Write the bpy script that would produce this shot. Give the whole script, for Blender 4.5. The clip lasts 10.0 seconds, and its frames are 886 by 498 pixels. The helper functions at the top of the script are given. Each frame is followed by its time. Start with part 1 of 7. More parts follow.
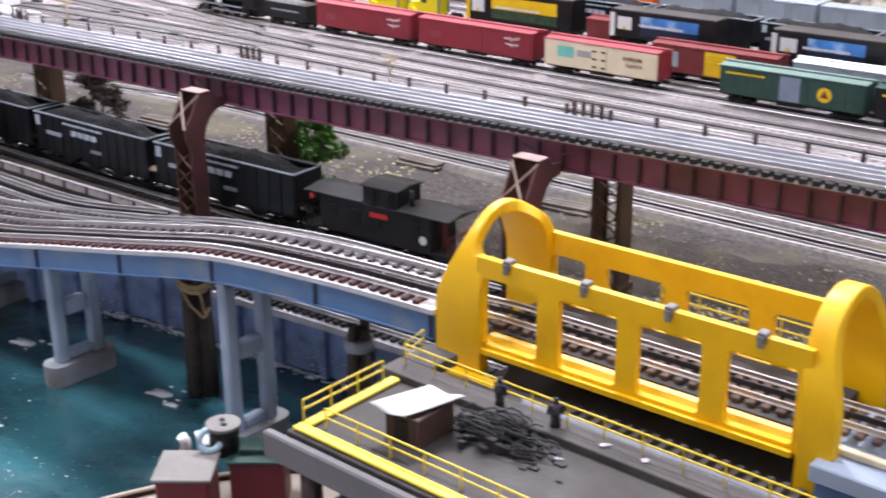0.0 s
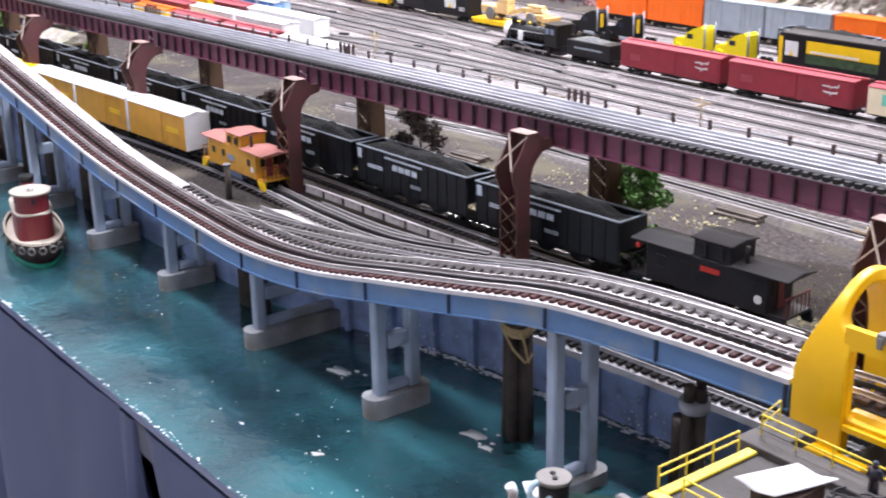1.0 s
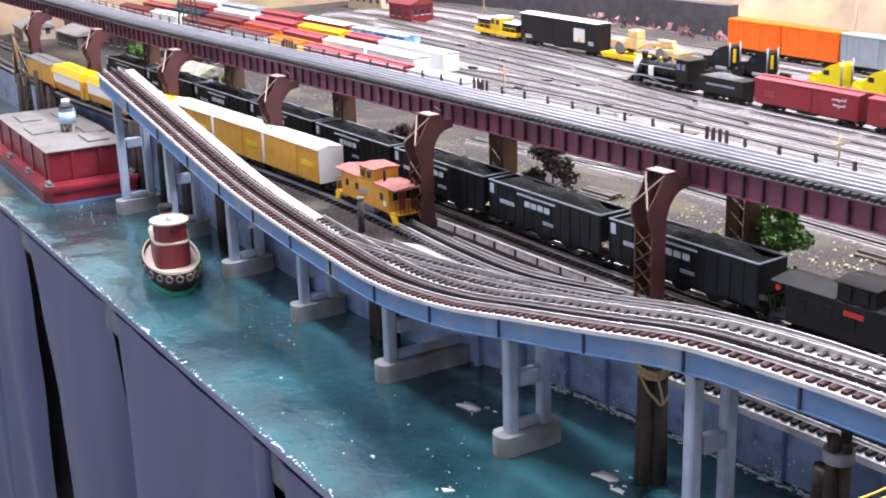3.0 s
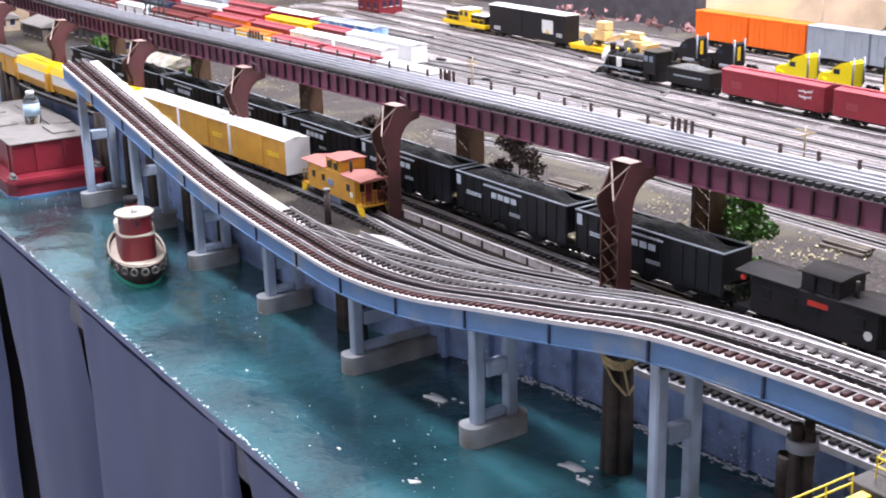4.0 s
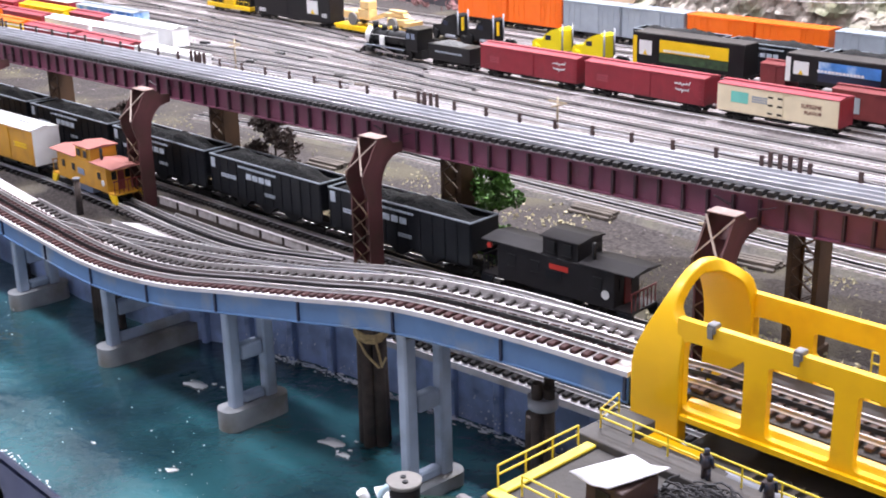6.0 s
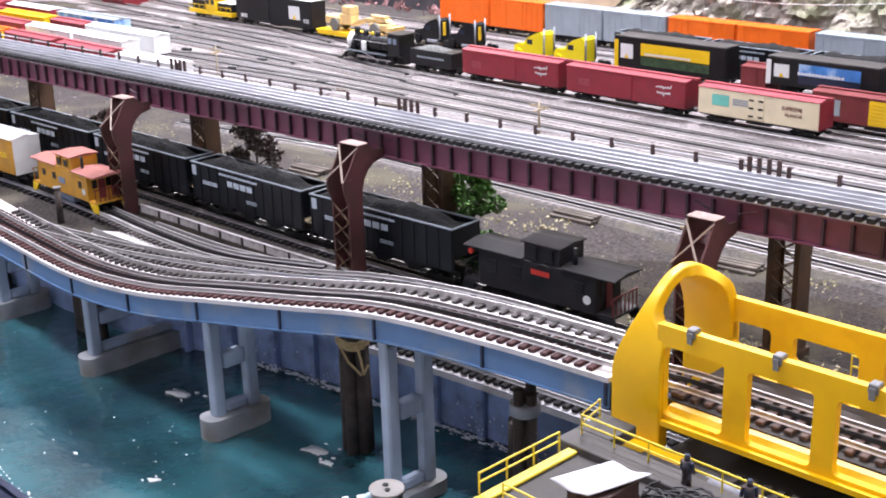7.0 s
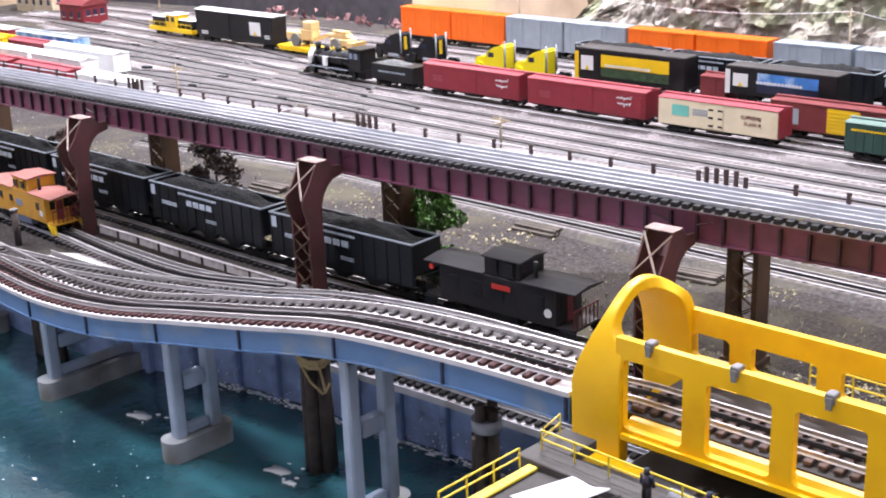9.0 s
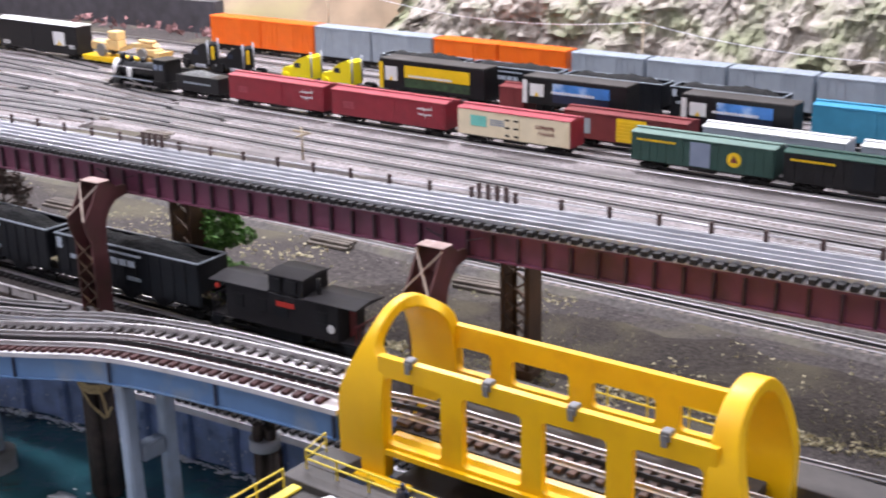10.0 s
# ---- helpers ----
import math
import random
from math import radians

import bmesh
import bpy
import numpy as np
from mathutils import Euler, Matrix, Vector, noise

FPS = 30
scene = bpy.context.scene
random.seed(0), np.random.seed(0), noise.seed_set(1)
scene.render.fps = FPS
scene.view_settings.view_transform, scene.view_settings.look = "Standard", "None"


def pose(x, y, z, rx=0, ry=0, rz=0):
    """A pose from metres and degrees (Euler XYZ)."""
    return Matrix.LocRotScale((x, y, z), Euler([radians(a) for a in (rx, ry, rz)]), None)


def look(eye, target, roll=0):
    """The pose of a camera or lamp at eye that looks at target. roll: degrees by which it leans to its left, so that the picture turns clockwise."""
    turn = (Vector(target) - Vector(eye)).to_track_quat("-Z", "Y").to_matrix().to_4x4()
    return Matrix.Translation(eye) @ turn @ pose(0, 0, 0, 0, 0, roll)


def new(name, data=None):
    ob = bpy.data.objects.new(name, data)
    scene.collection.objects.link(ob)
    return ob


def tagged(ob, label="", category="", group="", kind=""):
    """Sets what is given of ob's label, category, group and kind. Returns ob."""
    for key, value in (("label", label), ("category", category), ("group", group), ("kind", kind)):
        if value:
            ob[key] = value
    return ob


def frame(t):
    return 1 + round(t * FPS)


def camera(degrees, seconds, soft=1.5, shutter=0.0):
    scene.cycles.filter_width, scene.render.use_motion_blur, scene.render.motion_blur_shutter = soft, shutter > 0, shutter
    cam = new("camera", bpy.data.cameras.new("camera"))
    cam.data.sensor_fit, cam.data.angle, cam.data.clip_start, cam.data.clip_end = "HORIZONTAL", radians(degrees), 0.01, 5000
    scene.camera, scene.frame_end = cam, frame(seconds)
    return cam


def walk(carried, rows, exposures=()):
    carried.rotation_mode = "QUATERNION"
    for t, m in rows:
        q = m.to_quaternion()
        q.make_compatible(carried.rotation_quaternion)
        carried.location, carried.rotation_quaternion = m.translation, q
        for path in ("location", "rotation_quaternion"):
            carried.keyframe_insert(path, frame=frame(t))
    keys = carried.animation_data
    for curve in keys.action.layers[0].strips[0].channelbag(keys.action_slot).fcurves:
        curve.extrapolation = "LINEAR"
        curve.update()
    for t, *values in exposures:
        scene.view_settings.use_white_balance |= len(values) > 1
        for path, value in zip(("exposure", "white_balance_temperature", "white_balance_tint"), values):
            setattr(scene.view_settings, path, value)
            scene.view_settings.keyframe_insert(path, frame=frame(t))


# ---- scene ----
cam = camera(39.2, 10.0, 1.9, 0.25)
PATH = [
    (0, (0.077, -0.018, 0.848), (-1.147, 1.391, 0.131), -0.4),
    (0.5, (0.014, -0.044, 0.854), (-1.384, 1.213, 0.171), -0.3),
    (1, (-0.032, -0.065, 0.855), (-1.543, 1.066, 0.193), -1.1),
    (1.5, (-0.047, -0.077, 0.86), (-1.639, 0.949, 0.217), -1.2),
    (2, (-0.045, -0.086, 0.865), (-1.669, 0.901, 0.241), -1.8),
    (3.5, (-0.052, -0.08, 0.862), (-1.681, 0.909, 0.255), -1.7),
    (4, (-0.05, -0.074, 0.859), (-1.652, 0.949, 0.236), -1.5),
    (4.5, (-0.043, -0.067, 0.856), (-1.61, 1.003, 0.222), -1.3),
    (5, (-0.026, -0.054, 0.853), (-1.524, 1.099, 0.198), -1.2),
    (5.5, (-0.011, -0.035, 0.85), (-1.435, 1.203, 0.186), -0.9),
    (7, (0.0, -0.016, 0.854), (-1.382, 1.274, 0.202), -1.7),
    (7.5, (-0.001, -0.02, 0.857), (-1.41, 1.244, 0.211), -2.2),
    (8, (0.0, -0.014, 0.854), (-1.385, 1.276, 0.207), -1.7),
    (8.5, (0.004, -0.007, 0.853), (-1.363, 1.299, 0.199), -2.0),
    (9, (0.004, -0.001, 0.856), (-1.348, 1.329, 0.221), -2.3),
    (9.5, (0.02, 0.017, 0.862), (-1.286, 1.403, 0.248), -2.0),
    (10, (0.078, 0.039, 0.883), (-1.081, 1.538, 0.242), -1.2),
]
walk(cam, [(t, look(eye, target, roll)) for t, eye, target, roll in PATH], [(0, 0.38), (0.6, 0.46), (2.0, 0.66), (5.0, 0.6), (7.0, 0.56), (8.5, 0.66), (9.4, 0.44), (10, 0.26)])

# ---- light: an exhibition hall lit by rows of ceiling lamps ----
world = bpy.data.worlds.new("hall_air")
scene.world = world
world.use_nodes = True
world.node_tree.nodes["Background"].inputs[0].default_value = (0.82, 0.86, 1.0, 1)
world.node_tree.nodes["Background"].inputs[1].default_value = 0.12


def ceiling_lamp_light(x, y, z, watts, sx, sy, tint=(0.905, 0.9, 1.0)):
    data = bpy.data.lights.new("hall_light", "AREA")
    data.shape, data.size, data.size_y, data.energy, data.color = "RECTANGLE", sx, sy, watts, tint
    ob = new("hall_light", data)
    ob.matrix_world = pose(x, y, z)
    return ob


HALL_LAMPS = [(-5.2, 0.4, 70), (-2.4, 0.2, 80), (0.4, 0.4, 27), (-2.2, 2.8, 215), (0.9, 3.3, 36), (-4.6, 6.0, 170), (-1.8, 6.0, 145), (0.9, 6.0, 52)]
for lx, ly, watts in HALL_LAMPS:
    ceiling_lamp_light(lx, ly, 3.42, watts, 1.1, 0.5)
# an added low lamp, unseen, meant to put a glint in the water
ceiling_lamp_light(-4.4, 3.15, 2.0, 60, 0.24, 0.24)


# ---- materials ----
def material(name, color, rough=0.6, metal=0.0, var=0.18, scale=30.0, bump=0.15, bscale=180.0, other=None, amount=0.5, spot=6.0, coat=0.0, per_piece=0.0, bdist=0.002, gloss=0.5):
    """A surface of two tones at two scales with fine relief; other: stains of another colour."""
    m = bpy.data.materials.new(name)
    m.use_nodes = True
    nodes, links = m.node_tree.nodes, m.node_tree.links
    shader = nodes["Principled BSDF"]
    shader.inputs["Roughness"].default_value, shader.inputs["Metallic"].default_value = rough, metal
    shader.inputs["Coat Weight"].default_value = coat
    shader.inputs["Specular IOR Level"].default_value = gloss
    shader.inputs["Coat Roughness"].default_value = 0.15
    where = nodes.new("ShaderNodeTexCoord")
    grain = nodes.new("ShaderNodeTexNoise")
    grain.inputs["Scale"].default_value, grain.inputs["Detail"].default_value = scale, 6
    links.new(where.outputs["Object"], grain.inputs["Vector"])
    ramp = nodes.new("ShaderNodeValToRGB")
    low, high = [max(0.0, c * (1 - var)) for c in color], [min(1.0, c * (1 + var)) for c in color]
    ramp.color_ramp.elements[0].position, ramp.color_ramp.elements[1].position = 0.3, 0.7
    ramp.color_ramp.elements[0].color, ramp.color_ramp.elements[1].color = (*low, 1), (*high, 1)
    links.new(grain.outputs["Fac"], ramp.inputs["Fac"])
    out = ramp.outputs["Color"]
    if other:
        stain = nodes.new("ShaderNodeTexNoise")
        stain.inputs["Scale"].default_value, stain.inputs["Detail"].default_value = spot, 8
        links.new(where.outputs["Object"], stain.inputs["Vector"])
        edge = nodes.new("ShaderNodeValToRGB")
        edge.color_ramp.elements[0].position, edge.color_ramp.elements[1].position = 0.62 - 0.3 * amount, 0.78 - 0.3 * amount
        links.new(stain.outputs["Fac"], edge.inputs["Fac"])
        mix = nodes.new("ShaderNodeMix")
        mix.data_type = "RGBA"
        links.new(edge.outputs["Color"], mix.inputs[0])
        links.new(out, mix.inputs[6])
        mix.inputs[7].default_value = (*other, 1)
        out = mix.outputs[2]
    if per_piece:
        info = nodes.new("ShaderNodeObjectInfo")
        shift = nodes.new("ShaderNodeMapRange")
        shift.inputs[3].default_value, shift.inputs[4].default_value = 1 - per_piece, 1 + per_piece
        links.new(info.outputs["Random"], shift.inputs[0])
        tone = nodes.new("ShaderNodeHueSaturation")
        links.new(shift.outputs[0], tone.inputs["Value"])
        links.new(out, tone.inputs["Color"])
        out = tone.outputs["Color"]
    links.new(out, shader.inputs["Base Color"])
    fine = nodes.new("ShaderNodeTexNoise")
    fine.inputs["Scale"].default_value, fine.inputs["Detail"].default_value = bscale, 4
    links.new(where.outputs["Object"], fine.inputs["Vector"])
    relief = nodes.new("ShaderNodeBump")
    relief.inputs["Strength"].default_value, relief.inputs["Distance"].default_value = bump, bdist
    links.new(fine.outputs["Fac"], relief.inputs["Height"])
    links.new(relief.outputs["Normal"], shader.inputs["Normal"])
    vary = nodes.new("ShaderNodeMapRange")
    vary.inputs[3].default_value, vary.inputs[4].default_value = max(0.05, rough - 0.1), min(1, rough + 0.12)
    links.new(grain.outputs["Fac"], vary.inputs[0])
    links.new(vary.outputs[0], shader.inputs["Roughness"])
    return m


BLUE = material("blue_grey_painted_steel", (0.095, 0.19, 0.37), 0.5, var=0.1, other=(0.20, 0.24, 0.30), amount=0.35, spot=14)
PIER = material("pale_blue_concrete", (0.36, 0.43, 0.55), 0.75, var=0.12, other=(0.26, 0.27, 0.28), amount=0.4, spot=9)
FOOT = material("grey_concrete_footing", (0.30, 0.31, 0.33), 0.85, var=0.15, other=(0.2, 0.19, 0.18), amount=0.4, spot=12)
MAROON = material("maroon_bridge_paint", (0.155, 0.042, 0.08), 0.5, var=0.15, other=(0.09, 0.03, 0.045), amount=0.35, spot=12)
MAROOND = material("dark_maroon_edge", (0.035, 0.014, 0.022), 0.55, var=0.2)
RUST = material("rusty_column_paint", (0.105, 0.033, 0.036), 0.65, var=0.25, other=(0.06, 0.03, 0.022), amount=0.5, spot=15)
RUSTB = material("brown_rusty_steel", (0.11, 0.058, 0.03), 0.7, var=0.3, other=(0.05, 0.03, 0.02), amount=0.5, spot=15)
PALE = material("pale_bare_bracing", (0.42, 0.33, 0.28), 0.6, var=0.15)
PALEBROWN = material("worn_brown_plate", (0.24, 0.15, 0.13), 0.6, var=0.25, other=(0.36, 0.27, 0.24), amount=0.4, spot=60)
BRIDGERAIL = material("blue_grey_steel_rail", (0.45, 0.455, 0.485), 0.4, 0.8, var=0.15, bump=0.05)
RAIL = material("nickel_silver_rail", (0.55, 0.53, 0.535), 0.42, 0.7, var=0.1, bump=0.05)
DARKRAIL = material("blackened_centre_rail", (0.035, 0.035, 0.038), 0.4, 0.6, var=0.2)
TIE = material("dark_brown_sleeper", (0.085, 0.05, 0.04), 0.7, var=0.3, per_piece=0.25)
TIEBLACK = material("black_sleeper", (0.02, 0.018, 0.019), 0.7, var=0.3, per_piece=0.25, gloss=0.25)
TIEGREY = material("dark_turnout_sleeper", (0.045, 0.037, 0.037), 0.65, gloss=0.3, var=0.35, per_piece=0.35)
CURB = material("white_deck_kerb", (0.58, 0.56, 0.59), 0.6, var=0.08, other=(0.45, 0.42, 0.42), amount=0.3, spot=20)
JUNCTION = material("pale_junction_bed", (0.6, 0.565, 0.575), 0.7, var=0.15, scale=60, other=(0.3, 0.27, 0.26), amount=0.4, spot=14)
DECK = material("pale_grey_deck", (0.56, 0.52, 0.53), 0.7, var=0.15, other=(0.25, 0.22, 0.2), amount=0.4, spot=18)
BALLAST = material("pale_grey_ballast", (0.25, 0.22, 0.222), 0.85, var=0.5, scale=160, bump=0.8, bscale=260, other=(0.15, 0.132, 0.13), amount=0.5, spot=7)
GROUND = material("dark_grey_gravel", (0.06, 0.051, 0.049), 0.9, gloss=0.2, var=0.6, scale=150, bump=1.0, bscale=260, other=(0.105, 0.092, 0.066), amount=0.42, spot=5.5, bdist=0.004)
EARTH = material("dark_brown_earth", (0.04, 0.033, 0.029), 0.95, gloss=0.15, var=0.6, scale=150, bump=1.0, bscale=260, other=(0.075, 0.064, 0.045), amount=0.4, spot=7, bdist=0.004)
DARKBED = material("dark_ballast", (0.095, 0.084, 0.08), 0.9, var=0.5, scale=160, bump=0.8, bscale=260, other=(0.15, 0.135, 0.1), amount=0.4, spot=6)
STRAW = material("straw_gravel", (0.27, 0.245, 0.155), 0.9, var=0.4, scale=200, bump=0.6, per_piece=0.3)
YELLOW = material("glossy_yellow_plastic", (0.88, 0.50, 0.003), 0.42, gloss=0.35, var=0.07, scale=12, bump=0.08, bscale=60, coat=0.05, other=(0.78, 0.40, 0.003), amount=0.25, spot=14)
YELRAIL = material("yellow_railing_paint", (0.72, 0.55, 0.03), 0.45, var=0.08)
WHITE = material("white_paint", (0.7, 0.7, 0.71), 0.5, var=0.05)
SILVER = material("silver_roof_paint", (0.80, 0.80, 0.81), 0.35, 0.1, var=0.08)
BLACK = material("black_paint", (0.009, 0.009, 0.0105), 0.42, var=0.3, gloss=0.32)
WHEEL = material("dark_steel_wheel", (0.014, 0.014, 0.015), 0.5, 0.2, var=0.3, gloss=0.3)
RED = material("boxcar_red_paint", (0.235, 0.017, 0.03), 0.45, var=0.12, other=(0.17, 0.016, 0.026), amount=0.3, spot=16)
ROOFRED = material("faded_red_roof", (0.33, 0.06, 0.078), 0.42, var=0.1)
BROWNRED = material("brown_red_paint", (0.16, 0.025, 0.028), 0.5, var=0.15)
CREAM = material("cream_reefer_side", (0.72, 0.62, 0.44), 0.55, var=0.06)
TEAL = material("teal_emblem", (0.16, 0.52, 0.45), 0.5, var=0.1)
GREENCAR = material("dark_green_paint", (0.021, 0.062, 0.05), 0.5, var=0.12)
GREENROOF = material("pale_green_roof", (0.13, 0.2, 0.175), 0.5, var=0.1)
ORANGE = material("bright_orange_paint", (0.85, 0.15, 0.008), 0.42, var=0.06)
GREYCAR = material("pale_blue_grey_paint", (0.30, 0.34, 0.39), 0.5, var=0.08)
CARYELLOW = material("yellow_car_paint", (0.80, 0.52, 0.01), 0.4, var=0.08)
ARMOUR = material("orange_yellow_car_paint", (0.56, 0.275, 0.02), 0.5, var=0.1, other=(0.40, 0.19, 0.025), amount=0.25, spot=20)
NAVY = material("navy_panel", (0.012, 0.018, 0.05), 0.4, var=0.2)
SKYBLUE = material("blue_panel", (0.05, 0.20, 0.55), 0.4, var=0.3, other=(0.4, 0.55, 0.75), amount=0.5, spot=25)
CYAN = material("turquoise_car_paint", (0.05, 0.26, 0.42), 0.45, var=0.1)
GREYBLUE = material("slate_lower_panel", (0.20, 0.24, 0.33), 0.5, var=0.1)
COAL = material("coal_load", (0.014, 0.014, 0.015), 0.7, gloss=0.2, var=0.6, scale=120, bump=1.0, bscale=170, bdist=0.006)
HOPPER = material("black_hopper_paint", (0.008, 0.0095, 0.013), 0.4, gloss=0.3, var=0.25, other=(0.016, 0.018, 0.022), amount=0.35, spot=9)
HOPPERWHITE = material("chalky_blue_white_lettering", (0.45, 0.5, 0.58), 0.7, var=0.25, scale=90)
TAN = material("tan_machine_paint", (0.68, 0.46, 0.2), 0.5, var=0.15)
TYRE = material("grey_tyre", (0.16, 0.15, 0.14), 0.8, var=0.2)
WOODPILE = material("weathered_pile_wood", (0.055, 0.041, 0.036), 0.85, var=0.4, scale=60, bump=0.6, bscale=120)
ROPE = material("hemp_rope", (0.50, 0.38, 0.20), 0.9, var=0.2, scale=200, bump=0.6, bscale=300)
BAND = material("grey_pile_band", (0.30, 0.31, 0.35), 0.5, var=0.1)
ASPHALT = material("dark_dock_deck", (0.042, 0.036, 0.034), 0.75, var=0.3, scale=60, bump=0.3, bscale=200, other=(0.075, 0.068, 0.066), amount=0.3, spot=9)
WALKGREY = material("grey_walkway", (0.15, 0.142, 0.148), 0.75, var=0.12, other=(0.16, 0.15, 0.15), amount=0.35, spot=9)
DOCKWALK = material("grey_brown_walkway", (0.078, 0.07, 0.068), 0.8, var=0.2, other=(0.055, 0.05, 0.048), amount=0.35, spot=12)
PAPER = material("white_paper", (0.5, 0.485, 0.515), 0.7, var=0.03)
SHED = material("brown_black_shed", (0.055, 0.028, 0.025), 0.6, var=0.2)
WALL = material("blue_sea_wall", (0.27, 0.36, 0.6), 0.3, var=0.3, scale=25, bump=0.8, bscale=70, other=(0.15, 0.2, 0.34), amount=0.35, spot=10)
GLINTFOAM = material("white_glint_foam", (0.93, 0.94, 0.95), 0.2, var=0.04, bump=0.5, bscale=90, coat=0.8)
FOAM = material("white_foam", (0.85, 0.87, 0.9), 0.5, var=0.05, bump=0.8, bscale=140)
YARDTIE = material("weathered_grey_sleeper", (0.17, 0.14, 0.13), 0.85, var=0.35)
CABROOF = material("faded_brown_pink_roof", (0.34, 0.13, 0.11), 0.6, var=0.15)
BRIDGEBED = material("blue_grey_bridge_deck", (0.33, 0.33, 0.365), 0.55, var=0.15, scale=60)
SKIRT = material("blue_grey_cloth", (0.062, 0.075, 0.15), 0.75, var=0.12, scale=4, bump=0.25, bscale=700, coat=0.0)
HULLRED = material("barge_red_paint", (0.21, 0.016, 0.03), 0.42, var=0.1, other=(0.16, 0.014, 0.025), amount=0.35, spot=12)
BARGETOP = material("grey_barge_roof", (0.22, 0.205, 0.195), 0.75, var=0.15, other=(0.15, 0.14, 0.13), amount=0.35, spot=8)
TUGGREEN = material("green_hull_band", (0.04, 0.42, 0.27), 0.5, var=0.1)
TUGRED = material("tug_red_paint", (0.17, 0.014, 0.022), 0.45, var=0.12)
TUGROOF = material("cream_grey_roof", (0.37, 0.33, 0.28), 0.6, var=0.12)
TUGDECK = material("cream_tug_deck", (0.50, 0.43, 0.36), 0.6, var=0.1)
LEAFGREEN = material("bright_green_foliage", (0.07, 0.17, 0.025), 0.7, var=0.5, scale=80)
LEAFBROWN = material("brown_foliage", (0.075, 0.052, 0.045), 0.8, var=0.5, scale=80)
LEAFDARK = material("dark_green_foliage", (0.03, 0.06, 0.025), 0.8, var=0.5, scale=80)
BARK = material("bark", (0.06, 0.042, 0.035), 0.9, var=0.3)
PEBBLE = material("straw_pebbles", (0.42, 0.37, 0.235), 0.85, var=0.35, scale=120, bump=0.4)
BUSHYELLOW = material("yellow_foliage", (0.55, 0.42, 0.06), 0.8, var=0.4, scale=80)
ROCK = material("painted_rock", (0.35, 0.31, 0.275), 0.95, gloss=0.15, var=0.45, scale=30, bump=0.8, bscale=60, other=(0.27, 0.275, 0.185), amount=0.55, spot=8, bdist=0.012)
SCENIC = material("tan_painted_backdrop", (0.27, 0.195, 0.13), 0.9, var=0.35, scale=6, bump=0.0, other=(0.30, 0.25, 0.13), amount=0.5, spot=3)
DARKWALL = material("dark_retaining_wall", (0.06, 0.055, 0.065), 0.8, var=0.3, scale=20, bump=0.5, bscale=60)
RUBBLE = material("red_brown_rubble", (0.22, 0.11, 0.11), 0.9, var=0.4, scale=40, bump=0.8, bscale=90, bdist=0.01)
TIMBER = material("old_timber", (0.115, 0.095, 0.08), 0.85, var=0.35, scale=50, per_piece=0.2)
STONEWALL = material("tan_building_wall", (0.42, 0.34, 0.24), 0.8, var=0.15)
HALLWALL = material("hall_wall_paint", (0.84, 0.84, 0.86), 0.9, var=0.05, scale=2)
HALLFLOOR = material("hall_floor", (0.5, 0.5, 0.5), 0.6, var=0.15, scale=3)
SKIN = material("figure_paint", (0.07, 0.05, 0.05), 0.8, var=0.3, scale=120, other=(0.02, 0.03, 0.06), amount=0.6, spot=90)


def water_material():
    m = bpy.data.materials.new("teal_resin_water")
    m.use_nodes = True
    nodes, links = m.node_tree.nodes, m.node_tree.links
    shader = nodes["Principled BSDF"]
    shader.inputs["Roughness"].default_value = 0.10
    shader.inputs["Coat Weight"].default_value, shader.inputs["Coat Roughness"].default_value = 0.6, 0.04
    where = nodes.new("ShaderNodeTexCoord")
    broad = nodes.new("ShaderNodeTexNoise")
    broad.inputs["Scale"].default_value, broad.inputs["Detail"].default_value = 3.2, 7
    links.new(where.outputs["Object"], broad.inputs["Vector"])
    ramp = nodes.new("ShaderNodeValToRGB")
    e = ramp.color_ramp.elements
    e[0].position, e[0].color = 0.38, (0.013, 0.038, 0.05, 1)
    e[1].position, e[1].color = 0.66, (0.036, 0.138, 0.162, 1)
    links.new(broad.outputs["Fac"], ramp.inputs["Fac"])
    links.new(ramp.outputs["Color"], shader.inputs["Base Color"])
    waves = nodes.new("ShaderNodeTexNoise")
    waves.inputs["Scale"].default_value, waves.inputs["Detail"].default_value = 42, 5
    links.new(where.outputs["Object"], waves.inputs["Vector"])
    relief = nodes.new("ShaderNodeBump")
    relief.inputs["Strength"].default_value, relief.inputs["Distance"].default_value = 0.35, 0.01
    links.new(waves.outputs["Fac"], relief.inputs["Height"])
    links.new(relief.outputs["Normal"], shader.inputs["Normal"])
    skin = nodes.new("ShaderNodeBump")
    skin.inputs["Strength"].default_value, skin.inputs["Distance"].default_value = 0.06, 0.01
    links.new(waves.outputs["Fac"], skin.inputs["Height"])
    links.new(skin.outputs["Normal"], shader.inputs["Coat Normal"])
    return m


WATER = water_material()


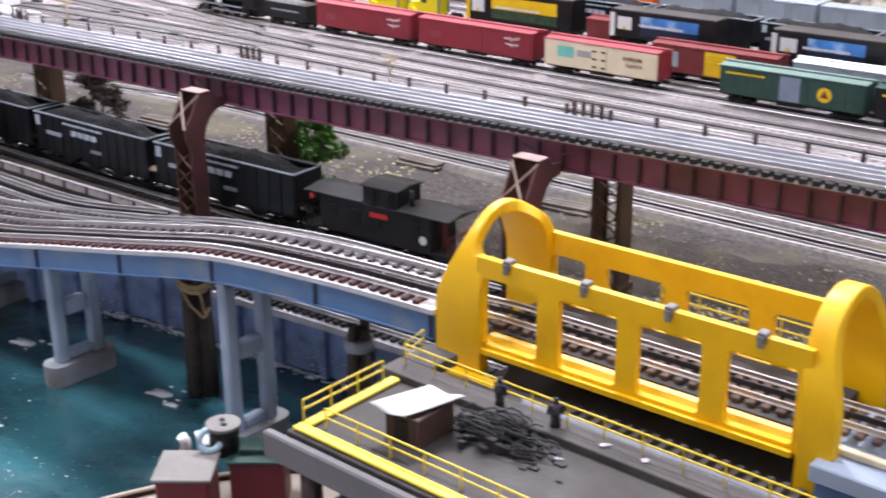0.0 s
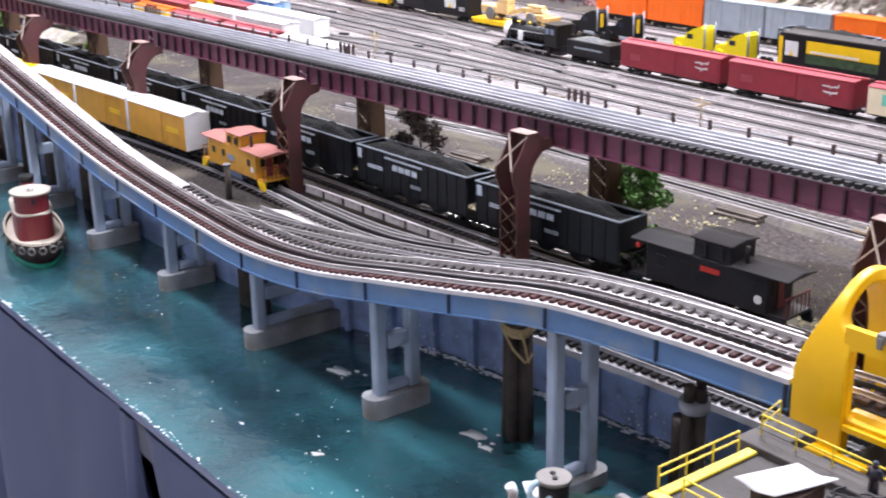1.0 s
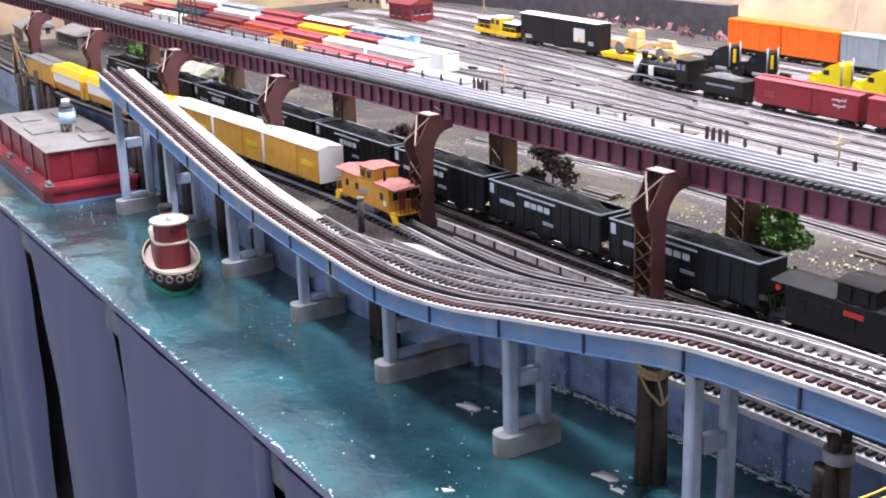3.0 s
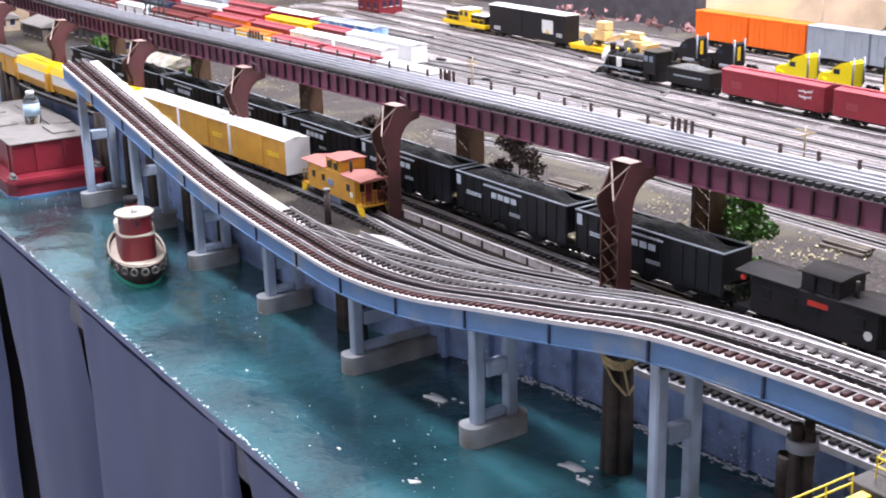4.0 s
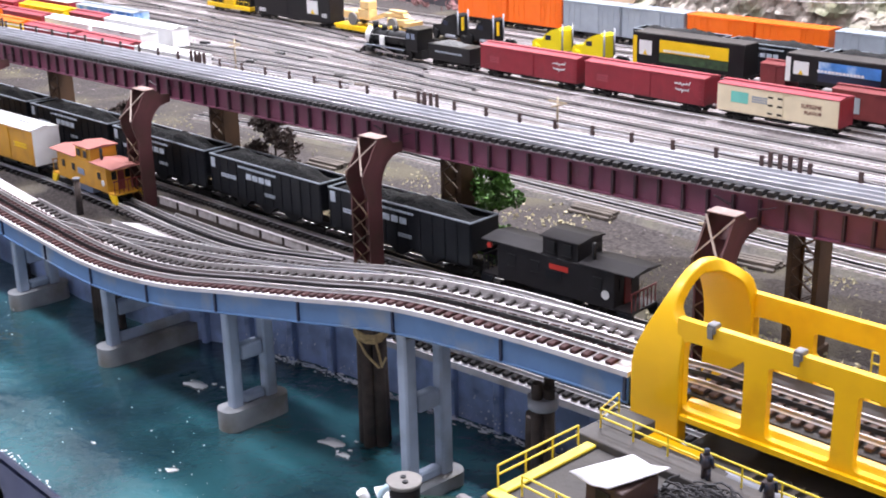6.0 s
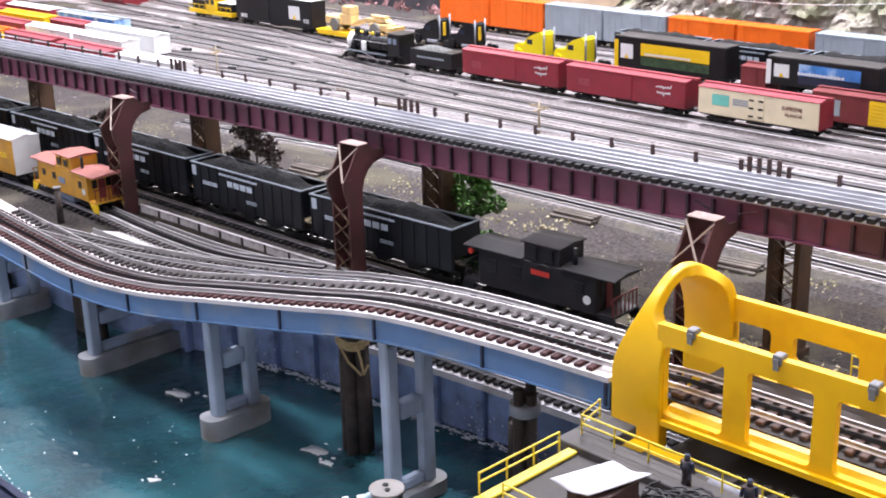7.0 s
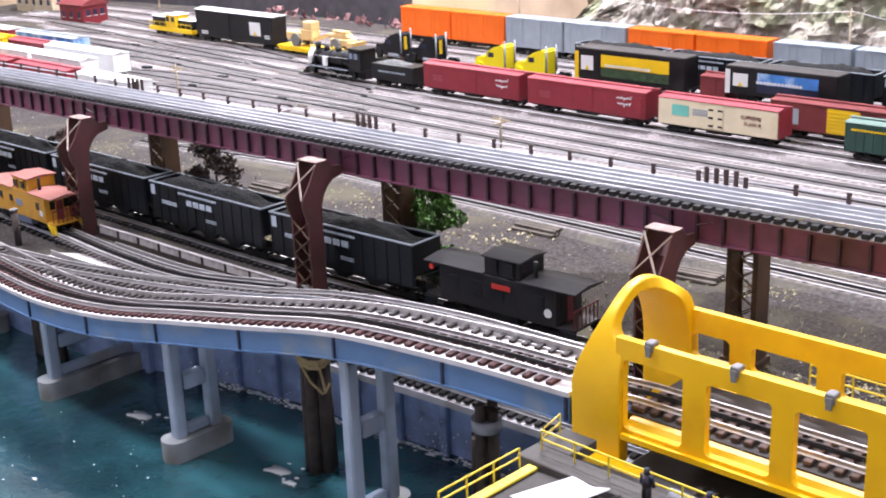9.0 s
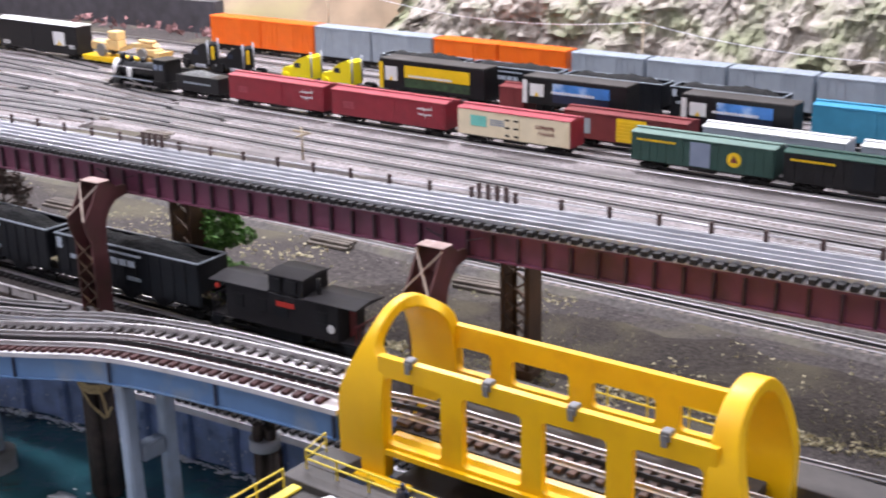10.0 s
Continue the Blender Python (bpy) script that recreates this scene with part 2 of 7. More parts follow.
# ---- building tools ----
class Geo:
    """Gathers faces of one mesh."""

    def __init__(self):
        self.v, self.f, self.smooth = [], [], []

    def add(self, verts, faces, smooth=False):
        n = len(self.v)
        self.v.extend([tuple(p) for p in verts])
        self.f.extend([tuple(i + n for i in f) for f in faces])
        self.smooth.extend([smooth] * len(faces))
        return self

    def box(self, x0, y0, z0, x1, y1, z1, c=0.0):
        """A box; c: the width of its chamfered edges."""
        if c <= 0:
            v = [(x, y, z) for z in (z0, z1) for x, y in ((x0, y0), (x1, y0), (x1, y1), (x0, y1))]
            return self.add(v, [(3, 2, 1, 0), (4, 5, 6, 7), (0, 1, 5, 4), (1, 2, 6, 5), (2, 3, 7, 6), (3, 0, 4, 7)])
        rings = []
        for z, i in ((z0, c), (z0 + c, 0), (z1 - c, 0), (z1, c)):
            a, b, d, e = x0 + i, y0 + i, x1 - i, y1 - i
            rings.append([(a + c, b, z), (d - c, b, z), (d, b + c, z), (d, e - c, z), (d - c, e, z), (a + c, e, z), (a, e - c, z), (a, b + c, z)])
        v = [p for r in rings for p in r]
        f = [tuple(range(7, -1, -1)), tuple(range(24, 32))]
        f += [(8 * k + i, 8 * k + (i + 1) % 8, 8 * k + 8 + (i + 1) % 8, 8 * k + 8 + i) for k in range(3) for i in range(8)]
        return self.add(v, f)

    def bar(self, a, b, w, h, up=(0, 0, 1)):
        """A straight bar from a to b, w wide and h high."""
        a, b = Vector(a), Vector(b)
        t = (b - a).normalized()
        s = t.cross(Vector(up))
        s = s.normalized() if s.length > 1e-6 else Vector((1, 0, 0))
        u = s.cross(t)
        v = [p + s * i * w / 2 + u * j * h / 2 for p in (a, b) for i, j in ((-1, -1), (1, -1), (1, 1), (-1, 1))]
        return self.add(v, [(3, 2, 1, 0), (4, 5, 6, 7), (0, 1, 5, 4), (1, 2, 6, 5), (2, 3, 7, 6), (3, 0, 4, 7)])

    def tube(self, path, r, n=8, r1=None):
        """A round tube along a path; r1: the radius at its end."""
        path = [Vector(p) for p in path]
        v = []
        for k, p in enumerate(path):
            t = (path[min(k + 1, len(path) - 1)] - path[max(k - 1, 0)]).normalized()
            s = t.cross(Vector((0, 0, 1)))
            s = s.normalized() if s.length > 1e-4 else Vector((1, 0, 0))
            u = s.cross(t)
            rad = r if r1 is None else r + (r1 - r) * k / (len(path) - 1)
            v += [p + s * math.cos(2 * math.pi * i / n) * rad + u * math.sin(2 * math.pi * i / n) * rad for i in range(n)]
        f = [(k * n + i, k * n + (i + 1) % n, (k + 1) * n + (i + 1) % n, (k + 1) * n + i) for k in range(len(path) - 1) for i in range(n)]
        f += [tuple(range(n - 1, -1, -1)), tuple(range((len(path) - 1) * n, len(path) * n))]
        self.add(v, f, n > 6)
        self.smooth[-2:] = [False, False]
        return self

    def prism(self, outline, a, b, axis="y"):
        """An outline (two coordinates) pushed along an axis from a to b."""
        def at(p, q):
            return {"x": (q, p[0], p[1]), "y": (p[0], q, p[1]), "z": (p[0], p[1], q)}[axis]
        n = len(outline)
        v = [at(p, a) for p in outline] + [at(p, b) for p in outline]
        f = [tuple(range(n)), tuple(range(2 * n - 1, n - 1, -1))] + [(i, i + n, (i + 1) % n + n, (i + 1) % n) for i in range(n)]
        return self.add(v, f)

    def sweep(self, path, section):
        """A section (across, up) carried along a path, upright."""
        path = [Vector(p) for p in path]
        n, v = len(section), []
        for k, p in enumerate(path):
            t = path[min(k + 1, len(path) - 1)] - path[max(k - 1, 0)]
            s = Vector((-t.y, t.x, 0)).normalized()
            v += [p + s * a + Vector((0, 0, b)) for a, b in section]
        f = [(k * n + i, k * n + (i + 1) % n, (k + 1) * n + (i + 1) % n, (k + 1) * n + i) for k in range(len(path) - 1) for i in range(n)]
        f += [tuple(range(n - 1, -1, -1)), tuple(range((len(path) - 1) * n, len(path) * n))]
        return self.add(v, f)

    def mesh(self, name, mat):
        me = bpy.data.meshes.new(name)
        me.from_pydata(self.v, [], self.f)
        me.materials.append(mat)
        me.polygons.foreach_set("use_smooth", self.smooth)
        bm = bmesh.new()
        bm.from_mesh(me)
        bmesh.ops.recalc_face_normals(bm, faces=bm.faces)
        bm.to_mesh(me)
        bm.free()
        return me


def part(name, geo, mat, parent=None, label="", m=None):
    """Links gathered faces, or a mesh, as one mesh object under a thing or part."""
    me = geo.mesh(name, mat) if isinstance(geo, Geo) else geo
    ob = new(name, me)
    if parent:
        ob.parent = parent
    if m is not None:
        ob.matrix_basis = m
    if label:
        ob["label"] = label
    return ob


def thing(name, label, category, m=None, group="", kind=""):
    ob = new(name)
    ob.empty_display_size = 0.02
    if m is not None:
        ob.matrix_basis = m
    return tagged(ob, label, category, group, kind)


def curve(points, step=0.02):
    """A smooth line through points, at even steps."""
    p = [Vector(q) for q in points]
    p = [p[0] * 2 - p[1], *p, p[-1] * 2 - p[-2]]
    fine = []
    for k in range(1, len(p) - 2):
        a, b, c, d = p[k - 1 : k + 3]
        for i in range(24):
            t = i / 24
            fine.append(0.5 * (2 * b + (c - a) * t + (2 * a - 5 * b + 4 * c - d) * t * t + (3 * b - a - 3 * c + d) * t**3))
    fine.append(p[-2])
    out, left = [fine[0]], step
    for a, b in zip(fine, fine[1:]):
        seg = (b - a).length
        while seg >= left > 0:
            a = a + (b - a).normalized() * left
            out.append(a)
            seg, left = (b - a).length, step
        left -= seg
    out.append(fine[-1])
    return out


def at_line(path, d, side=0.0):
    """The place d metres along a line, side metres to its left, and its heading in degrees."""
    for a, b in zip(path, path[1:]):
        n = (b - a).length
        if d <= n or b is path[-1]:
            t = (b - a).normalized()
            p = a + t * d
            return p + Vector((-t.y, t.x, 0)).normalized() * side, math.degrees(math.atan2(t.y, t.x)), math.degrees(math.asin(max(-1, min(1, t.z))))
        d -= n


def line_length(path):
    return sum((b - a).length for a, b in zip(path, path[1:]))


def track(line, label, tie_mat=TIE, tie=0.022, pieces=False, third=True, gauge=0.032, tie_len=0.058, tie_w=0.0055):
    """A three-rail track along a line at sleeper bottom height."""
    t = thing("railway_track", label, "track", kind="structure")
    h = 0.005
    for side in (-gauge / 2, gauge / 2):
        g = Geo()
        g.sweep([Vector(p) + Vector((0, 0, 0)) for p in line], [(side - 0.0017, h), (side + 0.0017, h), (side + 0.0006, h + 0.0014), (side + 0.0006, h + 0.004), (side + 0.0011, h + 0.0045), (side + 0.0011, h + 0.006), (side - 0.0011, h + 0.006), (side - 0.0011, h + 0.0045), (side - 0.0006, h + 0.004), (side - 0.0006, h + 0.0014)])
        part("rail", g, RAIL, t)
    if third:
        g = Geo()
        g.sweep(line, [(-0.0013, h), (0.0013, h), (0.0009, h + 0.0055), (-0.0009, h + 0.0055)])
        part("centre_rail", g, DARKRAIL, t)
    n = int(line_length(line) / tie)
    shared = Geo().box(-tie_w, -tie_len / 2, 0, tie_w, tie_len / 2, h, 0.0008).mesh("sleeper", tie_mat)
    joined = Geo()
    for k in range(n):
        p, rz, slope = at_line(line, (k + 0.5) * tie)
        if pieces:
            part("sleeper", shared, tie_mat, t, m=pose(*p, 0, -slope, rz + random.uniform(-1.5, 1.5)))
        else:
            m = pose(*p, 0, -slope, rz + random.uniform(-1.5, 1.5))
            b = Geo().box(-0.0048, -tie_len / 2, 0, 0.0048, tie_len / 2, h)
            joined.add([m @ Vector(q) for q in b.v], b.f)
    if not pieces:
        tagged(part("sleepers", joined, tie_mat, t), kind="stuff")
    return t


# ---- the hall ----
def hall():
    floor = part("floor", Geo().box(-9, -5, -1.3, 5, 9, -1.22), HALLFLOOR)
    tagged(floor, "grey hall floor under the layout", "floor", kind="structure")
    for name, b in (("wall_north", (-9, 9, -1.22, 5, 9.15, 3.5)), ("wall_south", (-9, -5.15, -1.22, 5, -5, 3.5)), ("wall_west", (-9.15, -5, -1.22, -9, 9, 3.5)), ("wall_east", (5, -5, -1.22, 5.15, 9, 3.5))):
        tagged(part(name, Geo().box(*b), HALLWALL), "plain pale hall wall", "wall", kind="structure")
    tagged(part("ceiling", Geo().box(-9, -5, 3.5, 5, 9, 3.6), HALLWALL), "plain pale hall ceiling", "ceiling", kind="structure")


hall()


# ---- water, table edge and cloth ----
def water():
    nx, ny = 260, 40
    g = Geo()
    xs, ys = np.linspace(-5.6, 0.9, nx), np.linspace(0, 1, ny)
    v = []
    for y in ys:
        for x in xs:
            front = 0.567 + 0.014 * (x + 3.3) / 1.7
            p = (x, front + y * (1.32 - front))
            z = 0.0025 * noise.noise(Vector((p[0] * 14, p[1] * 14, 0))) + 0.0018 * noise.noise(Vector((p[0] * 37, p[1] * 37, 3)))
            v.append((p[0], p[1], z))
    g.add(v, [(j * nx + i, j * nx + i + 1, (j + 1) * nx + i + 1, (j + 1) * nx + i) for j in range(ny - 1) for i in range(nx - 1)], True)
    tagged(part("water", g, WATER), "rippled teal resin water of the harbour", "water", kind="structure")
    base = Geo()
    base.prism([(-5.6, 0.575), (0.9, 0.62), (0.9, 4.2), (-5.6, 4.2)], -0.06, -0.008, "z")
    tagged(part("tabletop", base, TIMBER), "wooden layout table under the water", "table", kind="structure")
    edge = Geo()
    line = [(x, 0.562 + 0.014 * (x + 3.3) / 1.7, -0.004) for x in np.linspace(-5.6, 0.9, 200)]
    edge.sweep(line, [(-0.004, -0.05), (0.006, -0.05), (0.006, 0.006), (0.002, 0.008), (-0.004, 0.005)])
    tagged(part("trim", edge, NAVY), "dark blue edge trim along the water", "trim", kind="structure")
    lip = Geo()
    for k in range(420):
        x = random.uniform(-4.6, -0.9)
        y = 0.568 + 0.014 * (x + 3.3) / 1.7 + abs(random.gauss(0, 0.004))
        r = random.uniform(0.0012, 0.004)
        lip.add([(x - r, y, 0.003), (x, y - r * 0.6, 0.003), (x + r, y, 0.003), (x, y + r * 0.6, 0.003), (x, y, 0.003 + r * 0.5)], [(0, 1, 4), (1, 2, 4), (2, 3, 4), (3, 0, 4)])
    tagged(part("foam", lip, FOAM), "broken white foam flecks along the water's edge", "foam", kind="stuff")


def skirt():
    """Cloth panels that meet in deep narrow folds."""
    t = thing("table_skirt", "blue-grey cloth skirt hanging in deep folds from the table", "cloth")
    rnd = random.Random(5)
    folds = [-5.6, -5.05, -4.5, -4.05, -3.68, -3.14, -2.45, -1.722, -1.66, -0.95, -0.3, 0.3, 0.9]
    zs = np.linspace(0.001, -1.21, 20)
    for a, b in zip(folds, folds[1:]):
        g, v, n = Geo(), [], 22
        lean_a, lean_b = rnd.uniform(-0.03, 0.03), rnd.uniform(-0.03, 0.03)
        ph = rnd.uniform(0, 6)
        wa, wb = rnd.uniform(0.06, 0.14), rnd.uniform(0.06, 0.2)
        ga, gb = min(0.085, (b - a) * 0.14) * rnd.uniform(0.7, 1.3), min(0.02, (b - a) * 0.1)
        for z in zs:
            d = min(1, max(0, -z) / 0.4)
            x0, x1 = a + 0.003 + ga * d + lean_a * d, b - 0.002 - gb * d + lean_b * d
            for i in range(n + 1):
                u = i / n
                x = x0 + (x1 - x0) * u
                edge = max(0, 1 - u / wa) ** 1.6 + 0.4 * max(0, 1 - (1 - u) / wb) ** 2
                y = 0.5525 + 0.014 * (x + 3.3) / 1.7 - 0.012 * d + edge * (0.012 + 0.075 * d) + 0.012 * d * math.sin(u * 7 + ph + z * 2) + 0.004 * noise.noise(Vector((x * 12, z * 5, 1)))
                v.append((x, y, z))
        m = n + 1
        g.add(v, [(j * m + i, j * m + i + 1, (j + 1) * m + i + 1, (j + 1) * m + i) for j in range(len(zs) - 1) for i in range(n)], True)
        part("cloth_panel", g, SKIRT, t)
    # a black sheet behind the gaps paints the shade inside the folds
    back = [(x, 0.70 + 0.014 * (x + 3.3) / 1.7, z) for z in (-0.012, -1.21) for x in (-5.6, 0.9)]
    part("fold_shade", Geo().add(back, [(0, 1, 3, 2)]), BLACK, t, "black sheet for the shade in the folds")


water()
skirt()

# ---- ground, sea wall, low shelf ----
SHORE = [(-5.6, 0.95), (-4.6, 0.94), (-3.9, 0.95), (-3.3, 0.965), (-2.6, 0.945), (-2.1, 0.955), (-1.82, 0.985), (-1.68, 1.045), (-1.55, 1.085), (-1.3, 1.115), (-1.1, 1.14), (-0.8, 1.16), (-0.3, 1.18), (0.9, 1.25)]
ZG = 0.166


def shore_y(x):
    return float(np.interp(x, [p[0] for p in SHORE], [p[1] for p in SHORE]))


def ground_z(x, y):
    return ZG + 0.004 * noise.noise(Vector((x * 3, y * 3, 5))) + 0.0025 * noise.noise(Vector((x * 17, y * 17, 2)))


def ground():
    nx, ny = 330, 150
    g, v = Geo(), []
    for t in np.linspace(0, 1, ny):
        for x in np.linspace(-5.6, 0.9, nx):
            y0 = shore_y(x)
            y = y0 + (4.2 - y0) * t**1.3
            v.append((x, y, ground_z(x, y)))
    g.add(v, [(j * nx + i, j * nx + i + 1, (j + 1) * nx + i + 1, (j + 1) * nx + i) for j in range(ny - 1) for i in range(nx - 1)], True)
    tagged(part("ground", g, GROUND), "dark grey gravel yard with straw-coloured patches", "ground", kind="structure")
    g, v, n = Geo(), [], 60
    for i in range(n + 1):
        x = -1.5 + 2.4 * i / n
        main = float(np.interp(x, [-2.17, -1.0, 0.7], [1.182, 1.25, 1.42]))
        wide = min(1.0, i / 9) * (0.25 + 0.06 * noise.noise(Vector((x * 7, 0, 3))) + 0.025 * noise.noise(Vector((x * 23, 0, 6))))
        for k in range(9):
            y = main + 0.075 + 0.03 * noise.noise(Vector((x * 9, 2, 1))) + wide * k / 8
            v.append((x, y, ground_z(x, y) + (0.0028 if 0 < k < 8 else -0.004)))
    g.add(v, [(i * 9 + k, (i + 1) * 9 + k, (i + 1) * 9 + k + 1, i * 9 + k + 1) for i in range(n) for k in range(8)], True)
    tagged(part("earth", g, EARTH), "dark brown earth between the main track and the yard", "earth", kind="structure")
    w = Geo()
    line = [(x, shore_y(x), 0) for x in np.linspace(-5.6, 0.9, 260)]
    w.sweep(line, [(0.0, -0.02), (0.03, -0.02), (0.03, ZG - 0.006), (0.0, ZG - 0.002)])
    wall = tagged(part("sea_wall", w, WALL), "dark blue sea wall below the yard", "wall", kind="structure")
    rib = Geo().box(-0.006, -0.012, -0.02, 0.006, 0.004, ZG - 0.01, 0.002).mesh("wall_rib", WALL)
    for x in np.arange(-1.75, -0.3, 0.085):
        part("wall_rib", rib, WALL, wall, m=pose(float(x), shore_y(float(x)), 0, rz=12))
    fo = Geo()
    for k in range(1500):
        x = random.uniform(-1.7, -0.75)
        y = shore_y(x) - 0.012 - abs(random.gauss(0, 0.006))
        r = 0.0006 + 0.005 * random.random() ** 2.5
        z = abs(random.gauss(0, 0.003)) + 0.002
        fo.add([(x - r, y, z), (x, y - r * 0.5, z), (x + r * 1.6, y, z), (x, y + r * 0.5, z), (x, y, z + r * 0.35)], [(0, 1, 4), (1, 2, 4), (2, 3, 4), (3, 0, 4)])
    for k in range(220):
        c = random.choice((-1.6, -1.43, -1.22, -1.12, -1.05, -0.95))
        x = c + random.gauss(0, 0.035)
        z = 0.012 + abs(random.gauss(0, 0.022)) * (1.0 if random.random() < 0.8 else 1.8)
        y = shore_y(x) - 0.0135
        r = 0.0004 + 0.0018 * random.random() ** 2.5
        fo.add([(x - r, y, z), (x, y - 0.0006, z - r * 1.2), (x + r, y, z + r * 0.4), (x, y - 0.001, z + r * 1.3)], [(0, 1, 2), (0, 2, 3)])
    tagged(part("foam", fo, FOAM), "white foam where the water meets the wall", "foam", kind="stuff")


ground()

# ---- tracks on the ground ----
def risen(x, y, z):
    """Bends the junction and the blue bridge up and forward towards the yellow bridge."""
    k = float(np.interp(x, [-1.95, -1.6, -1.44, -1.18, -0.84], [1.0, 1.005, 1.02, 1.065, 1.1]))
    return (x / k, y / k, 0.855 + (z - 0.855) / k)


CABOOSE_LINE = curve([risen(*p) for p in ((-5.4, 0.90, 0.168), (-4.0, 0.915, 0.168), (-3.55, 0.945, 0.168), (-2.655, 1.02, 0.168), (-2.3, 1.045, 0.168), (-2.0, 1.05, 0.168), (-1.7, 1.06, 0.172), (-1.5, 1.07, 0.18))])
MAIN_LINE = curve([(-5.4, 1.02, 0.168), (-4.0, 1.085, 0.168), (-3.0, 1.14, 0.168), (-2.17, 1.182, 0.168), (-1.6, 1.205, 0.168), (-1.0, 1.25, 0.168), (-0.3, 1.31, 0.168), (0.7, 1.42, 0.168)])
DECK_LINE = curve([risen(*p) for p in ((-3.14, 0.84, 0.358), (-2.87, 0.865, 0.291), (-2.62, 0.876, 0.24), (-2.4, 0.88, 0.206), (-2.19, 0.882, 0.188), (-2.0, 0.882, 0.18), (-1.79, 0.878, 0.18), (-1.6, 0.885, 0.197), (-1.44, 0.915, 0.219), (-1.32, 0.954, 0.23), (-1.18, 1.0, 0.242), (-1.0, 1.04, 0.241), (-0.84, 1.071, 0.234))])
YELLOW_LINE = curve([(-0.775, 0.968, 0.2815), (-0.71, 0.986, 0.2785), (-0.66, 0.994, 0.276), (-0.34, 1.008, 0.276), (0.3, 1.036, 0.276), (0.8, 1.066, 0.276)])
LINK_LINE = curve([risen(*p) for p in ((-2.06, 0.905, 0.178), (-1.85, 0.945, 0.178), (-1.65, 1.0, 0.182), (-1.45, 1.045, 0.198), (-1.3, 1.06, 0.222), (-1.1, 1.085, 0.234), (-0.9, 1.115, 0.228))])
YARD_LINES = []


def ground_tracks():
    track(CABOOSE_LINE, "three-rail track with silver rails beside the harbour", TIEBLACK)
    track(MAIN_LINE, "three-rail main track on black sleepers under the bridge", TIEBLACK, tie=0.016)
    # ballast bed of the junction
    g = Geo()
    left = [(-1.97, 0.953), (-1.88, 0.94), (-1.7, 0.94), (-1.45, 0.985), (-1.25, 1.05), (-1.05, 1.082), (-0.87, 1.118)]
    right = [(-1.97, 0.985), (-1.88, 1.04), (-1.7, 1.085), (-1.45, 1.1), (-1.25, 1.11), (-1.05, 1.13), (-0.87, 1.15)]
    zt = [0.1755, 0.176, 0.178, 0.188, 0.213, 0.2305, 0.2255]
    left, right, zt = [risen(x, y, z)[:2] for (x, y), z in zip(left, zt)], [risen(x, y, z)[:2] for (x, y), z in zip(right, zt)], [risen(x, 1.0, z)[2] for (x, y), z in zip(left, zt)]
    v = [(x, y, z) for (x, y), z in zip(left, zt)] + [(x, y, z) for (x, y), z in zip(right, zt)] + [(x, y, z - (0.02 if x < -1.6 else 0.006)) for (x, y), z in zip(left, zt)] + [(x, y, z - (0.02 if x < -1.6 else 0.006)) for (x, y), z in zip(right, zt)]
    n = 7
    f = [(i, i + 1, n + i + 1, n + i) for i in range(n - 1)] + [(2 * n + i, 2 * n + i + 1, i + 1, i) for i in range(n - 1)] + [(n + i, n + i + 1, 3 * n + i + 1, 3 * n + i) for i in range(n - 1)] + [(0, n, 3 * n, 2 * n), (n - 1, 3 * n - 1, 4 * n - 1, 2 * n - 1)]
    g.add(v, f)
    tagged(part("track_bed", g, JUNCTION), "pale painted bed under the junction tracks", "track bed", kind="structure")
    track(LINK_LINE, "two-rail turnout track joining the blue bridge", TIEGREY, third=False, tie=0.0165, pieces=True, tie_len=0.062, tie_w=0.0042)
    track(curve([risen(*p) for p in ((-2.05, 1.04, 0.178), (-1.85, 1.03, 0.18), (-1.65, 1.035, 0.184), (-1.45, 1.07, 0.2))]), "three-rail crossover track with silver rails", TIEGREY, tie=0.0165, pieces=True, tie_w=0.0042)
    t = thing("turnout_rails", "silver guard and closure rails of the turnouts", "rails", kind="structure")
    for pts in (((-2.0, 1.022), (-1.8, 1.016), (-1.62, 1.022), (-1.42, 1.06)), ((-1.95, 0.962), (-1.8, 0.975), (-1.62, 1.018), (-1.5, 1.06)), ((-1.9, 1.06), (-1.7, 1.066), (-1.5, 1.083), (-1.36, 1.095))):
        ln = curve([risen(x, y, 0.1885 + 0.012 * max(0, (x + 1.7) / 0.3)) for x, y in pts])
        part("rail", Geo().sweep(ln, [(-0.0014, -0.008), (0.0014, -0.008), (0.001, 0.002), (-0.001, 0.002)]), RAIL, t)
    # yard tracks
    for y, x0, x1 in ((1.66, -2.6, 0.8), (1.74, -2.2, 0.8), (2.08, -3.3, 0.8), (2.16, -3.6, 0.8), (2.24, -4.2, 0.8), (2.365, -5.0, 0.8), (2.47, -4.6, 0.8), (2.58, -5.2, 0.8), (2.74, -5.2, 0.8), (2.86, -5.2, 0.8), (2.975, -5.2, 0.8)):
        line = curve([(x0, y - 0.11, ZG), (x0 + 0.5, y - 0.02, ZG), (-1.6, y, ZG), (0.0, y + 0.05, ZG), (x1, y + 0.1, ZG)], 0.05)
        YARD_LINES.append(line)
        bed = Geo()
        w = 0.0 if y > 1.8 else 0.018
        bed.sweep(line, [(-0.062 + w, -0.003), (0.062 - w, -0.003), (0.05 - w, 0.0055), (0.03, 0.007), (-0.03, 0.007), (-0.05 + w, 0.0055)])
        tagged(part("track_bed", bed, BALLAST if y > 1.8 else DARKBED), "ballast bed of a yard track", "track bed", kind="structure")
        track([p + Vector((0, 0, 0.003)) for p in line], "silver three-rail yard track in pale ballast", YARDTIE, tie=0.02)
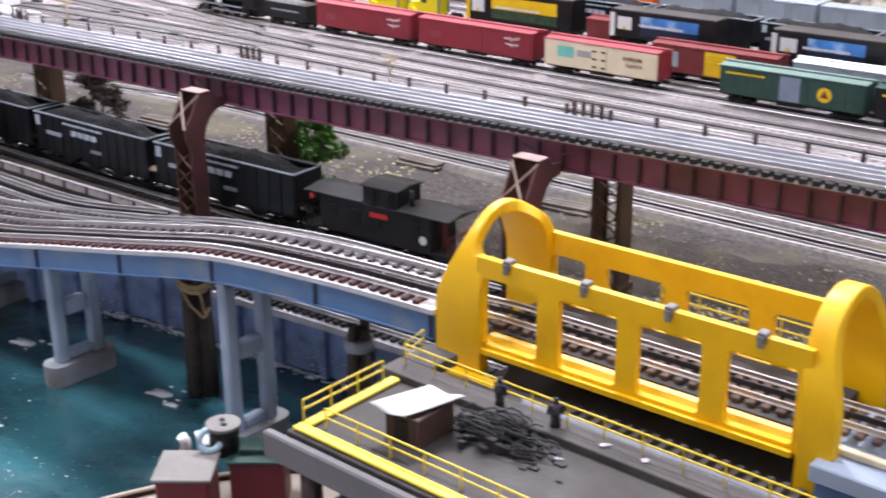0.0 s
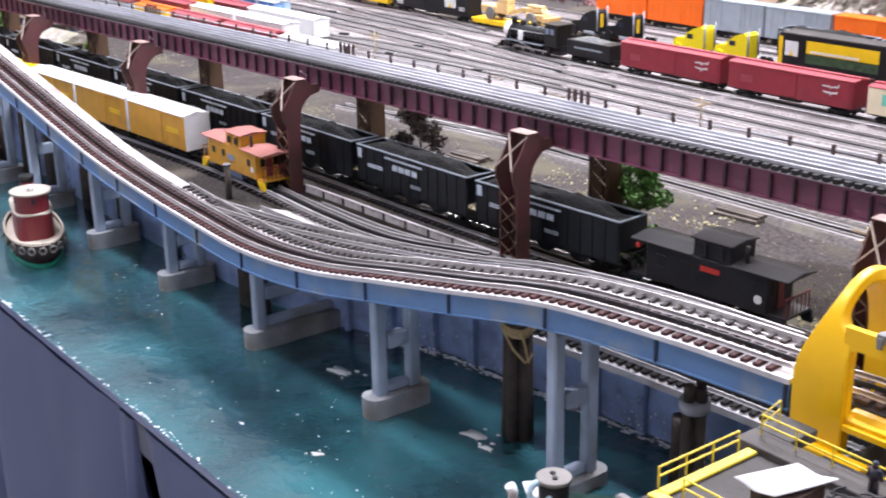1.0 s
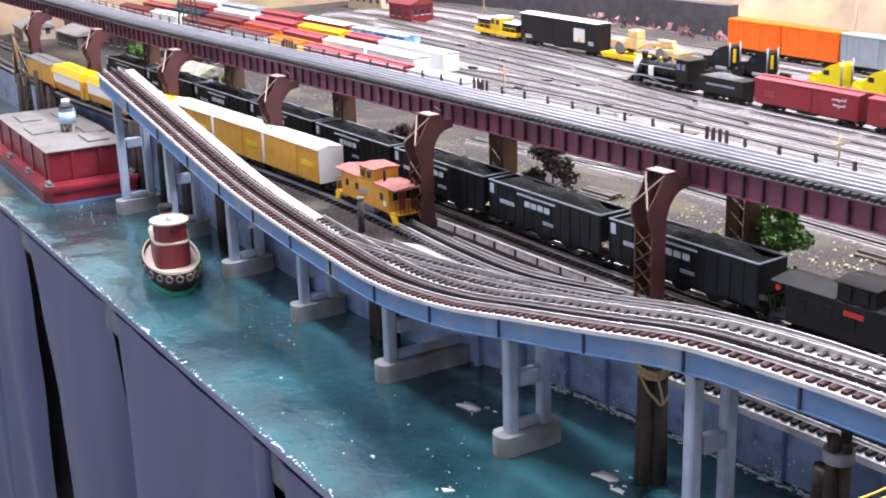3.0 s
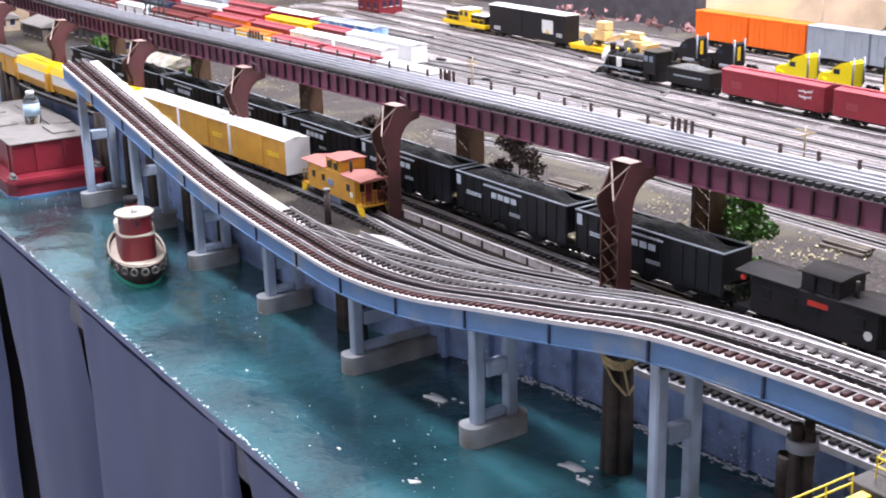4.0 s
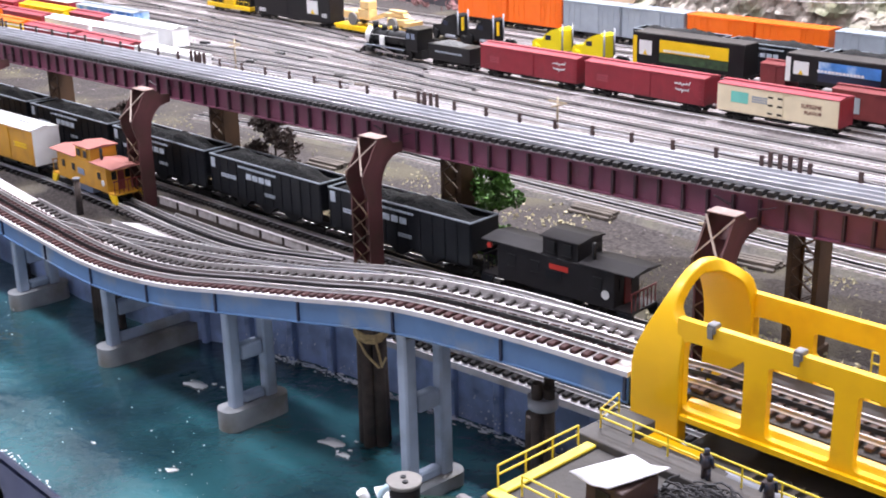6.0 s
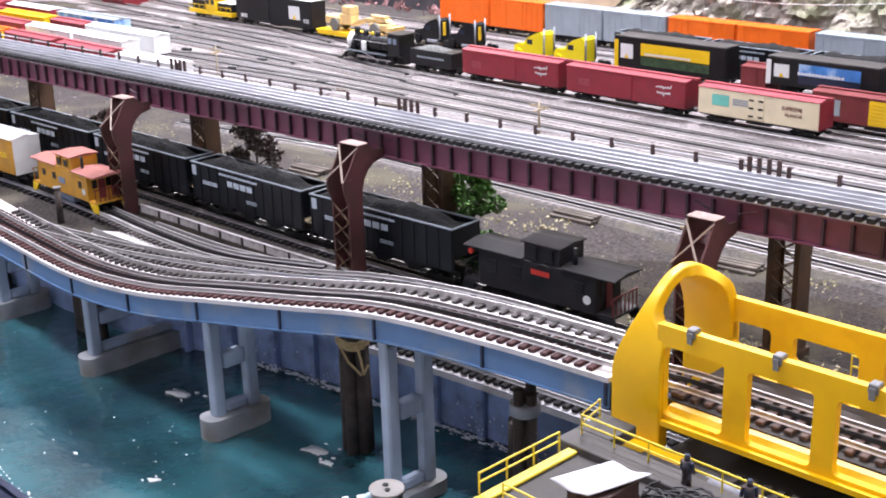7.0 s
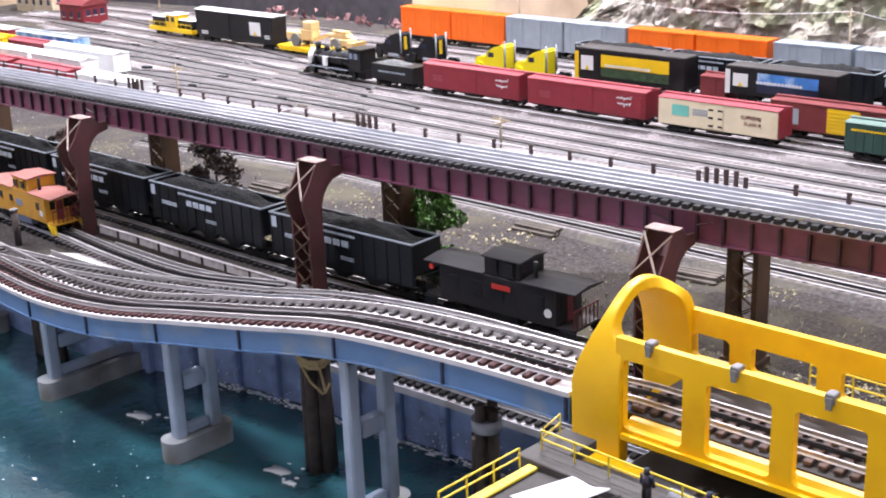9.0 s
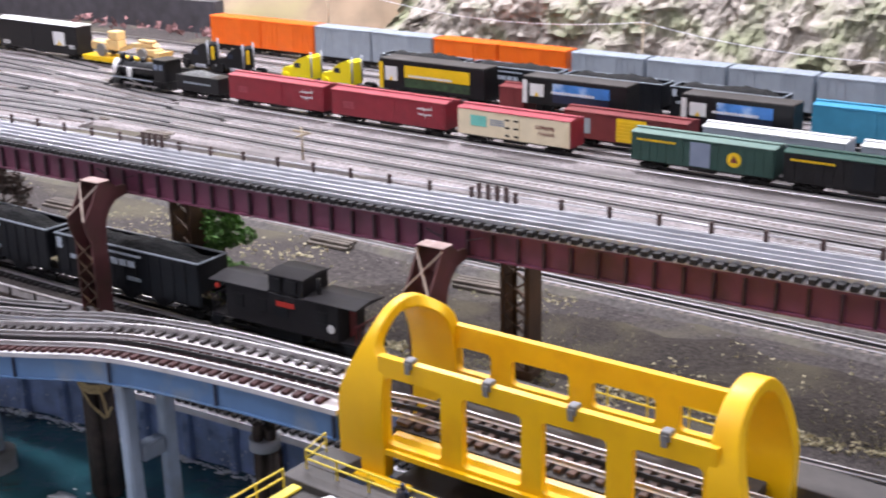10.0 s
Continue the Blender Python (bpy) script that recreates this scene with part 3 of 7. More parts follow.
    for a, b in (((-4.6, 1.95), (-2.4, 2.1)), ((-4.4, 2.3), (-2.3, 2.2)), ((-4.8, 2.5), (-2.6, 2.3)), ((-4.2, 1.85), (-2.6, 2.02)), ((-5.0, 2.2), (-3.0, 2.2)), ((-5.0, 2.75), (-3.2, 2.5))):
        line = curve([(*a, ZG), ((a[0] + b[0]) / 2, (a[1] + b[1]) / 2 + 0.02, ZG), (*b, ZG)], 0.05)
        bed = Geo()
        bed.sweep(line, [(-0.07, -0.002), (0.07, -0.002), (0.05, 0.0065), (-0.05, 0.0065)])
        tagged(part("track_bed", bed, BALLAST), "pale ballast bed of a yard ladder track", "track bed", kind="structure")
        track([p + Vector((0, 0, 0.004)) for p in line], "silver yard ladder track", YARDTIE, tie=0.02)


ground_tracks()


# ---- the blue bridge ----
def blue_bridge():
    b = thing("blue_bridge", "pale blue curved girder bridge with white kerbs on concrete piers", "bridge")
    half = 0.048
    deck = Geo()
    deck.sweep(DECK_LINE, [(-0.0433, -0.006), (half, -0.006), (half, -0.0005), (-0.0433, -0.0005)])
    part("deck", deck, DECK, b)
    for s, nm in ((-1, "girder"), (1, "girder")):
        g = Geo()
        out = half if s > 0 else 0.0445
        a, c = s * out, s * (out - 0.006)
        lo, hi = min(a, c), max(a, c)
        g.sweep(DECK_LINE, [(lo, -0.034), (hi, -0.034), (hi, -0.0065), (lo, -0.0065)])
        f2 = s * (out + 0.0025)
        g.sweep(DECK_LINE, [(min(f2, c), -0.0365), (max(f2, c), -0.0365), (max(f2, c), -0.0344), (min(f2, c), -0.0344)])
        part(nm, g, BLUE, b)
        if s < 0:
            k = Geo()
            k.sweep(DECK_LINE, [(-0.047, -0.0062), (-0.0435, -0.0062), (-0.0435, 0.0), (-0.047, 0.0)])
            part("kerb", k, CURB, b, "white kerb")
    rib = Geo().box(-0.0016, -0.003, -0.034, 0.0016, 0.002, -0.007).mesh("stiffener", NAVY)
    d = line_length([p for p in DECK_LINE if p.x < -1.105]) % 0.172
    while d < line_length(DECK_LINE):
        p, rz, sl = at_line(DECK_LINE, d, -0.0445)
        part("stiffener", rib, NAVY, b, m=pose(*p, 0, 0, rz))
        d += 0.172
    side = [at_line(DECK_LINE, q, -0.0105)[0] - Vector((0, 0, 0.0012)) for q in np.arange(0, line_length(DECK_LINE) - 0.001, 0.02)]
    track(side, "three-rail track with red-brown sleepers on the blue bridge", material("red_brown_sleeper", (0.05, 0.018, 0.018), 0.7, gloss=0.3, var=0.3, per_piece=0.25), tie=0.0156, pieces=True, gauge=0.036, tie_len=0.0645, tie_w=0.0042)
    second = thing("guard_rails", "second set of silver rails beside the deck track", "rails", kind="structure")
    for off, w, m in ((0.0425, 0.0014, RAIL),):
        ln = [at_line(DECK_LINE, q, off)[0] for q in np.arange(1.0, line_length(DECK_LINE) - 0.001, 0.02)]
        part("rail", Geo().sweep(ln, [(-w, 0.0), (w, 0.0), (w * 0.8, 0.0095), (-w * 0.8, 0.0095)]), m, second)
    short = Geo().box(-0.0032, -0.0075, 0, 0.0032, 0.0075, 0.0042, 0.0006).mesh("sleeper", TIEGREY)
    for q in np.arange(1.0, line_length(DECK_LINE) - 0.01, 0.0185):
        p, rz, sl = at_line(DECK_LINE, float(q), 0.0345)
        part("sleeper", short, TIEGREY, second, m=pose(*p, 0, -sl, rz))
    return b


def bridge_pier(x, y, top, wide=0.11, skew=0.0, foot_top=0.032):
    p = thing("bridge_pier", "pale blue concrete trestle pier on a rounded grey footing", "bridge pier", pose(x, y, 0, rz=skew), group="piers of the blue bridge")
    for yy in (0.0, wide - 0.03):
        g = Geo()
        g.box(-0.0088, yy - 0.0098, foot_top - 0.002, 0.0088, yy + 0.0098, top, 0.0025)
        part("leg", g, PIER, p)
    for z in ((foot_top + top) / 2 + 0.005,):
        part("brace", Geo().box(-0.009, 0.012, z - 0.012, 0.009, wide - 0.042, z + 0.012, 0.002), PIER, p)
    if top > 0.26:
        part("brace", Geo().box(-0.009, 0.012, top - 0.05, 0.009, wide - 0.042, top - 0.026, 0.002), PIER, p)
    part("brace", Geo().box(-0.0075, 0.011, foot_top + 0.0005, 0.0075, wide - 0.041, foot_top + 0.016, 0.003), PIER, p)
    part("cap", Geo().box(-0.0088, -0.01, top - 0.012, 0.0088, wide - 0.012, top, 0.002), PIER, p)
    out = []
    r, y0, y1 = 0.021, -0.012, wide - 0.02
    for k in range(13):
        a = math.pi + math.pi * k / 12
        out.append((math.cos(a) * r, y0 + math.sin(a) * r * 0.8))
    for k in range(13):
        a = math.pi * k / 12
        out.append((math.cos(a) * r, y1 + math.sin(a) * r * 0.8))
    part("footing", Geo().prism(out, -0.01, foot_top, "z"), FOOT, p)
    return p


blue_bridge()
for px_, py_, pw_, ft_ in ((-3.11, 0.825, 0.095, 0.034), (-2.812, 0.845, 0.09, 0.034), (-2.468, 0.854, 0.09, 0.034), (-2.142, 0.864, 0.09, 0.032), (-1.79, 0.858, 0.19, 0.032), (-1.448, 0.872, 0.09, 0.032), (-1.102, 0.912, 0.09, 0.02)):
    bridge_pier(px_, py_, float(np.interp(px_, [q.x for q in DECK_LINE], [q.z for q in DECK_LINE])) - 0.037, pw_, foot_top=ft_)


# ---- the maroon bridge ----
BRIDGE_LINE = curve([(-5.4, 1.024, 0.0), (-4.4, 1.074, 0.0), (-3.76, 1.094, 0.0), (-3.38, 1.116, 0.0), (-2.9, 1.152, 0.0), (-2.47, 1.184, 0.0), (-2.06, 1.212, 0.0), (-1.71, 1.238, 0.0), (-1.375, 1.258, 0.0), (-1.1, 1.28, 0.0), (-0.8, 1.306, 0.0), (-0.62, 1.324, 0.0), (0.8, 1.454, 0.0)], 0.03)
BRIDGE_TOP = 0.3955


def maroon_bridge():
    b = thing("girder_bridge", "maroon plate girder railway bridge with black sleepers", "bridge")
    half = 0.045
    up = [p + Vector((0, 0, BRIDGE_TOP)) for p in BRIDGE_LINE]
    for s in (-1, 1):
        g = Geo()
        a, c = sorted((s * half, s * (half - 0.004)))
        g.sweep(up, [(a, -0.033), (c, -0.033), (c, 0.0), (a, 0.0)])
        part("girder_web", g, MAROON, b)
        a, c = sorted((s * (half + 0.005), s * (half - 0.006)))
        part("bottom_flange", Geo().sweep(up, [(a, -0.036), (c, -0.036), (c, -0.0335), (a, -0.0335)]), MAROON, b)
        part("top_flange", Geo().sweep(up, [(a, 0.0005), (c, 0.0005), (c, 0.003), (a, 0.003)]), MAROON, b)
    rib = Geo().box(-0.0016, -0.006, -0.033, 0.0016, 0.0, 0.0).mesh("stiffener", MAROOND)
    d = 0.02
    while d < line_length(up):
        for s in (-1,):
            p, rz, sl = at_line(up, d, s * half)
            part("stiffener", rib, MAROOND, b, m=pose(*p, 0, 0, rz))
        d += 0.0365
    deck = Geo()
    deck.sweep(up, [(-half + 0.014, 0.0035), (half - 0.004, 0.0035), (half - 0.002, 0.0122), (-half + 0.014, 0.0122)])
    part("deck", deck, BRIDGEBED, b)
    ties = Geo()
    n = int(line_length(up) / 0.0152)
    for k in range(n):
        p, rz, sl = at_line(up, (k + 0.5) * 0.0152)
        m = pose(p.x, p.y, p.z + 0.006, rz=rz)
        q = Geo().box(-0.0045, -half - 0.009, 0, 0.0045, -half + 0.02, 0.0065)
        ties.add([m @ Vector(w) for w in q.v], q.f)
    tagged(part("sleeper_layer", ties, TIEBLACK, b), kind="stuff")
    for s in (-0.024, -0.006, 0.012, 0.03):
        g = Geo()
        g.sweep([p + Vector((0, 0, 0.0115)) for p in up], [(s - 0.0017, 0), (s + 0.0017, 0), (s + 0.0013, 0.006), (s - 0.0013, 0.006)])
        part("rail", g, BRIDGERAIL, b)
    ledge = Geo()
    ledge.sweep(up, [(-half - 0.004, 0.0034), (-half + 0.0135, 0.0034), (-half + 0.0135, 0.0052), (-half - 0.004, 0.0052)])
    part("tie_ledge", ledge, CURB, b, "pale ledge under the sleeper ends")
    part("outer_rail", Geo().sweep([p + Vector((0, 0, 0.0117)) for p in up], [(-half + 0.003, 0), (-half + 0.0058, 0), (-half + 0.0054, 0.005), (-half + 0.0034, 0.005)]), BRIDGERAIL, b)


def lattice(g, x0, x1, z0, z1, y, w=0.003, pitch=0.034):
    """Crossed flat bars on a face of constant y."""
    n = max(1, round((z1 - z0) / pitch))
    for k in range(n):
        a, c = z0 + (z1 - z0) * k / n, z0 + (z1 - z0) * (k + 1) / n
        g.bar((x0, y, a), (x1, y, c), 0.0015, w, up=(0, 1, 0))
        g.bar((x0, y + 0.0016, c), (x1, y + 0.0016, a), 0.0015, w, up=(0, 1, 0))


def front_column(x, y, rz):
    """A built-up column whose head leans back to carry the girder."""
    c = thing("bridge_column", "rust-brown riveted column with lattice face and curved bracket", "bridge column", pose(x, y, 0, rz=rz), group="columns of the girder bridge")
    z0, wide = 0.15, 0.0195
    back = [(0.013, z0), (0.013, 0.302), (0.0145, 0.318), (0.019, 0.333), (0.028, 0.346), (0.04, 0.355), (0.0615, 0.3595)]
    top = [(0.0615, 0.374), (0.042, 0.376), (0.028, 0.387), (0.008, 0.387)]
    front = [(-0.010, 0.356), (-0.0235, 0.338), (-0.026, 0.331), (-0.0245, 0.319), (-0.0165, 0.300), (-0.016, z0)]
    for s in (-1, 1):
        a, b = sorted((s * wide, s * (wide - 0.003)))
        part("side_plate", Geo().prism(back + top + front, a, b, "x"), RUST, c)
    inner = [(p - 0.004, q + (0.004 if k > 3 else 0.0)) for k, (p, q) in enumerate(back)]
    part("back_plate", Geo().prism([(p - 0.0004, q) for p, q in back] + inner[::-1], -wide + 0.0032, wide - 0.0032, "x"), RUST, c)
    part("head_plate", Geo().box(-wide - 0.0012, 0.006, 0.3875, wide + 0.0012, 0.030, 0.389, 0.0005), PALEBROWN, c, "pale worn top plate")
    g = Geo()
    lattice(g, -wide + 0.001, wide - 0.001, z0 + 0.01, 0.298, -0.0175, w=0.0028, pitch=0.027)
    part("lattice", g, RUSTB, c)
    x_ = Geo()
    x_.bar((-wide, -0.0265, 0.337), (wide, 0.0065, 0.385), 0.0018, 0.0026, up=(0, 1, 0))
    x_.bar((wide, -0.028, 0.337), (-wide, 0.005, 0.385), 0.0018, 0.0026, up=(0, 1, 0))
    part("cross_brace", x_, PALE, c, "pale bare X brace")
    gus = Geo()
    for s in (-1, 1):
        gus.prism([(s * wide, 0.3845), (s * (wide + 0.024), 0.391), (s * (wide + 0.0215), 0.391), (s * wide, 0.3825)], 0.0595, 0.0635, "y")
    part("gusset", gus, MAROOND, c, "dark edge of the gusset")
    part("base_plate", Geo().box(-0.023, -0.021, z0 - 0.004, 0.023, 0.021, z0 + 0.002, 0.001), RUST, c)
    return c


def back_column(x, y, rz):
    c = thing("bridge_column", "brown rusty lattice column under the girder bridge", "bridge column", pose(x, y, 0, rz=rz), group="rear columns of the girder bridge")
    z0, z1 = 0.155, BRIDGE_TOP - 0.037
    for s in (-1, 1):
        a, b = sorted((s * 0.0225, s * 0.019))
        part("side_plate", Geo().box(a, -0.017, z0, b, 0.017, z1), RUSTB, c)
        for yy in (-0.017, 0.0148):
            part("flange", Geo().box(min(a, b) - (0.004 if s > 0 else 0), yy - 0.0011, z0, max(a, b) + (0.004 if s < 0 else 0), yy + 0.0011, z1), RUSTB, c)
    for yy in (-0.0185, 0.0172):
        g = Geo()
        lattice(g, -0.02, 0.02, z0 + 0.02, z1, yy, pitch=0.027)
        part("lattice", g, RUSTB, c)
    part("base_plate", Geo().box(-0.027, -0.021, z0 - 0.004, 0.027, 0.021, z0 + 0.022, 0.001), RUSTB, c)
    return c


maroon_bridge()
for cx, fy in ((-4.35, 0.941), (-3.75, 0.963), (-3.19, 0.998), (-2.636, 1.04), (-2.05, 1.086), (-1.452, 1.141), (-0.835, 1.186), (-0.23, 1.246)):
    front_column(cx, fy, 4)
    if cx > -4.0:
        back_column(cx + 0.028, fy + 0.169, 4)


# ---- rolling stock ----
def bogie(parent, x, z=0.0):
    t = part("truck", Geo().box(x - 0.03, -0.019, z + 0.006, x + 0.03, -0.015, z + 0.013, 0.001).box(x - 0.03, 0.015, z + 0.006, x + 0.03, 0.019, z + 0.013, 0.001).box(x - 0.006, -0.018, z + 0.007, x + 0.006, 0.018, z + 0.016), WHEEL, parent)
    for dx in (-0.019, 0.019):
        w = Geo()
        for s in (-1, 1):
            w.tube([(x + dx, s * 0.0135, z + 0.0085), (x + dx, s * 0.0165, z + 0.0085)], 0.0085, 12)
        w.tube([(x + dx, -0.0135, z + 0.0085), (x + dx, 0.0135, z + 0.0085)], 0.002, 6)
        part("wheelset", w, WHEEL, t)
    return t


def lettering(parent, x, z, w, h, y, mat, rows=2, name="lettering"):
    """Bars where writing cannot be read; y: the side of the car."""
    g = Geo()
    for r in range(rows):
        zz = z + h * (1 - (r + 0.5) / rows) - h / 2
        n = max(2, int(w / (h / rows) * 0.9))
        for i in range(n):
            a = x - w / 2 + w * i / n
            g.box(a, min(y, y - 0.0007 if y < 0 else y + 0.0007), zz - h / rows * 0.36, a + w / n * 0.78, max(y, y - 0.0007 if y < 0 else y + 0.0007), zz + h / rows * 0.36)
    return part(name, g, mat, parent)


def boxcar(m, L, H=0.06, W=0.062, body=RED, roof=ROOFRED, ends=None, label="", group="", floor=0.022, peak=0.006, door=None, ribs=0, board=True, door_at=0.0, door_w=0.05, lower=None, roof_ribs=False):
    """A boxcar on two trucks, its side towards -y facing the camera."""
    c = thing("boxcar", label, "boxcar", m, group)
    h0, h1, hw = floor, floor + H, W / 2
    part("body", Geo().box(-L / 2, -hw, h0, L / 2, hw, h1, 0.0012), body, c)
    if ends:
        for s in (-1, 1):
            a, b = sorted((s * L / 2, s * (L / 2 + 0.0012)))
            part("end_panel", Geo().box(a, -hw + 0.001, h0, b, hw - 0.001, h1), ends, c)
    part("roof", Geo().prism([(-hw - 0.0015, h1 + 0.0005), (hw + 0.0015, h1 + 0.0005), (hw + 0.0015, h1 + 0.002), (0, h1 + peak), (-hw - 0.0015, h1 + 0.002)], -L / 2 - 0.001, L / 2 + 0.001, "x"), roof, c)
    if roof_ribs:
        rr = Geo()
        k = int(L / 0.02)
        for i in range(k + 1):
            x = -L / 2 + L * i / k
            rr.bar((x, -hw, h1 + 0.0026), (x, 0, h1 + peak + 0.0006), 0.0014, 0.0012)
            rr.bar((x, 0, h1 + peak + 0.0006), (x, hw, h1 + 0.0026), 0.0014, 0.0012)
        part("roof_seams", rr, roof, c)
    if board:
        part("running_board", Geo().box(-L / 2 - 0.003, -0.006, h1 + peak + 0.001, L / 2 + 0.003, 0.006, h1 + peak + 0.0025), roof, c)
    if lower:
        part("lower_panel", Geo().box(-L / 2 + 0.002, -hw - 0.0006, h0 + 0.001, -door_w / 2 - 0.012, -hw + 0.001, h0 + H * 0.55).box(door_w / 2 + 0.012, -hw - 0.0006, h0 + 0.001, L / 2 - 0.002, -hw + 0.001, h0 + H * 0.55), lower, c)
    for s in (-1, 1):
        y = s * hw
        d = Geo().box(door_at - door_w / 2, min(y, y + s * 0.0018), h0 + 0.003, door_at + door_w / 2, max(y, y + s * 0.0018), h1 - 0.003, 0.0005)
        part("door", d, door or body, c)
        rail = Geo().box(door_at - door_w, min(y, y + s * 0.0022), h1 - 0.0028, door_at + door_w, max(y, y + s * 0.0022), h1 - 0.0012)
        part("door_track", rail, body, c)
        if ribs:
            rib = Geo().box(-0.0009, min(y, y + s * 0.0012), h0 + 0.001, 0.0009, max(y, y + s * 0.0012), h1 - 0.001).mesh("side_rib", body)
            for i in range(ribs + 1):
                x = -L / 2 + 0.003 + (L - 0.006) * i / ribs
                if abs(x - door_at) > door_w / 2 + 0.002:
                    part("side_rib", rib, body, c, m=pose(x, 0, 0))
    lad = Geo()
    for x in (L / 2 - 0.008,):
        for i in range(6):
            z = h0 + 0.006 + i * (H - 0.01) / 6
            lad.box(x - 0.005, -hw - 0.0022, z, x + 0.005, -hw - 0.0012, z + 0.0012)
    part("ladder", lad, body, c)
    part("underframe", Geo().box(-L / 2 + 0.004, -0.012, 0.014, L / 2 - 0.004, 0.012, h0).box(-0.03, -0.022, 0.012, 0.03, 0.018, h0), BLACK, c)
    for s in (-1, 1):
        bogie(c, s * (L / 2 - 0.045))
        a, b = sorted((s * (L / 2), s * (L / 2 + 0.014)))
        part("coupler", Geo().box(a, -0.004, 0.013, b, 0.004, 0.019, 0.001), BLACK, c)
    return c


def hopper(m, L, H=0.066, W=0.062, label="", group="coal hoppers of the train"):
    c = thing("hopper_car", label, "hopper car", m, group)
    hw, h0, h1 = W / 2, 0.03, 0.03 + H
    g = Geo()
    for s in (-1, 1):
        a, b = sorted((s * hw, s * (hw - 0.002)))
        g.box(-L / 2, a, h0, L / 2, b, h1)
    for s in (-1, 1):
        a, b = sorted((s * L / 2, s * (L / 2 - 0.002)))
        g.box(a, -hw + 0.002, h0 + 0.02, b, hw - 0.002, h1)
    part("body", g, HOPPER, c)
    rim = Geo()
    for s in (-1, 1):
        a, b = sorted((s * (hw + 0.0015), s * (hw - 0.002)))
        rim.box(-L / 2, a, h1 + 0.0004, L / 2, b, h1 + 0.0024)
    for s in (-1, 1):
        a, b = sorted((s * L / 2, s * (L / 2 - 0.003)))
        rim.box(a, -hw + 0.002, h1 + 0.0004, b, hw - 0.002, h1 + 0.0024)
    part("rim", rim, GREYCAR, c, "pale worn rim")
    rb = Geo().box(-0.0008, -hw - 0.0014, h0, 0.0008, -hw, h1).mesh("side_rib", HOPPER)
    for i in range(13):
        part("side_rib", rb, HOPPER, c, m=pose(-L / 2 + 0.003 + (L - 0.006) * i / 12, 0, 0))
    for x in (-L * 0.22, 0.0, L * 0.22):
        part("hopper_bay", Geo().prism([(x - 0.03, h0), (x + 0.03, h0), (x + 0.008, 0.014), (x - 0.008, 0.014)], -hw + 0.004, hw - 0.004, "y"), HOPPER, c)
    n, k = 34, 10
    v = []
    for j in range(k + 1):
        for i in range(n + 1):
            x, y = -L / 2 + 0.003 + (L - 0.006) * i / n, -hw + 0.003 + (W - 0.006) * j / k
            e = min(i, n - i) / 6
            f = min(j, k - j) / 3
            v.append((x, y, h1 - 0.006 + 0.014 * min(1, e) * min(1, f) + 0.004 * noise.noise(Vector((x * 60, y * 60, L))) + 0.003 * math.sin(x * 40)))
    part("coal", Geo().add(v, [(j * (n + 1) + i, j * (n + 1) + i + 1, (j + 1) * (n + 1) + i + 1, (j + 1) * (n + 1) + i) for j in range(k) for i in range(n)], True), COAL, c, "heaped black coal")
    lettering(c, -0.01, h0 + H * 0.66, 0.075, 0.014, -hw - 0.0016, HOPPERWHITE, 1)
    lettering(c, -0.015, h0 + H * 0.88, 0.11, 0.005, -hw - 0.0016, HOPPERWHITE, 1)
    lettering(c, -0.10, h0 + H * 0.52, 0.045, 0.008, -hw - 0.0016, HOPPERWHITE, 2)
    lettering(c, 0.02, h0 + H * 0.3, 0.03, 0.007, -hw - 0.0016, GREYCAR, 2)
    part("emblem", Geo().box(-L / 2 + 0.006, -hw - 0.0022, h1 - 0.022, -L / 2 + 0.018, -hw - 0.0016, h1 - 0.004), HOPPERWHITE, c)
    part("underframe", Geo().box(-L / 2 + 0.002, -0.012, 0.016, L / 2 - 0.002, 0.012, 0.024), BLACK, c)
    for s in (-1, 1):
        bogie(c, s * (L / 2 - 0.04))
        a, b = sorted((s * (L / 2), s * (L / 2 + 0.012)))
        part("coupler", Geo().box(a, -0.004, 0.013, b, 0.004, 0.019, 0.001), BLACK, c)
    return c


RAILTOP = 0.011


def on_line(line, d, dz=0.0):
    p, rz, sl = at_line(line, d)
    return pose(p.x, p.y, p.z + RAILTOP + dz, 0, -sl, rz)


def at_x(line, x):
    """The distance along a line at which it reaches x."""
    d = 0
    for a, b in zip(line, line[1:]):
        if b.x >= x:
            return d + (b - a).length * (x - a.x) / max(1e-6, b.x - a.x)
        d += (b - a).length
    return d


def coal_train():
    for k in range(8):
        hopper(on_line(MAIN_LINE, at_x(MAIN_LINE, -1.437 - 0.336 * k)), 0.318, label="black steel coal hopper with heaped coal and pale lettering")


coal_train()


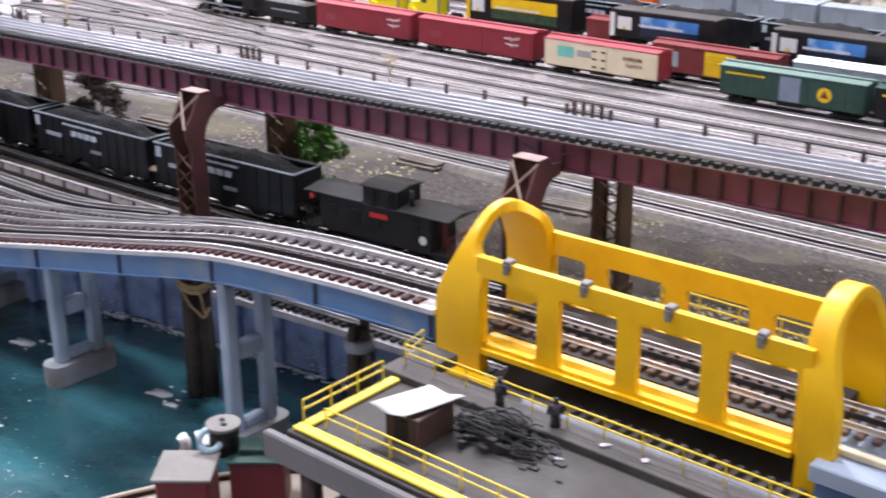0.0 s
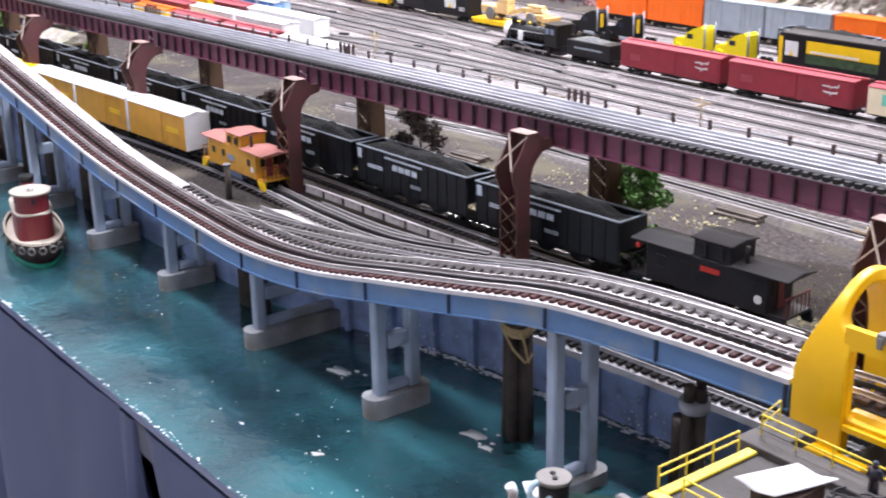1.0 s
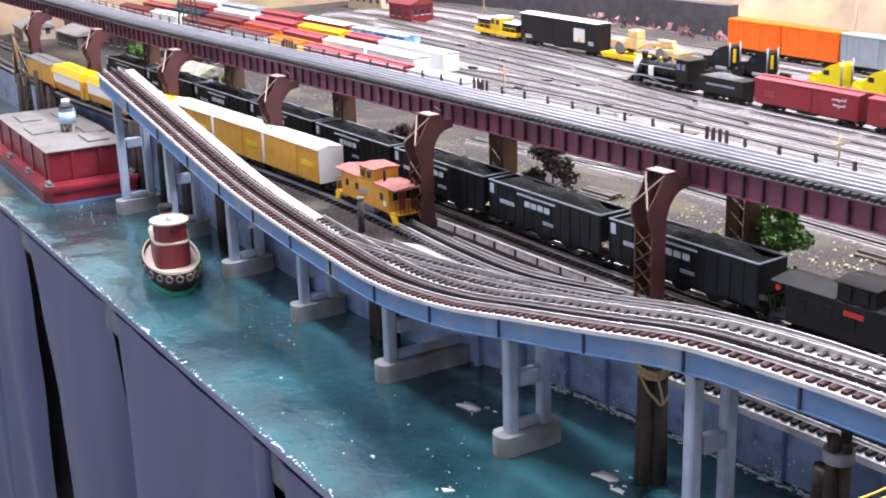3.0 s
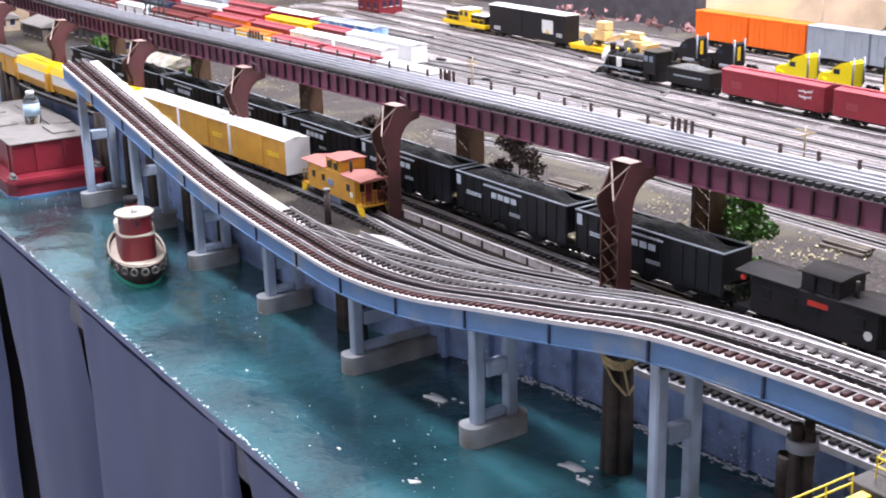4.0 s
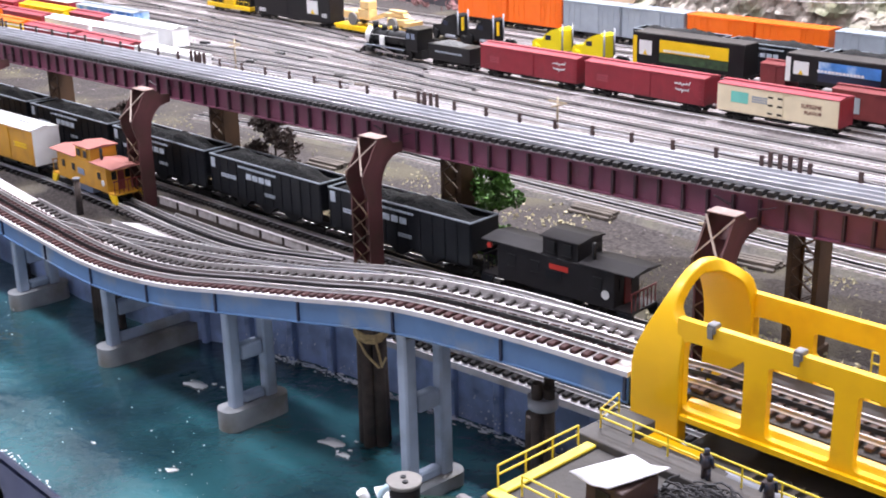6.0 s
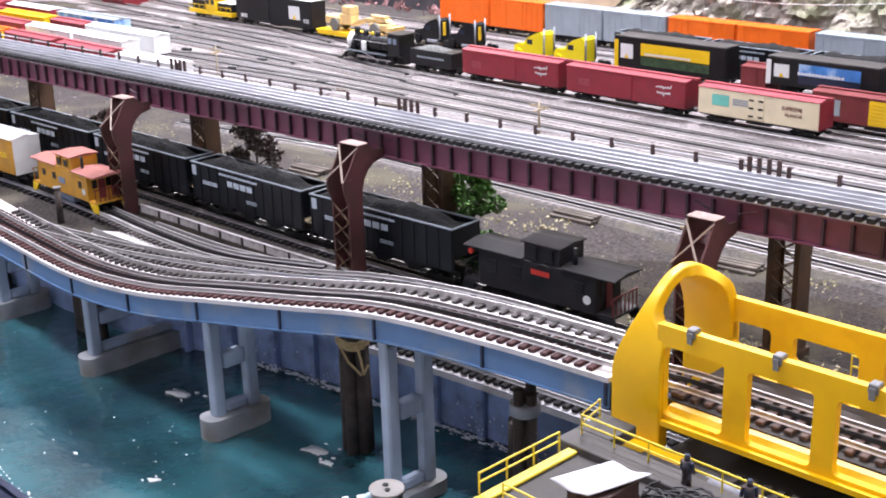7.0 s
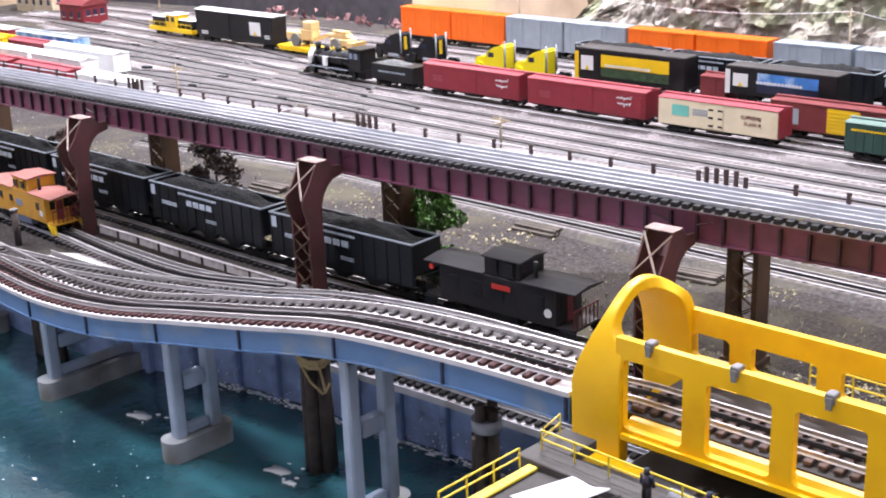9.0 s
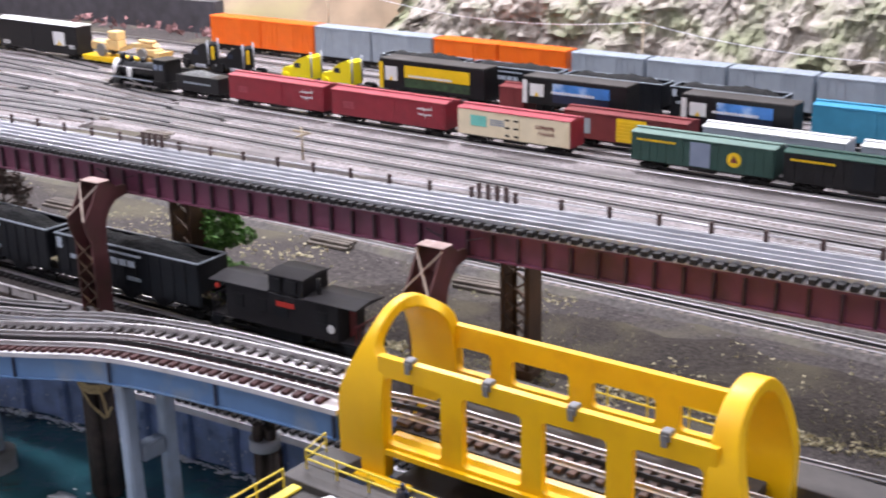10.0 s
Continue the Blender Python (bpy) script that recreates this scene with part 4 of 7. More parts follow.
def cp_train():
    L = YARD_LINES[5]
    z = 0.003
    for x, ln in ((-2.24, 0.345), (-1.86, 0.36)):
        c = boxcar(on_line(L, at_x(L, x), z), ln, 0.062, label="dark red boxcar with white lettering in the yard", group="red boxcars of the freight train", ribs=0)
        for zz, w in ((0.067, 0.044), (0.053, 0.038)):
            pen = Geo()
            pen.tube([(ln * 0.33 + w * (i / 14 - 0.5), -0.0316, zz + 0.004 * math.sin(i * 2.1 + zz * 50) * (1.7 if i % 7 == 0 else 0.45 + 0.3 * math.sin(i * 5.3))) for i in range(15)], 0.0015, 5)
            part("lettering", pen, WHITE, c)
        lettering(c, -ln * 0.34, 0.05, 0.035, 0.018, -0.0312, ROOFRED, 3)
    c = boxcar(on_line(L, at_x(L, -1.492), z), 0.305, 0.06, body=CREAM, roof=ROOFRED, ends=RED, label="cream reefer car with red roof and ends", door_w=0.04, group="freight cars of the yard")
    part("emblem", Geo().box(-0.115, -0.0322, 0.045, -0.07, -0.0312, 0.07, 0.0004), TEAL, c)
    lettering(c, -0.04, 0.058, 0.04, 0.016, -0.0312, GREYCAR, 3)
    for x in (-0.012, 0.012):
        part("hinge", Geo().box(x - 0.006, -0.0335, 0.03, x + 0.006, -0.0328, 0.034).box(x - 0.006, -0.0335, 0.048, x + 0.006, -0.0328, 0.052).box(x - 0.006, -0.0335, 0.066, x + 0.006, -0.0328, 0.07), BLACK, c)
    writing(c, "SUPREME", 0.088, 0.061, 0.0125, -0.0322, BROWNRED)
    writing(c, "FLAVOR", 0.093, 0.047, 0.0115, -0.0322, BROWNRED)
    # steam engine and tender
    e = thing("steam_locomotive", "black steam locomotive with silver smokebox", "locomotive", on_line(L, at_x(L, -2.785), z) @ Matrix.Diagonal((1.16, 1.08, 1.14, 1)))
    g = Geo()
    g.tube([(-0.092, 0, 0.048), (-0.05, 0, 0.048), (0.035, 0, 0.05), (0.06, 0, 0.052)], 0.02, 16, 0.0235)
    part("boiler", g, BLACK, e)
    part("smokebox", Geo().tube([(-0.112, 0, 0.048), (-0.094, 0, 0.048)], 0.0205, 16), SILVER, e, "silver smokebox")
    part("chimney", Geo().tube([(-0.09, 0, 0.066), (-0.09, 0, 0.086)], 0.007, 10, 0.009), BLACK, e)
    for x in (-0.055, -0.01):
        part("dome", Geo().tube([(x, 0, 0.066), (x, 0, 0.076), (x, 0, 0.081)], 0.01, 10, 0.005), BLACK, e)
    part("cab", Geo().box(0.055, -0.029, 0.03, 0.1, 0.029, 0.082, 0.002).box(0.05, -0.031, 0.083, 0.106, 0.031, 0.086, 0.001), BLACK, e)
    part("running_plate", Geo().box(-0.11, -0.028, 0.028, 0.1, 0.028, 0.031), BLACK, e)
    for x in (-0.06, -0.02, 0.02, 0.055):
        for yy in (-0.018, 0.0145):
            part("driving_wheel", Geo().tube([(x, yy, 0.014), (x, yy + 0.0035, 0.014)], 0.014, 14), WHEEL, e)
    part("side_rod", Geo().bar((-0.075, -0.0195, 0.013), (0.055, -0.0195, 0.013), 0.001, 0.003), RAIL, e)
    part("cylinder", Geo().tube([(-0.1, -0.024, 0.018), (-0.075, -0.024, 0.018)], 0.009, 10).tube([(-0.1, 0.024, 0.018), (-0.075, 0.024, 0.018)], 0.009, 10), BLACK, e)
    part("pilot", Geo().prism([(-0.115, 0.022), (-0.115, 0.006), (-0.135, 0.003), (-0.13, 0.01)], -0.024, 0.024, "y"), BLACK, e)
    part("frame", Geo().box(-0.11, -0.012, 0.008, 0.1, 0.012, 0.028), BLACK, e)
    part("handrail", Geo().tube([(-0.1, -0.0225, 0.056), (0.05, -0.0255, 0.058)], 0.0008, 6), RAIL, e, "bright handrail")
    part("running_board_edge", Geo().box(-0.108, -0.0295, 0.0275, 0.05, -0.0285, 0.0305), GREYCAR, e, "pale running board edge")
    for x in (-0.08, -0.03, 0.02):
        part("boiler_band", Geo().tube([(x, 0, 0.0485), (x + 0.003, 0, 0.0485)], 0.0236, 16), WHEEL, e)
    part("headlamp", Geo().tube([(-0.118, 0, 0.066), (-0.106, 0, 0.066)], 0.005, 10), SILVER, e)
    part("bell", Geo().tube([(-0.03, 0, 0.07), (-0.03, 0, 0.079)], 0.005, 10, 0.002), CARYELLOW, e, "brass bell")
    part("air_pump", Geo().box(-0.045, -0.03, 0.032, -0.03, -0.023, 0.056, 0.001), SILVER, e)
    part("steam_pipe", Geo().tube([(-0.09, -0.02, 0.05), (-0.09, -0.025, 0.03)], 0.003, 8), BLACK, e)
    for x in (0.066, 0.084):
        part("cab_window", Geo().box(x - 0.006, -0.0298, 0.06, x + 0.006, -0.0291, 0.074), GREYBLUE, e)
    part("valve_gear", Geo().bar((-0.085, -0.021, 0.018), (0.01, -0.021, 0.013), 0.001, 0.0025).bar((-0.05, -0.0215, 0.026), (0.0, -0.0215, 0.014), 0.001, 0.002), RAIL, e)
    t = thing("tender", "black tender with grey coal load behind the locomotive", "tender", on_line(L, at_x(L, -2.54), z))
    part("body", Geo().box(-0.085, -0.03, 0.022, 0.085, 0.03, 0.066, 0.0015), BLACK, t)
    n = 16
    v = [(-0.075 + 0.12 * i / n, -0.024 + 0.048 * j / 6, 0.0655 + 0.012 * math.sin(math.pi * i / n) * math.sin(math.pi * j / 6) + 0.003 * noise.noise(Vector((i, j, 0)))) for j in range(7) for i in range(n + 1)]
    part("coal", Geo().add(v, [(j * (n + 1) + i, j * (n + 1) + i + 1, (j + 1) * (n + 1) + i + 1, (j + 1) * (n + 1) + i) for j in range(6) for i in range(n)], True), material("grey_coal", (0.09, 0.09, 0.09), 0.7, var=0.6, scale=150, bump=1.0), t, "grey coal load")
    lettering(t, 0.0, 0.046, 0.11, 0.007, -0.0302, GREYCAR, 1)
    part("underframe", Geo().box(-0.085, -0.012, 0.012, 0.085, 0.012, 0.022), BLACK, t)
    for x in (-0.05, 0.05):
        bogie(t, x)
    # green cars
    for x, lab in ((-1.028, "dark green boxcar with pale green roof and yellow emblem"), (-0.69, "black boxcar with a round yellow emblem"), (-0.35, "black boxcar with a dark roof")):
        c = boxcar(on_line(L, at_x(L, x), z), 0.32, 0.058, body=GREENCAR if x < -1 else BLACK, roof=GREENROOF if x < -1 else GREENCAR, label=lab, group="green and black boxcars of the freight train", door=GREYBLUE if x < -1 else HOPPER, door_w=0.045, ribs=16)
        lettering(c, -0.1, 0.068, 0.09, 0.006, -0.0326, CARYELLOW, 1)
        part("emblem", Geo().tube([(0.075, -0.0326, 0.05), (0.075, -0.0318, 0.05)], 0.0155, 20), CARYELLOW, c, "round yellow emblem")
        part("emblem_mark", Geo().prism([(0.066, 0.044), (0.084, 0.044), (0.075, 0.06)], -0.0332, -0.0327, "y"), BROWNRED, c)


def writing(parent, text, x, z, size, y, mat):
    """Readable words as thin raised letters on a car's side."""
    cu = bpy.data.curves.new("letters", "FONT")
    cu.body, cu.size, cu.align_x, cu.align_y, cu.extrude, cu.resolution_u = text, size, "CENTER", "CENTER", 0.0003, 2
    ob = new("letters", cu)
    bpy.context.view_layer.update()
    me = bpy.data.meshes.new_from_object(ob.evaluated_get(bpy.context.evaluated_depsgraph_get()))
    bpy.data.objects.remove(ob)
    me.materials.clear()
    me.materials.append(mat)
    return part("lettering", me, mat, parent, m=pose(x, y, z, 90, 0, 0))


cp_train()


# ---- the yellow lift bridge ----
def rounded(x0, z0, x1, z1, r, n=4):
    pts = []
    for cx, cz, a0 in ((x1 - r, z0 + r, -90), (x1 - r, z1 - r, 0), (x0 + r, z1 - r, 90), (x0 + r, z0 + r, 180)):
        for k in range(n + 1):
            a = radians(a0 + 90 * k / n)
            pts.append((cx + math.cos(a) * r, cz + math.sin(a) * r))
    return pts


def plate_with_windows(x0, x1, z0, z1, windows, y0, y1):
    """A plate in the xz plane with rounded openings, as a ring of strips."""
    bm = bmesh.new()
    def loop(pts):
        vs = [bm.verts.new((p[0], y0, p[1])) for p in pts]
        return [bm.edges.new((vs[i], vs[(i + 1) % len(vs)])) for i in range(len(vs))]
    edges = loop([(x0, z0), (x1, z0), (x1, z1), (x0, z1)])
    for w in windows:
        edges += loop(rounded(*w))
    bmesh.ops.triangle_fill(bm, use_beauty=True, use_dissolve=False, edges=edges)
    keep = []
    for f in list(bm.faces):
        c = f.calc_center_median()
        if any(w[0] < c.x < w[2] and w[1] < c.z < w[3] for w in windows):
            keep.append(f)
    bmesh.ops.delete(bm, geom=keep, context="FACES_ONLY")
    res = bmesh.ops.extrude_face_region(bm, geom=list(bm.faces))
    bmesh.ops.translate(bm, verts=[e for e in res["geom"] if isinstance(e, bmesh.types.BMVert)], vec=(0, y1 - y0, 0))
    bmesh.ops.recalc_face_normals(bm, faces=list(bm.faces))
    me = bpy.data.meshes.new("side_girder")
    bm.to_mesh(me)
    bm.free()
    me.materials.append(YELLOW)
    return me


CLIP = material("grey_clip_plastic", (0.17, 0.165, 0.17), 0.6, var=0.15)


def yellow_bridge():
    b = thing("lift_bridge", "glossy yellow track bridge with rounded end arches and window girders", "bridge", pose(-0.515, 0.945, 0, rz=1.9))
    x0, x1, y0, y1 = -0.188, 0.188, 0.0, 0.13
    z0, z1, zf = 0.26, 0.367, 0.358
    wins = [(a, 0.268, a + 0.07, 0.345, 0.006) for a in (-0.179, -0.083, 0.010, 0.106)]
    part("side_girder", plate_with_windows(x0, x1, z0, z1, wins, y0 - 0.005, y0 + 0.004), YELLOW, b)
    wins2 = [(a, 0.303, a + 0.074, 0.332, 0.006) for a in (-0.183, -0.108, -0.008, 0.092)]
    wins2[0] = (-0.180, 0.303, -0.134, 0.332, 0.006)
    wins2 += [(a, 0.272, a + w, 0.2885, 0.005) for a, w in ((-0.151, 0.028), (-0.105, 0.042), (-0.047, 0.018), (-0.008, 0.042), (0.052, 0.042), (0.112, 0.018), (0.142, 0.03))]
    part("side_girder", plate_with_windows(x0, x1, z0, zf, wins2, y1 - 0.004, y1 + 0.005), YELLOW, b)
    part("floor", Geo().box(x0, y0 + 0.017, 0.262, x1, y1 - 0.006, 0.2755), ASPHALT, b, "dark track floor")
    part("lower_flange", Geo().box(x0 + 0.01, y0 - 0.011, 0.258, x1 - 0.01, y0 - 0.0055, 0.264).prism([(y0 + 0.0045, 0.261), (y0 + 0.0045, 0.268), (y0 + 0.009, 0.2725), (y0 + 0.0165, 0.274), (y0 + 0.0165, 0.261)], x0 + 0.007, x1 - 0.007, "x"), YELLOW, b)
    yc, hw = (y0 + y1) / 2, (y1 - y0) / 2
    top, spring = 0.407, 0.305
    for xa, xb in ((x0 - 0.054, x0 + 0.008), (x1 - 0.006, x1 + 0.03)):
        outer, inner = [], []
        n = 40
        for k in range(n + 1):
            a = math.pi * k / n
            outer.append((yc + math.cos(a) * (hw + 0.0105), spring + math.sin(a) ** 0.85 * (top - spring)))
            inner.append((yc + math.cos(a) * (hw - 0.0065), spring + math.sin(a) ** 0.85 * (top - 0.0125 - spring)))
        outer = [(yc + hw + 0.009, 0.226), *outer, (yc - hw - 0.009, 0.226)]
        inner = [(yc + hw - 0.007, 0.226), *inner, (yc - hw + 0.007, 0.226)]
        g = Geo()
        m = len(outer)
        taper = []
        for ring in (outer, inner):
            for side, x in enumerate((xa, xb)):
                for p in ring:
                    near, outside = p[0] < yc - 0.004, side == (0 if xa < 0 else 1)
                    low, high = ((0.296, 0.40) if near else (0.372, 0.405)) if outside else ((0.346, 0.372) if near else (0.376, 0.402))
                    u = max(0.0, min(1.0, (p[1] - low) / (high - low)))
                    shut = (0.030 if outside else 0.020) * u * u * (3 - 2 * u)
                    if xa > 0:
                        u = max(0.0, min(1.0, (p[1] - 0.30) / 0.1))
                        u = u * u * (3 - 2 * u)
                        foot = (x1 - 0.006, x1 + 0.03) if near else (x1 - 0.036, x1 + 0.025)
                        crown = (x1 - 0.012, x1 + 0.012)
                        taper.append((foot[side] + (crown[side] - foot[side]) * u, p[0], p[1]))
                        continue
                    taper.append((x + shut if side == 0 else x - shut, p[0], p[1]))
        f = []
        for i in range(m - 1):
            f += [(i, i + 1, m + i + 1, m + i), (2 * m + i, 3 * m + i, 3 * m + i + 1, 2 * m + i + 1), (i, 2 * m + i, 2 * m + i + 1, i + 1), (m + i, m + i + 1, 3 * m + i + 1, 3 * m + i)]
        f += [(0, m, 3 * m, 2 * m), (m - 1, 3 * m - 1, 4 * m - 1, 2 * m - 1)]
        g.add(taper, f)
        ob = part("end_arch", g, YELLOW, b)
        ob.data.polygons.foreach_set("use_smooth", [True] * len(ob.data.polygons))
        mod = ob.modifiers.new("edges", "BEVEL")
        mod.width, mod.segments, mod.limit_method, mod.angle_limit = 0.0022, 2, "ANGLE", radians(50)
        ob.modifiers.new("shade", "WEIGHTED_NORMAL")
    clip = Geo().box(-0.005, -0.006, -0.004, 0.005, 0.006, 0.0065, 0.001).box(-0.003, -0.0075, -0.009, 0.003, -0.0055, 0.003, 0.0005).mesh("clip", CLIP)
    for k in range(4):
        part("clip", clip, CLIP, b, "grey plastic clip", m=pose(x0 + 0.04 + k * 0.0955, y0 - 0.001, z1 - 0.002))
    part("foot_plate", Geo().box(x0 + 0.0085, y0 - 0.03, 0.226, x0 + 0.046, y0 - 0.012, 0.2335, 0.001).box(x0 - 0.05, y0 - 0.024, 0.226, x0 + 0.008, y0 - 0.0095, 0.232, 0.001), YELLOW, b)
    track(YELLOW_LINE, "three-rail track running through the yellow bridge", TIE, tie=0.0155, pieces=True, gauge=0.04, tie_len=0.062, tie_w=0.0042)


yellow_bridge()


# ---- the dock ----
def railing(points, label, h=0.026, gap=0.05, mat=YELRAIL):
    r = thing("railing", label, "railing", group="yellow railings of the dock")
    for z in (h, h * 0.55):
        g = Geo()
        g.tube([(p[0], p[1], p[2] + z) for p in points], 0.00105, 6)
        part("rail", g, mat, r)
    post = Geo().tube([(0, 0, 0), (0, 0, h)], 0.00105, 6).mesh("post", mat)
    for a, b in zip(points, points[1:]):
        a, b = Vector(a), Vector(b)
        n = max(1, round((b - a).length / gap))
        for k in range(n + 1):
            part("post", post, mat, r, m=pose(*(a + (b - a) * k / n)))
    return r


def dock():
    z = 0.258
    d = thing("dock", "dark dock deck with yellow kerb on timber piles", "dock")
    part("deck", Geo().box(-0.729, 0.678, z - 0.015, 0.5, 0.824, z, 0.001), ASPHALT, d)
    part("beam", Geo().box(-0.752, 0.667, z - 0.034, 0.5, 0.6775, z - 0.004, 0.002), WALKGREY, d)
    part("kerb", Geo().box(-0.725, 0.682, z + 0.0005, 0.5, 0.6955, z + 0.004, 0.001).box(-0.725, 0.696, z + 0.0005, -0.7125, 0.823, z + 0.004, 0.001), YELRAIL, d, "yellow kerb")
    part("walkway", Geo().box(-0.743, 0.8245, z - 0.006, 0.5, 0.856, z + 0.0075, 0.001), DOCKWALK, d, "grey-brown walkway")
    pile = Geo().tube([(0, 0, -0.02), (0, 0, z - 0.016)], 0.011, 10).mesh("pile", WOODPILE)
    for x in np.arange(-0.71, 0.5, 0.13):
        for y in (0.69, 0.80):
            part("pile", pile, WOODPILE, d, m=pose(float(x), y, 0))
    railing([(-0.7, 0.7035, z + 0.001), (0.4, 0.7035, z + 0.001)], "thin yellow two-bar railing along the dock kerb", h=0.0215, gap=0.042)
    railing([(-0.729, 0.7015, z + 0.001), (-0.729, 0.814, z + 0.001)], "thin yellow two-bar railing at the dock end", h=0.0215, gap=0.042)
    railing([(-0.737, 0.886, z + 0.0085), (-0.728, 0.8465, z + 0.0085), (0.4, 0.8465, z + 0.0085)], "thin yellow two-bar railing beside the track bridge", h=0.0215, gap=0.042)
    part("walkway", Geo().box(-0.743, 0.8565, z - 0.006, -0.70, 0.9, z + 0.0075, 0.001), DOCKWALK, d, "grey-brown walkway")
    # mechanism under the bridge
    u = thing("machinery_bed", "dark machinery bed below the yellow bridge", "machinery")
    part("bed", Geo().box(-0.69, 0.9005, 0.14, 0.5, 1.08, 0.225), DOCKWALK, u)
    part("ledge", Geo().box(-0.69, 0.857, 0.2, 0.5, 0.9, 0.24), ASPHALT, u)
    for y in (0.874, 0.884):
        part("pipe", Geo().tube([(-0.6, y, 0.246), (-0.4, y, 0.248), (0.3, y, 0.246)], 0.0045, 8), BAND, u, "grey pipe")
    part("rail_strip", Geo().box(-0.62, 0.905, 0.2252, 0.5, 0.914, 0.236, 0.001), BAND, u, "pale grey strip")
    bar = Geo().box(-0.0035, -0.013, 0, 0.0035, 0.013, 0.007, 0.0006).mesh("cross_bar", TIMBER)
    for x in np.arange(-0.6, 0.48, 0.0155):
        part("cross_bar", bar, TIMBER, u, m=pose(float(x), 0.929, 0.2252))
    part("walkway", Geo().box(-0.73, 1.1, 0.25, 0.5, 1.15, 0.266, 0.001), DOCKWALK, u, "grey side walkway")
    for x in np.arange(-0.66, 0.5, 0.2):
        part("walkway_post", Geo().box(float(x) - 0.008, 1.118, 0.14, float(x) + 0.008, 1.134, 0.2495, 0.001), WOODPILE, u)
    railing([(-0.6, 1.145, 0.266), (-0.4, 1.145, 0.266)], "thin yellow railing behind the track bridge", h=0.028)
    # shed with a paper on its top
    s = thing("shed", "small dark brown shed on the dock", "shed", pose(-0.626, 0.756, z))
    part("wall", Geo().box(-0.021, -0.026, 0, 0.021, 0.026, 0.031, 0.001), SHED, s)
    part("door", Geo().box(-0.008, -0.0275, 0, 0.008, -0.0262, 0.026), BLACK, s)
    n, v = 10, []
    for j in range(n + 1):
        for i in range(n + 1):
            x, y = -0.022 + 0.044 * i / n + 0.02 * (j / n - 0.5), -0.032 + 0.064 * j / n
            v.append((x, y, 0.0325 + 0.0028 * (2 * i / n - 1) ** 2 + 0.003 * (i / n) * (j / n) ** 2 + 0.0008 * math.sin(i * 0.9)))
    g = Geo().add(v, [(j * (n + 1) + i, j * (n + 1) + i + 1, (j + 1) * (n + 1) + i + 1, (j + 1) * (n + 1) + i) for j in range(n) for i in range(n)], True)
    ob = part("paper_sheet", g, PAPER, None, m=pose(-0.628, 0.755, z))
    mod = ob.modifiers.new("thick", "SOLIDIFY")
    mod.thickness = 0.0008
    tagged(ob, "curled sheet of white paper on the shed", "paper")
    rnd = random.Random(8)
    for x, y, dz in ((-0.496, 0.802, 0), (-0.471, 0.839, 0.0075), (-0.428, 0.839, 0.0075)):
        n = 9
        ring = [(math.cos(6.283 * k / n) * 0.006 * rnd.uniform(0.5, 1.1), math.sin(6.283 * k / n) * 0.004 * rnd.uniform(0.5, 1.1)) for k in range(n)]
        g = Geo().add([(0, 0, 0.002), *[(a, b, 0.0012) for a, b in ring], *[(a, b, 0) for a, b in ring]], [(0, k + 1, (k + 1) % n + 1) for k in range(n)] + [(k + 1, (k + 1) % n + 1, n + (k + 1) % n + 1, n + k + 1) for k in range(n)])
        tagged(part("paper_scrap", g, CURB, None, m=pose(x, y, z + dz + 0.0005, rz=rnd.uniform(0, 90))), "small white scrap lying on the dock", "scrap", group="scraps on the dock")


def net_heap():
    """A tangled heap of dark net on the dock."""
    rnd, g = random.Random(12), Geo()
    mx, my, mz = -0.561, 0.793, 0.2592
    for _ in range(70):
        cx, cy = mx + rnd.gauss(0, 0.026), my + rnd.gauss(0, 0.011)
        r, ph, tilt = rnd.uniform(0.005, 0.016), rnd.uniform(0, 6), rnd.uniform(-0.8, 0.8)
        lift = max(0.003, 0.022 - 0.35 * abs(cx - mx)) * rnd.uniform(0.2, 1.0)
        g.tube([(cx + math.cos(ph + k * 0.7) * r, cy + math.sin(ph + k * 0.7) * r * 0.6, mz + lift + abs(math.sin(k * 0.7 + ph)) * r * abs(tilt)) for k in range(8)], 0.001, 5)
    for _ in range(160):
        cx, cy = mx + rnd.gauss(0, 0.028), my + rnd.gauss(0, 0.012)
        s = rnd.uniform(0.0025, 0.006)
        zz = mz + max(0.002, 0.017 - 0.35 * abs(cx - mx)) * rnd.random()
        g.box(cx - s, cy - s * 0.6, mz - 0.001, cx + s, cy + s * 0.6, zz, 0.0005)
    tagged(part("net_heap", g, material("black_net", (0.03, 0.028, 0.032), 0.7, var=0.5), None), "tangled heap of dark netting on the dock", "net", kind="stuff")


net_heap()


def approach():
    """The blue deck on which the track goes on beyond the lift bridge."""
    a = thing("approach_deck", "pale blue approach deck beyond the yellow bridge", "bridge deck")
    part("deck", Geo().box(-0.312, 0.927, 0.25, 0.6, 1.07, 0.268, 0.0015), PIER, a)
    part("girder", Geo().box(-0.306, 0.929, 0.13, 0.6, 0.936, 0.2495), BLUE, a)
    part("kerb", Geo().box(-0.306, 0.957, 0.2685, 0.6, 0.966, 0.275, 0.001), CREAM, a, "cream kerb")


approach()


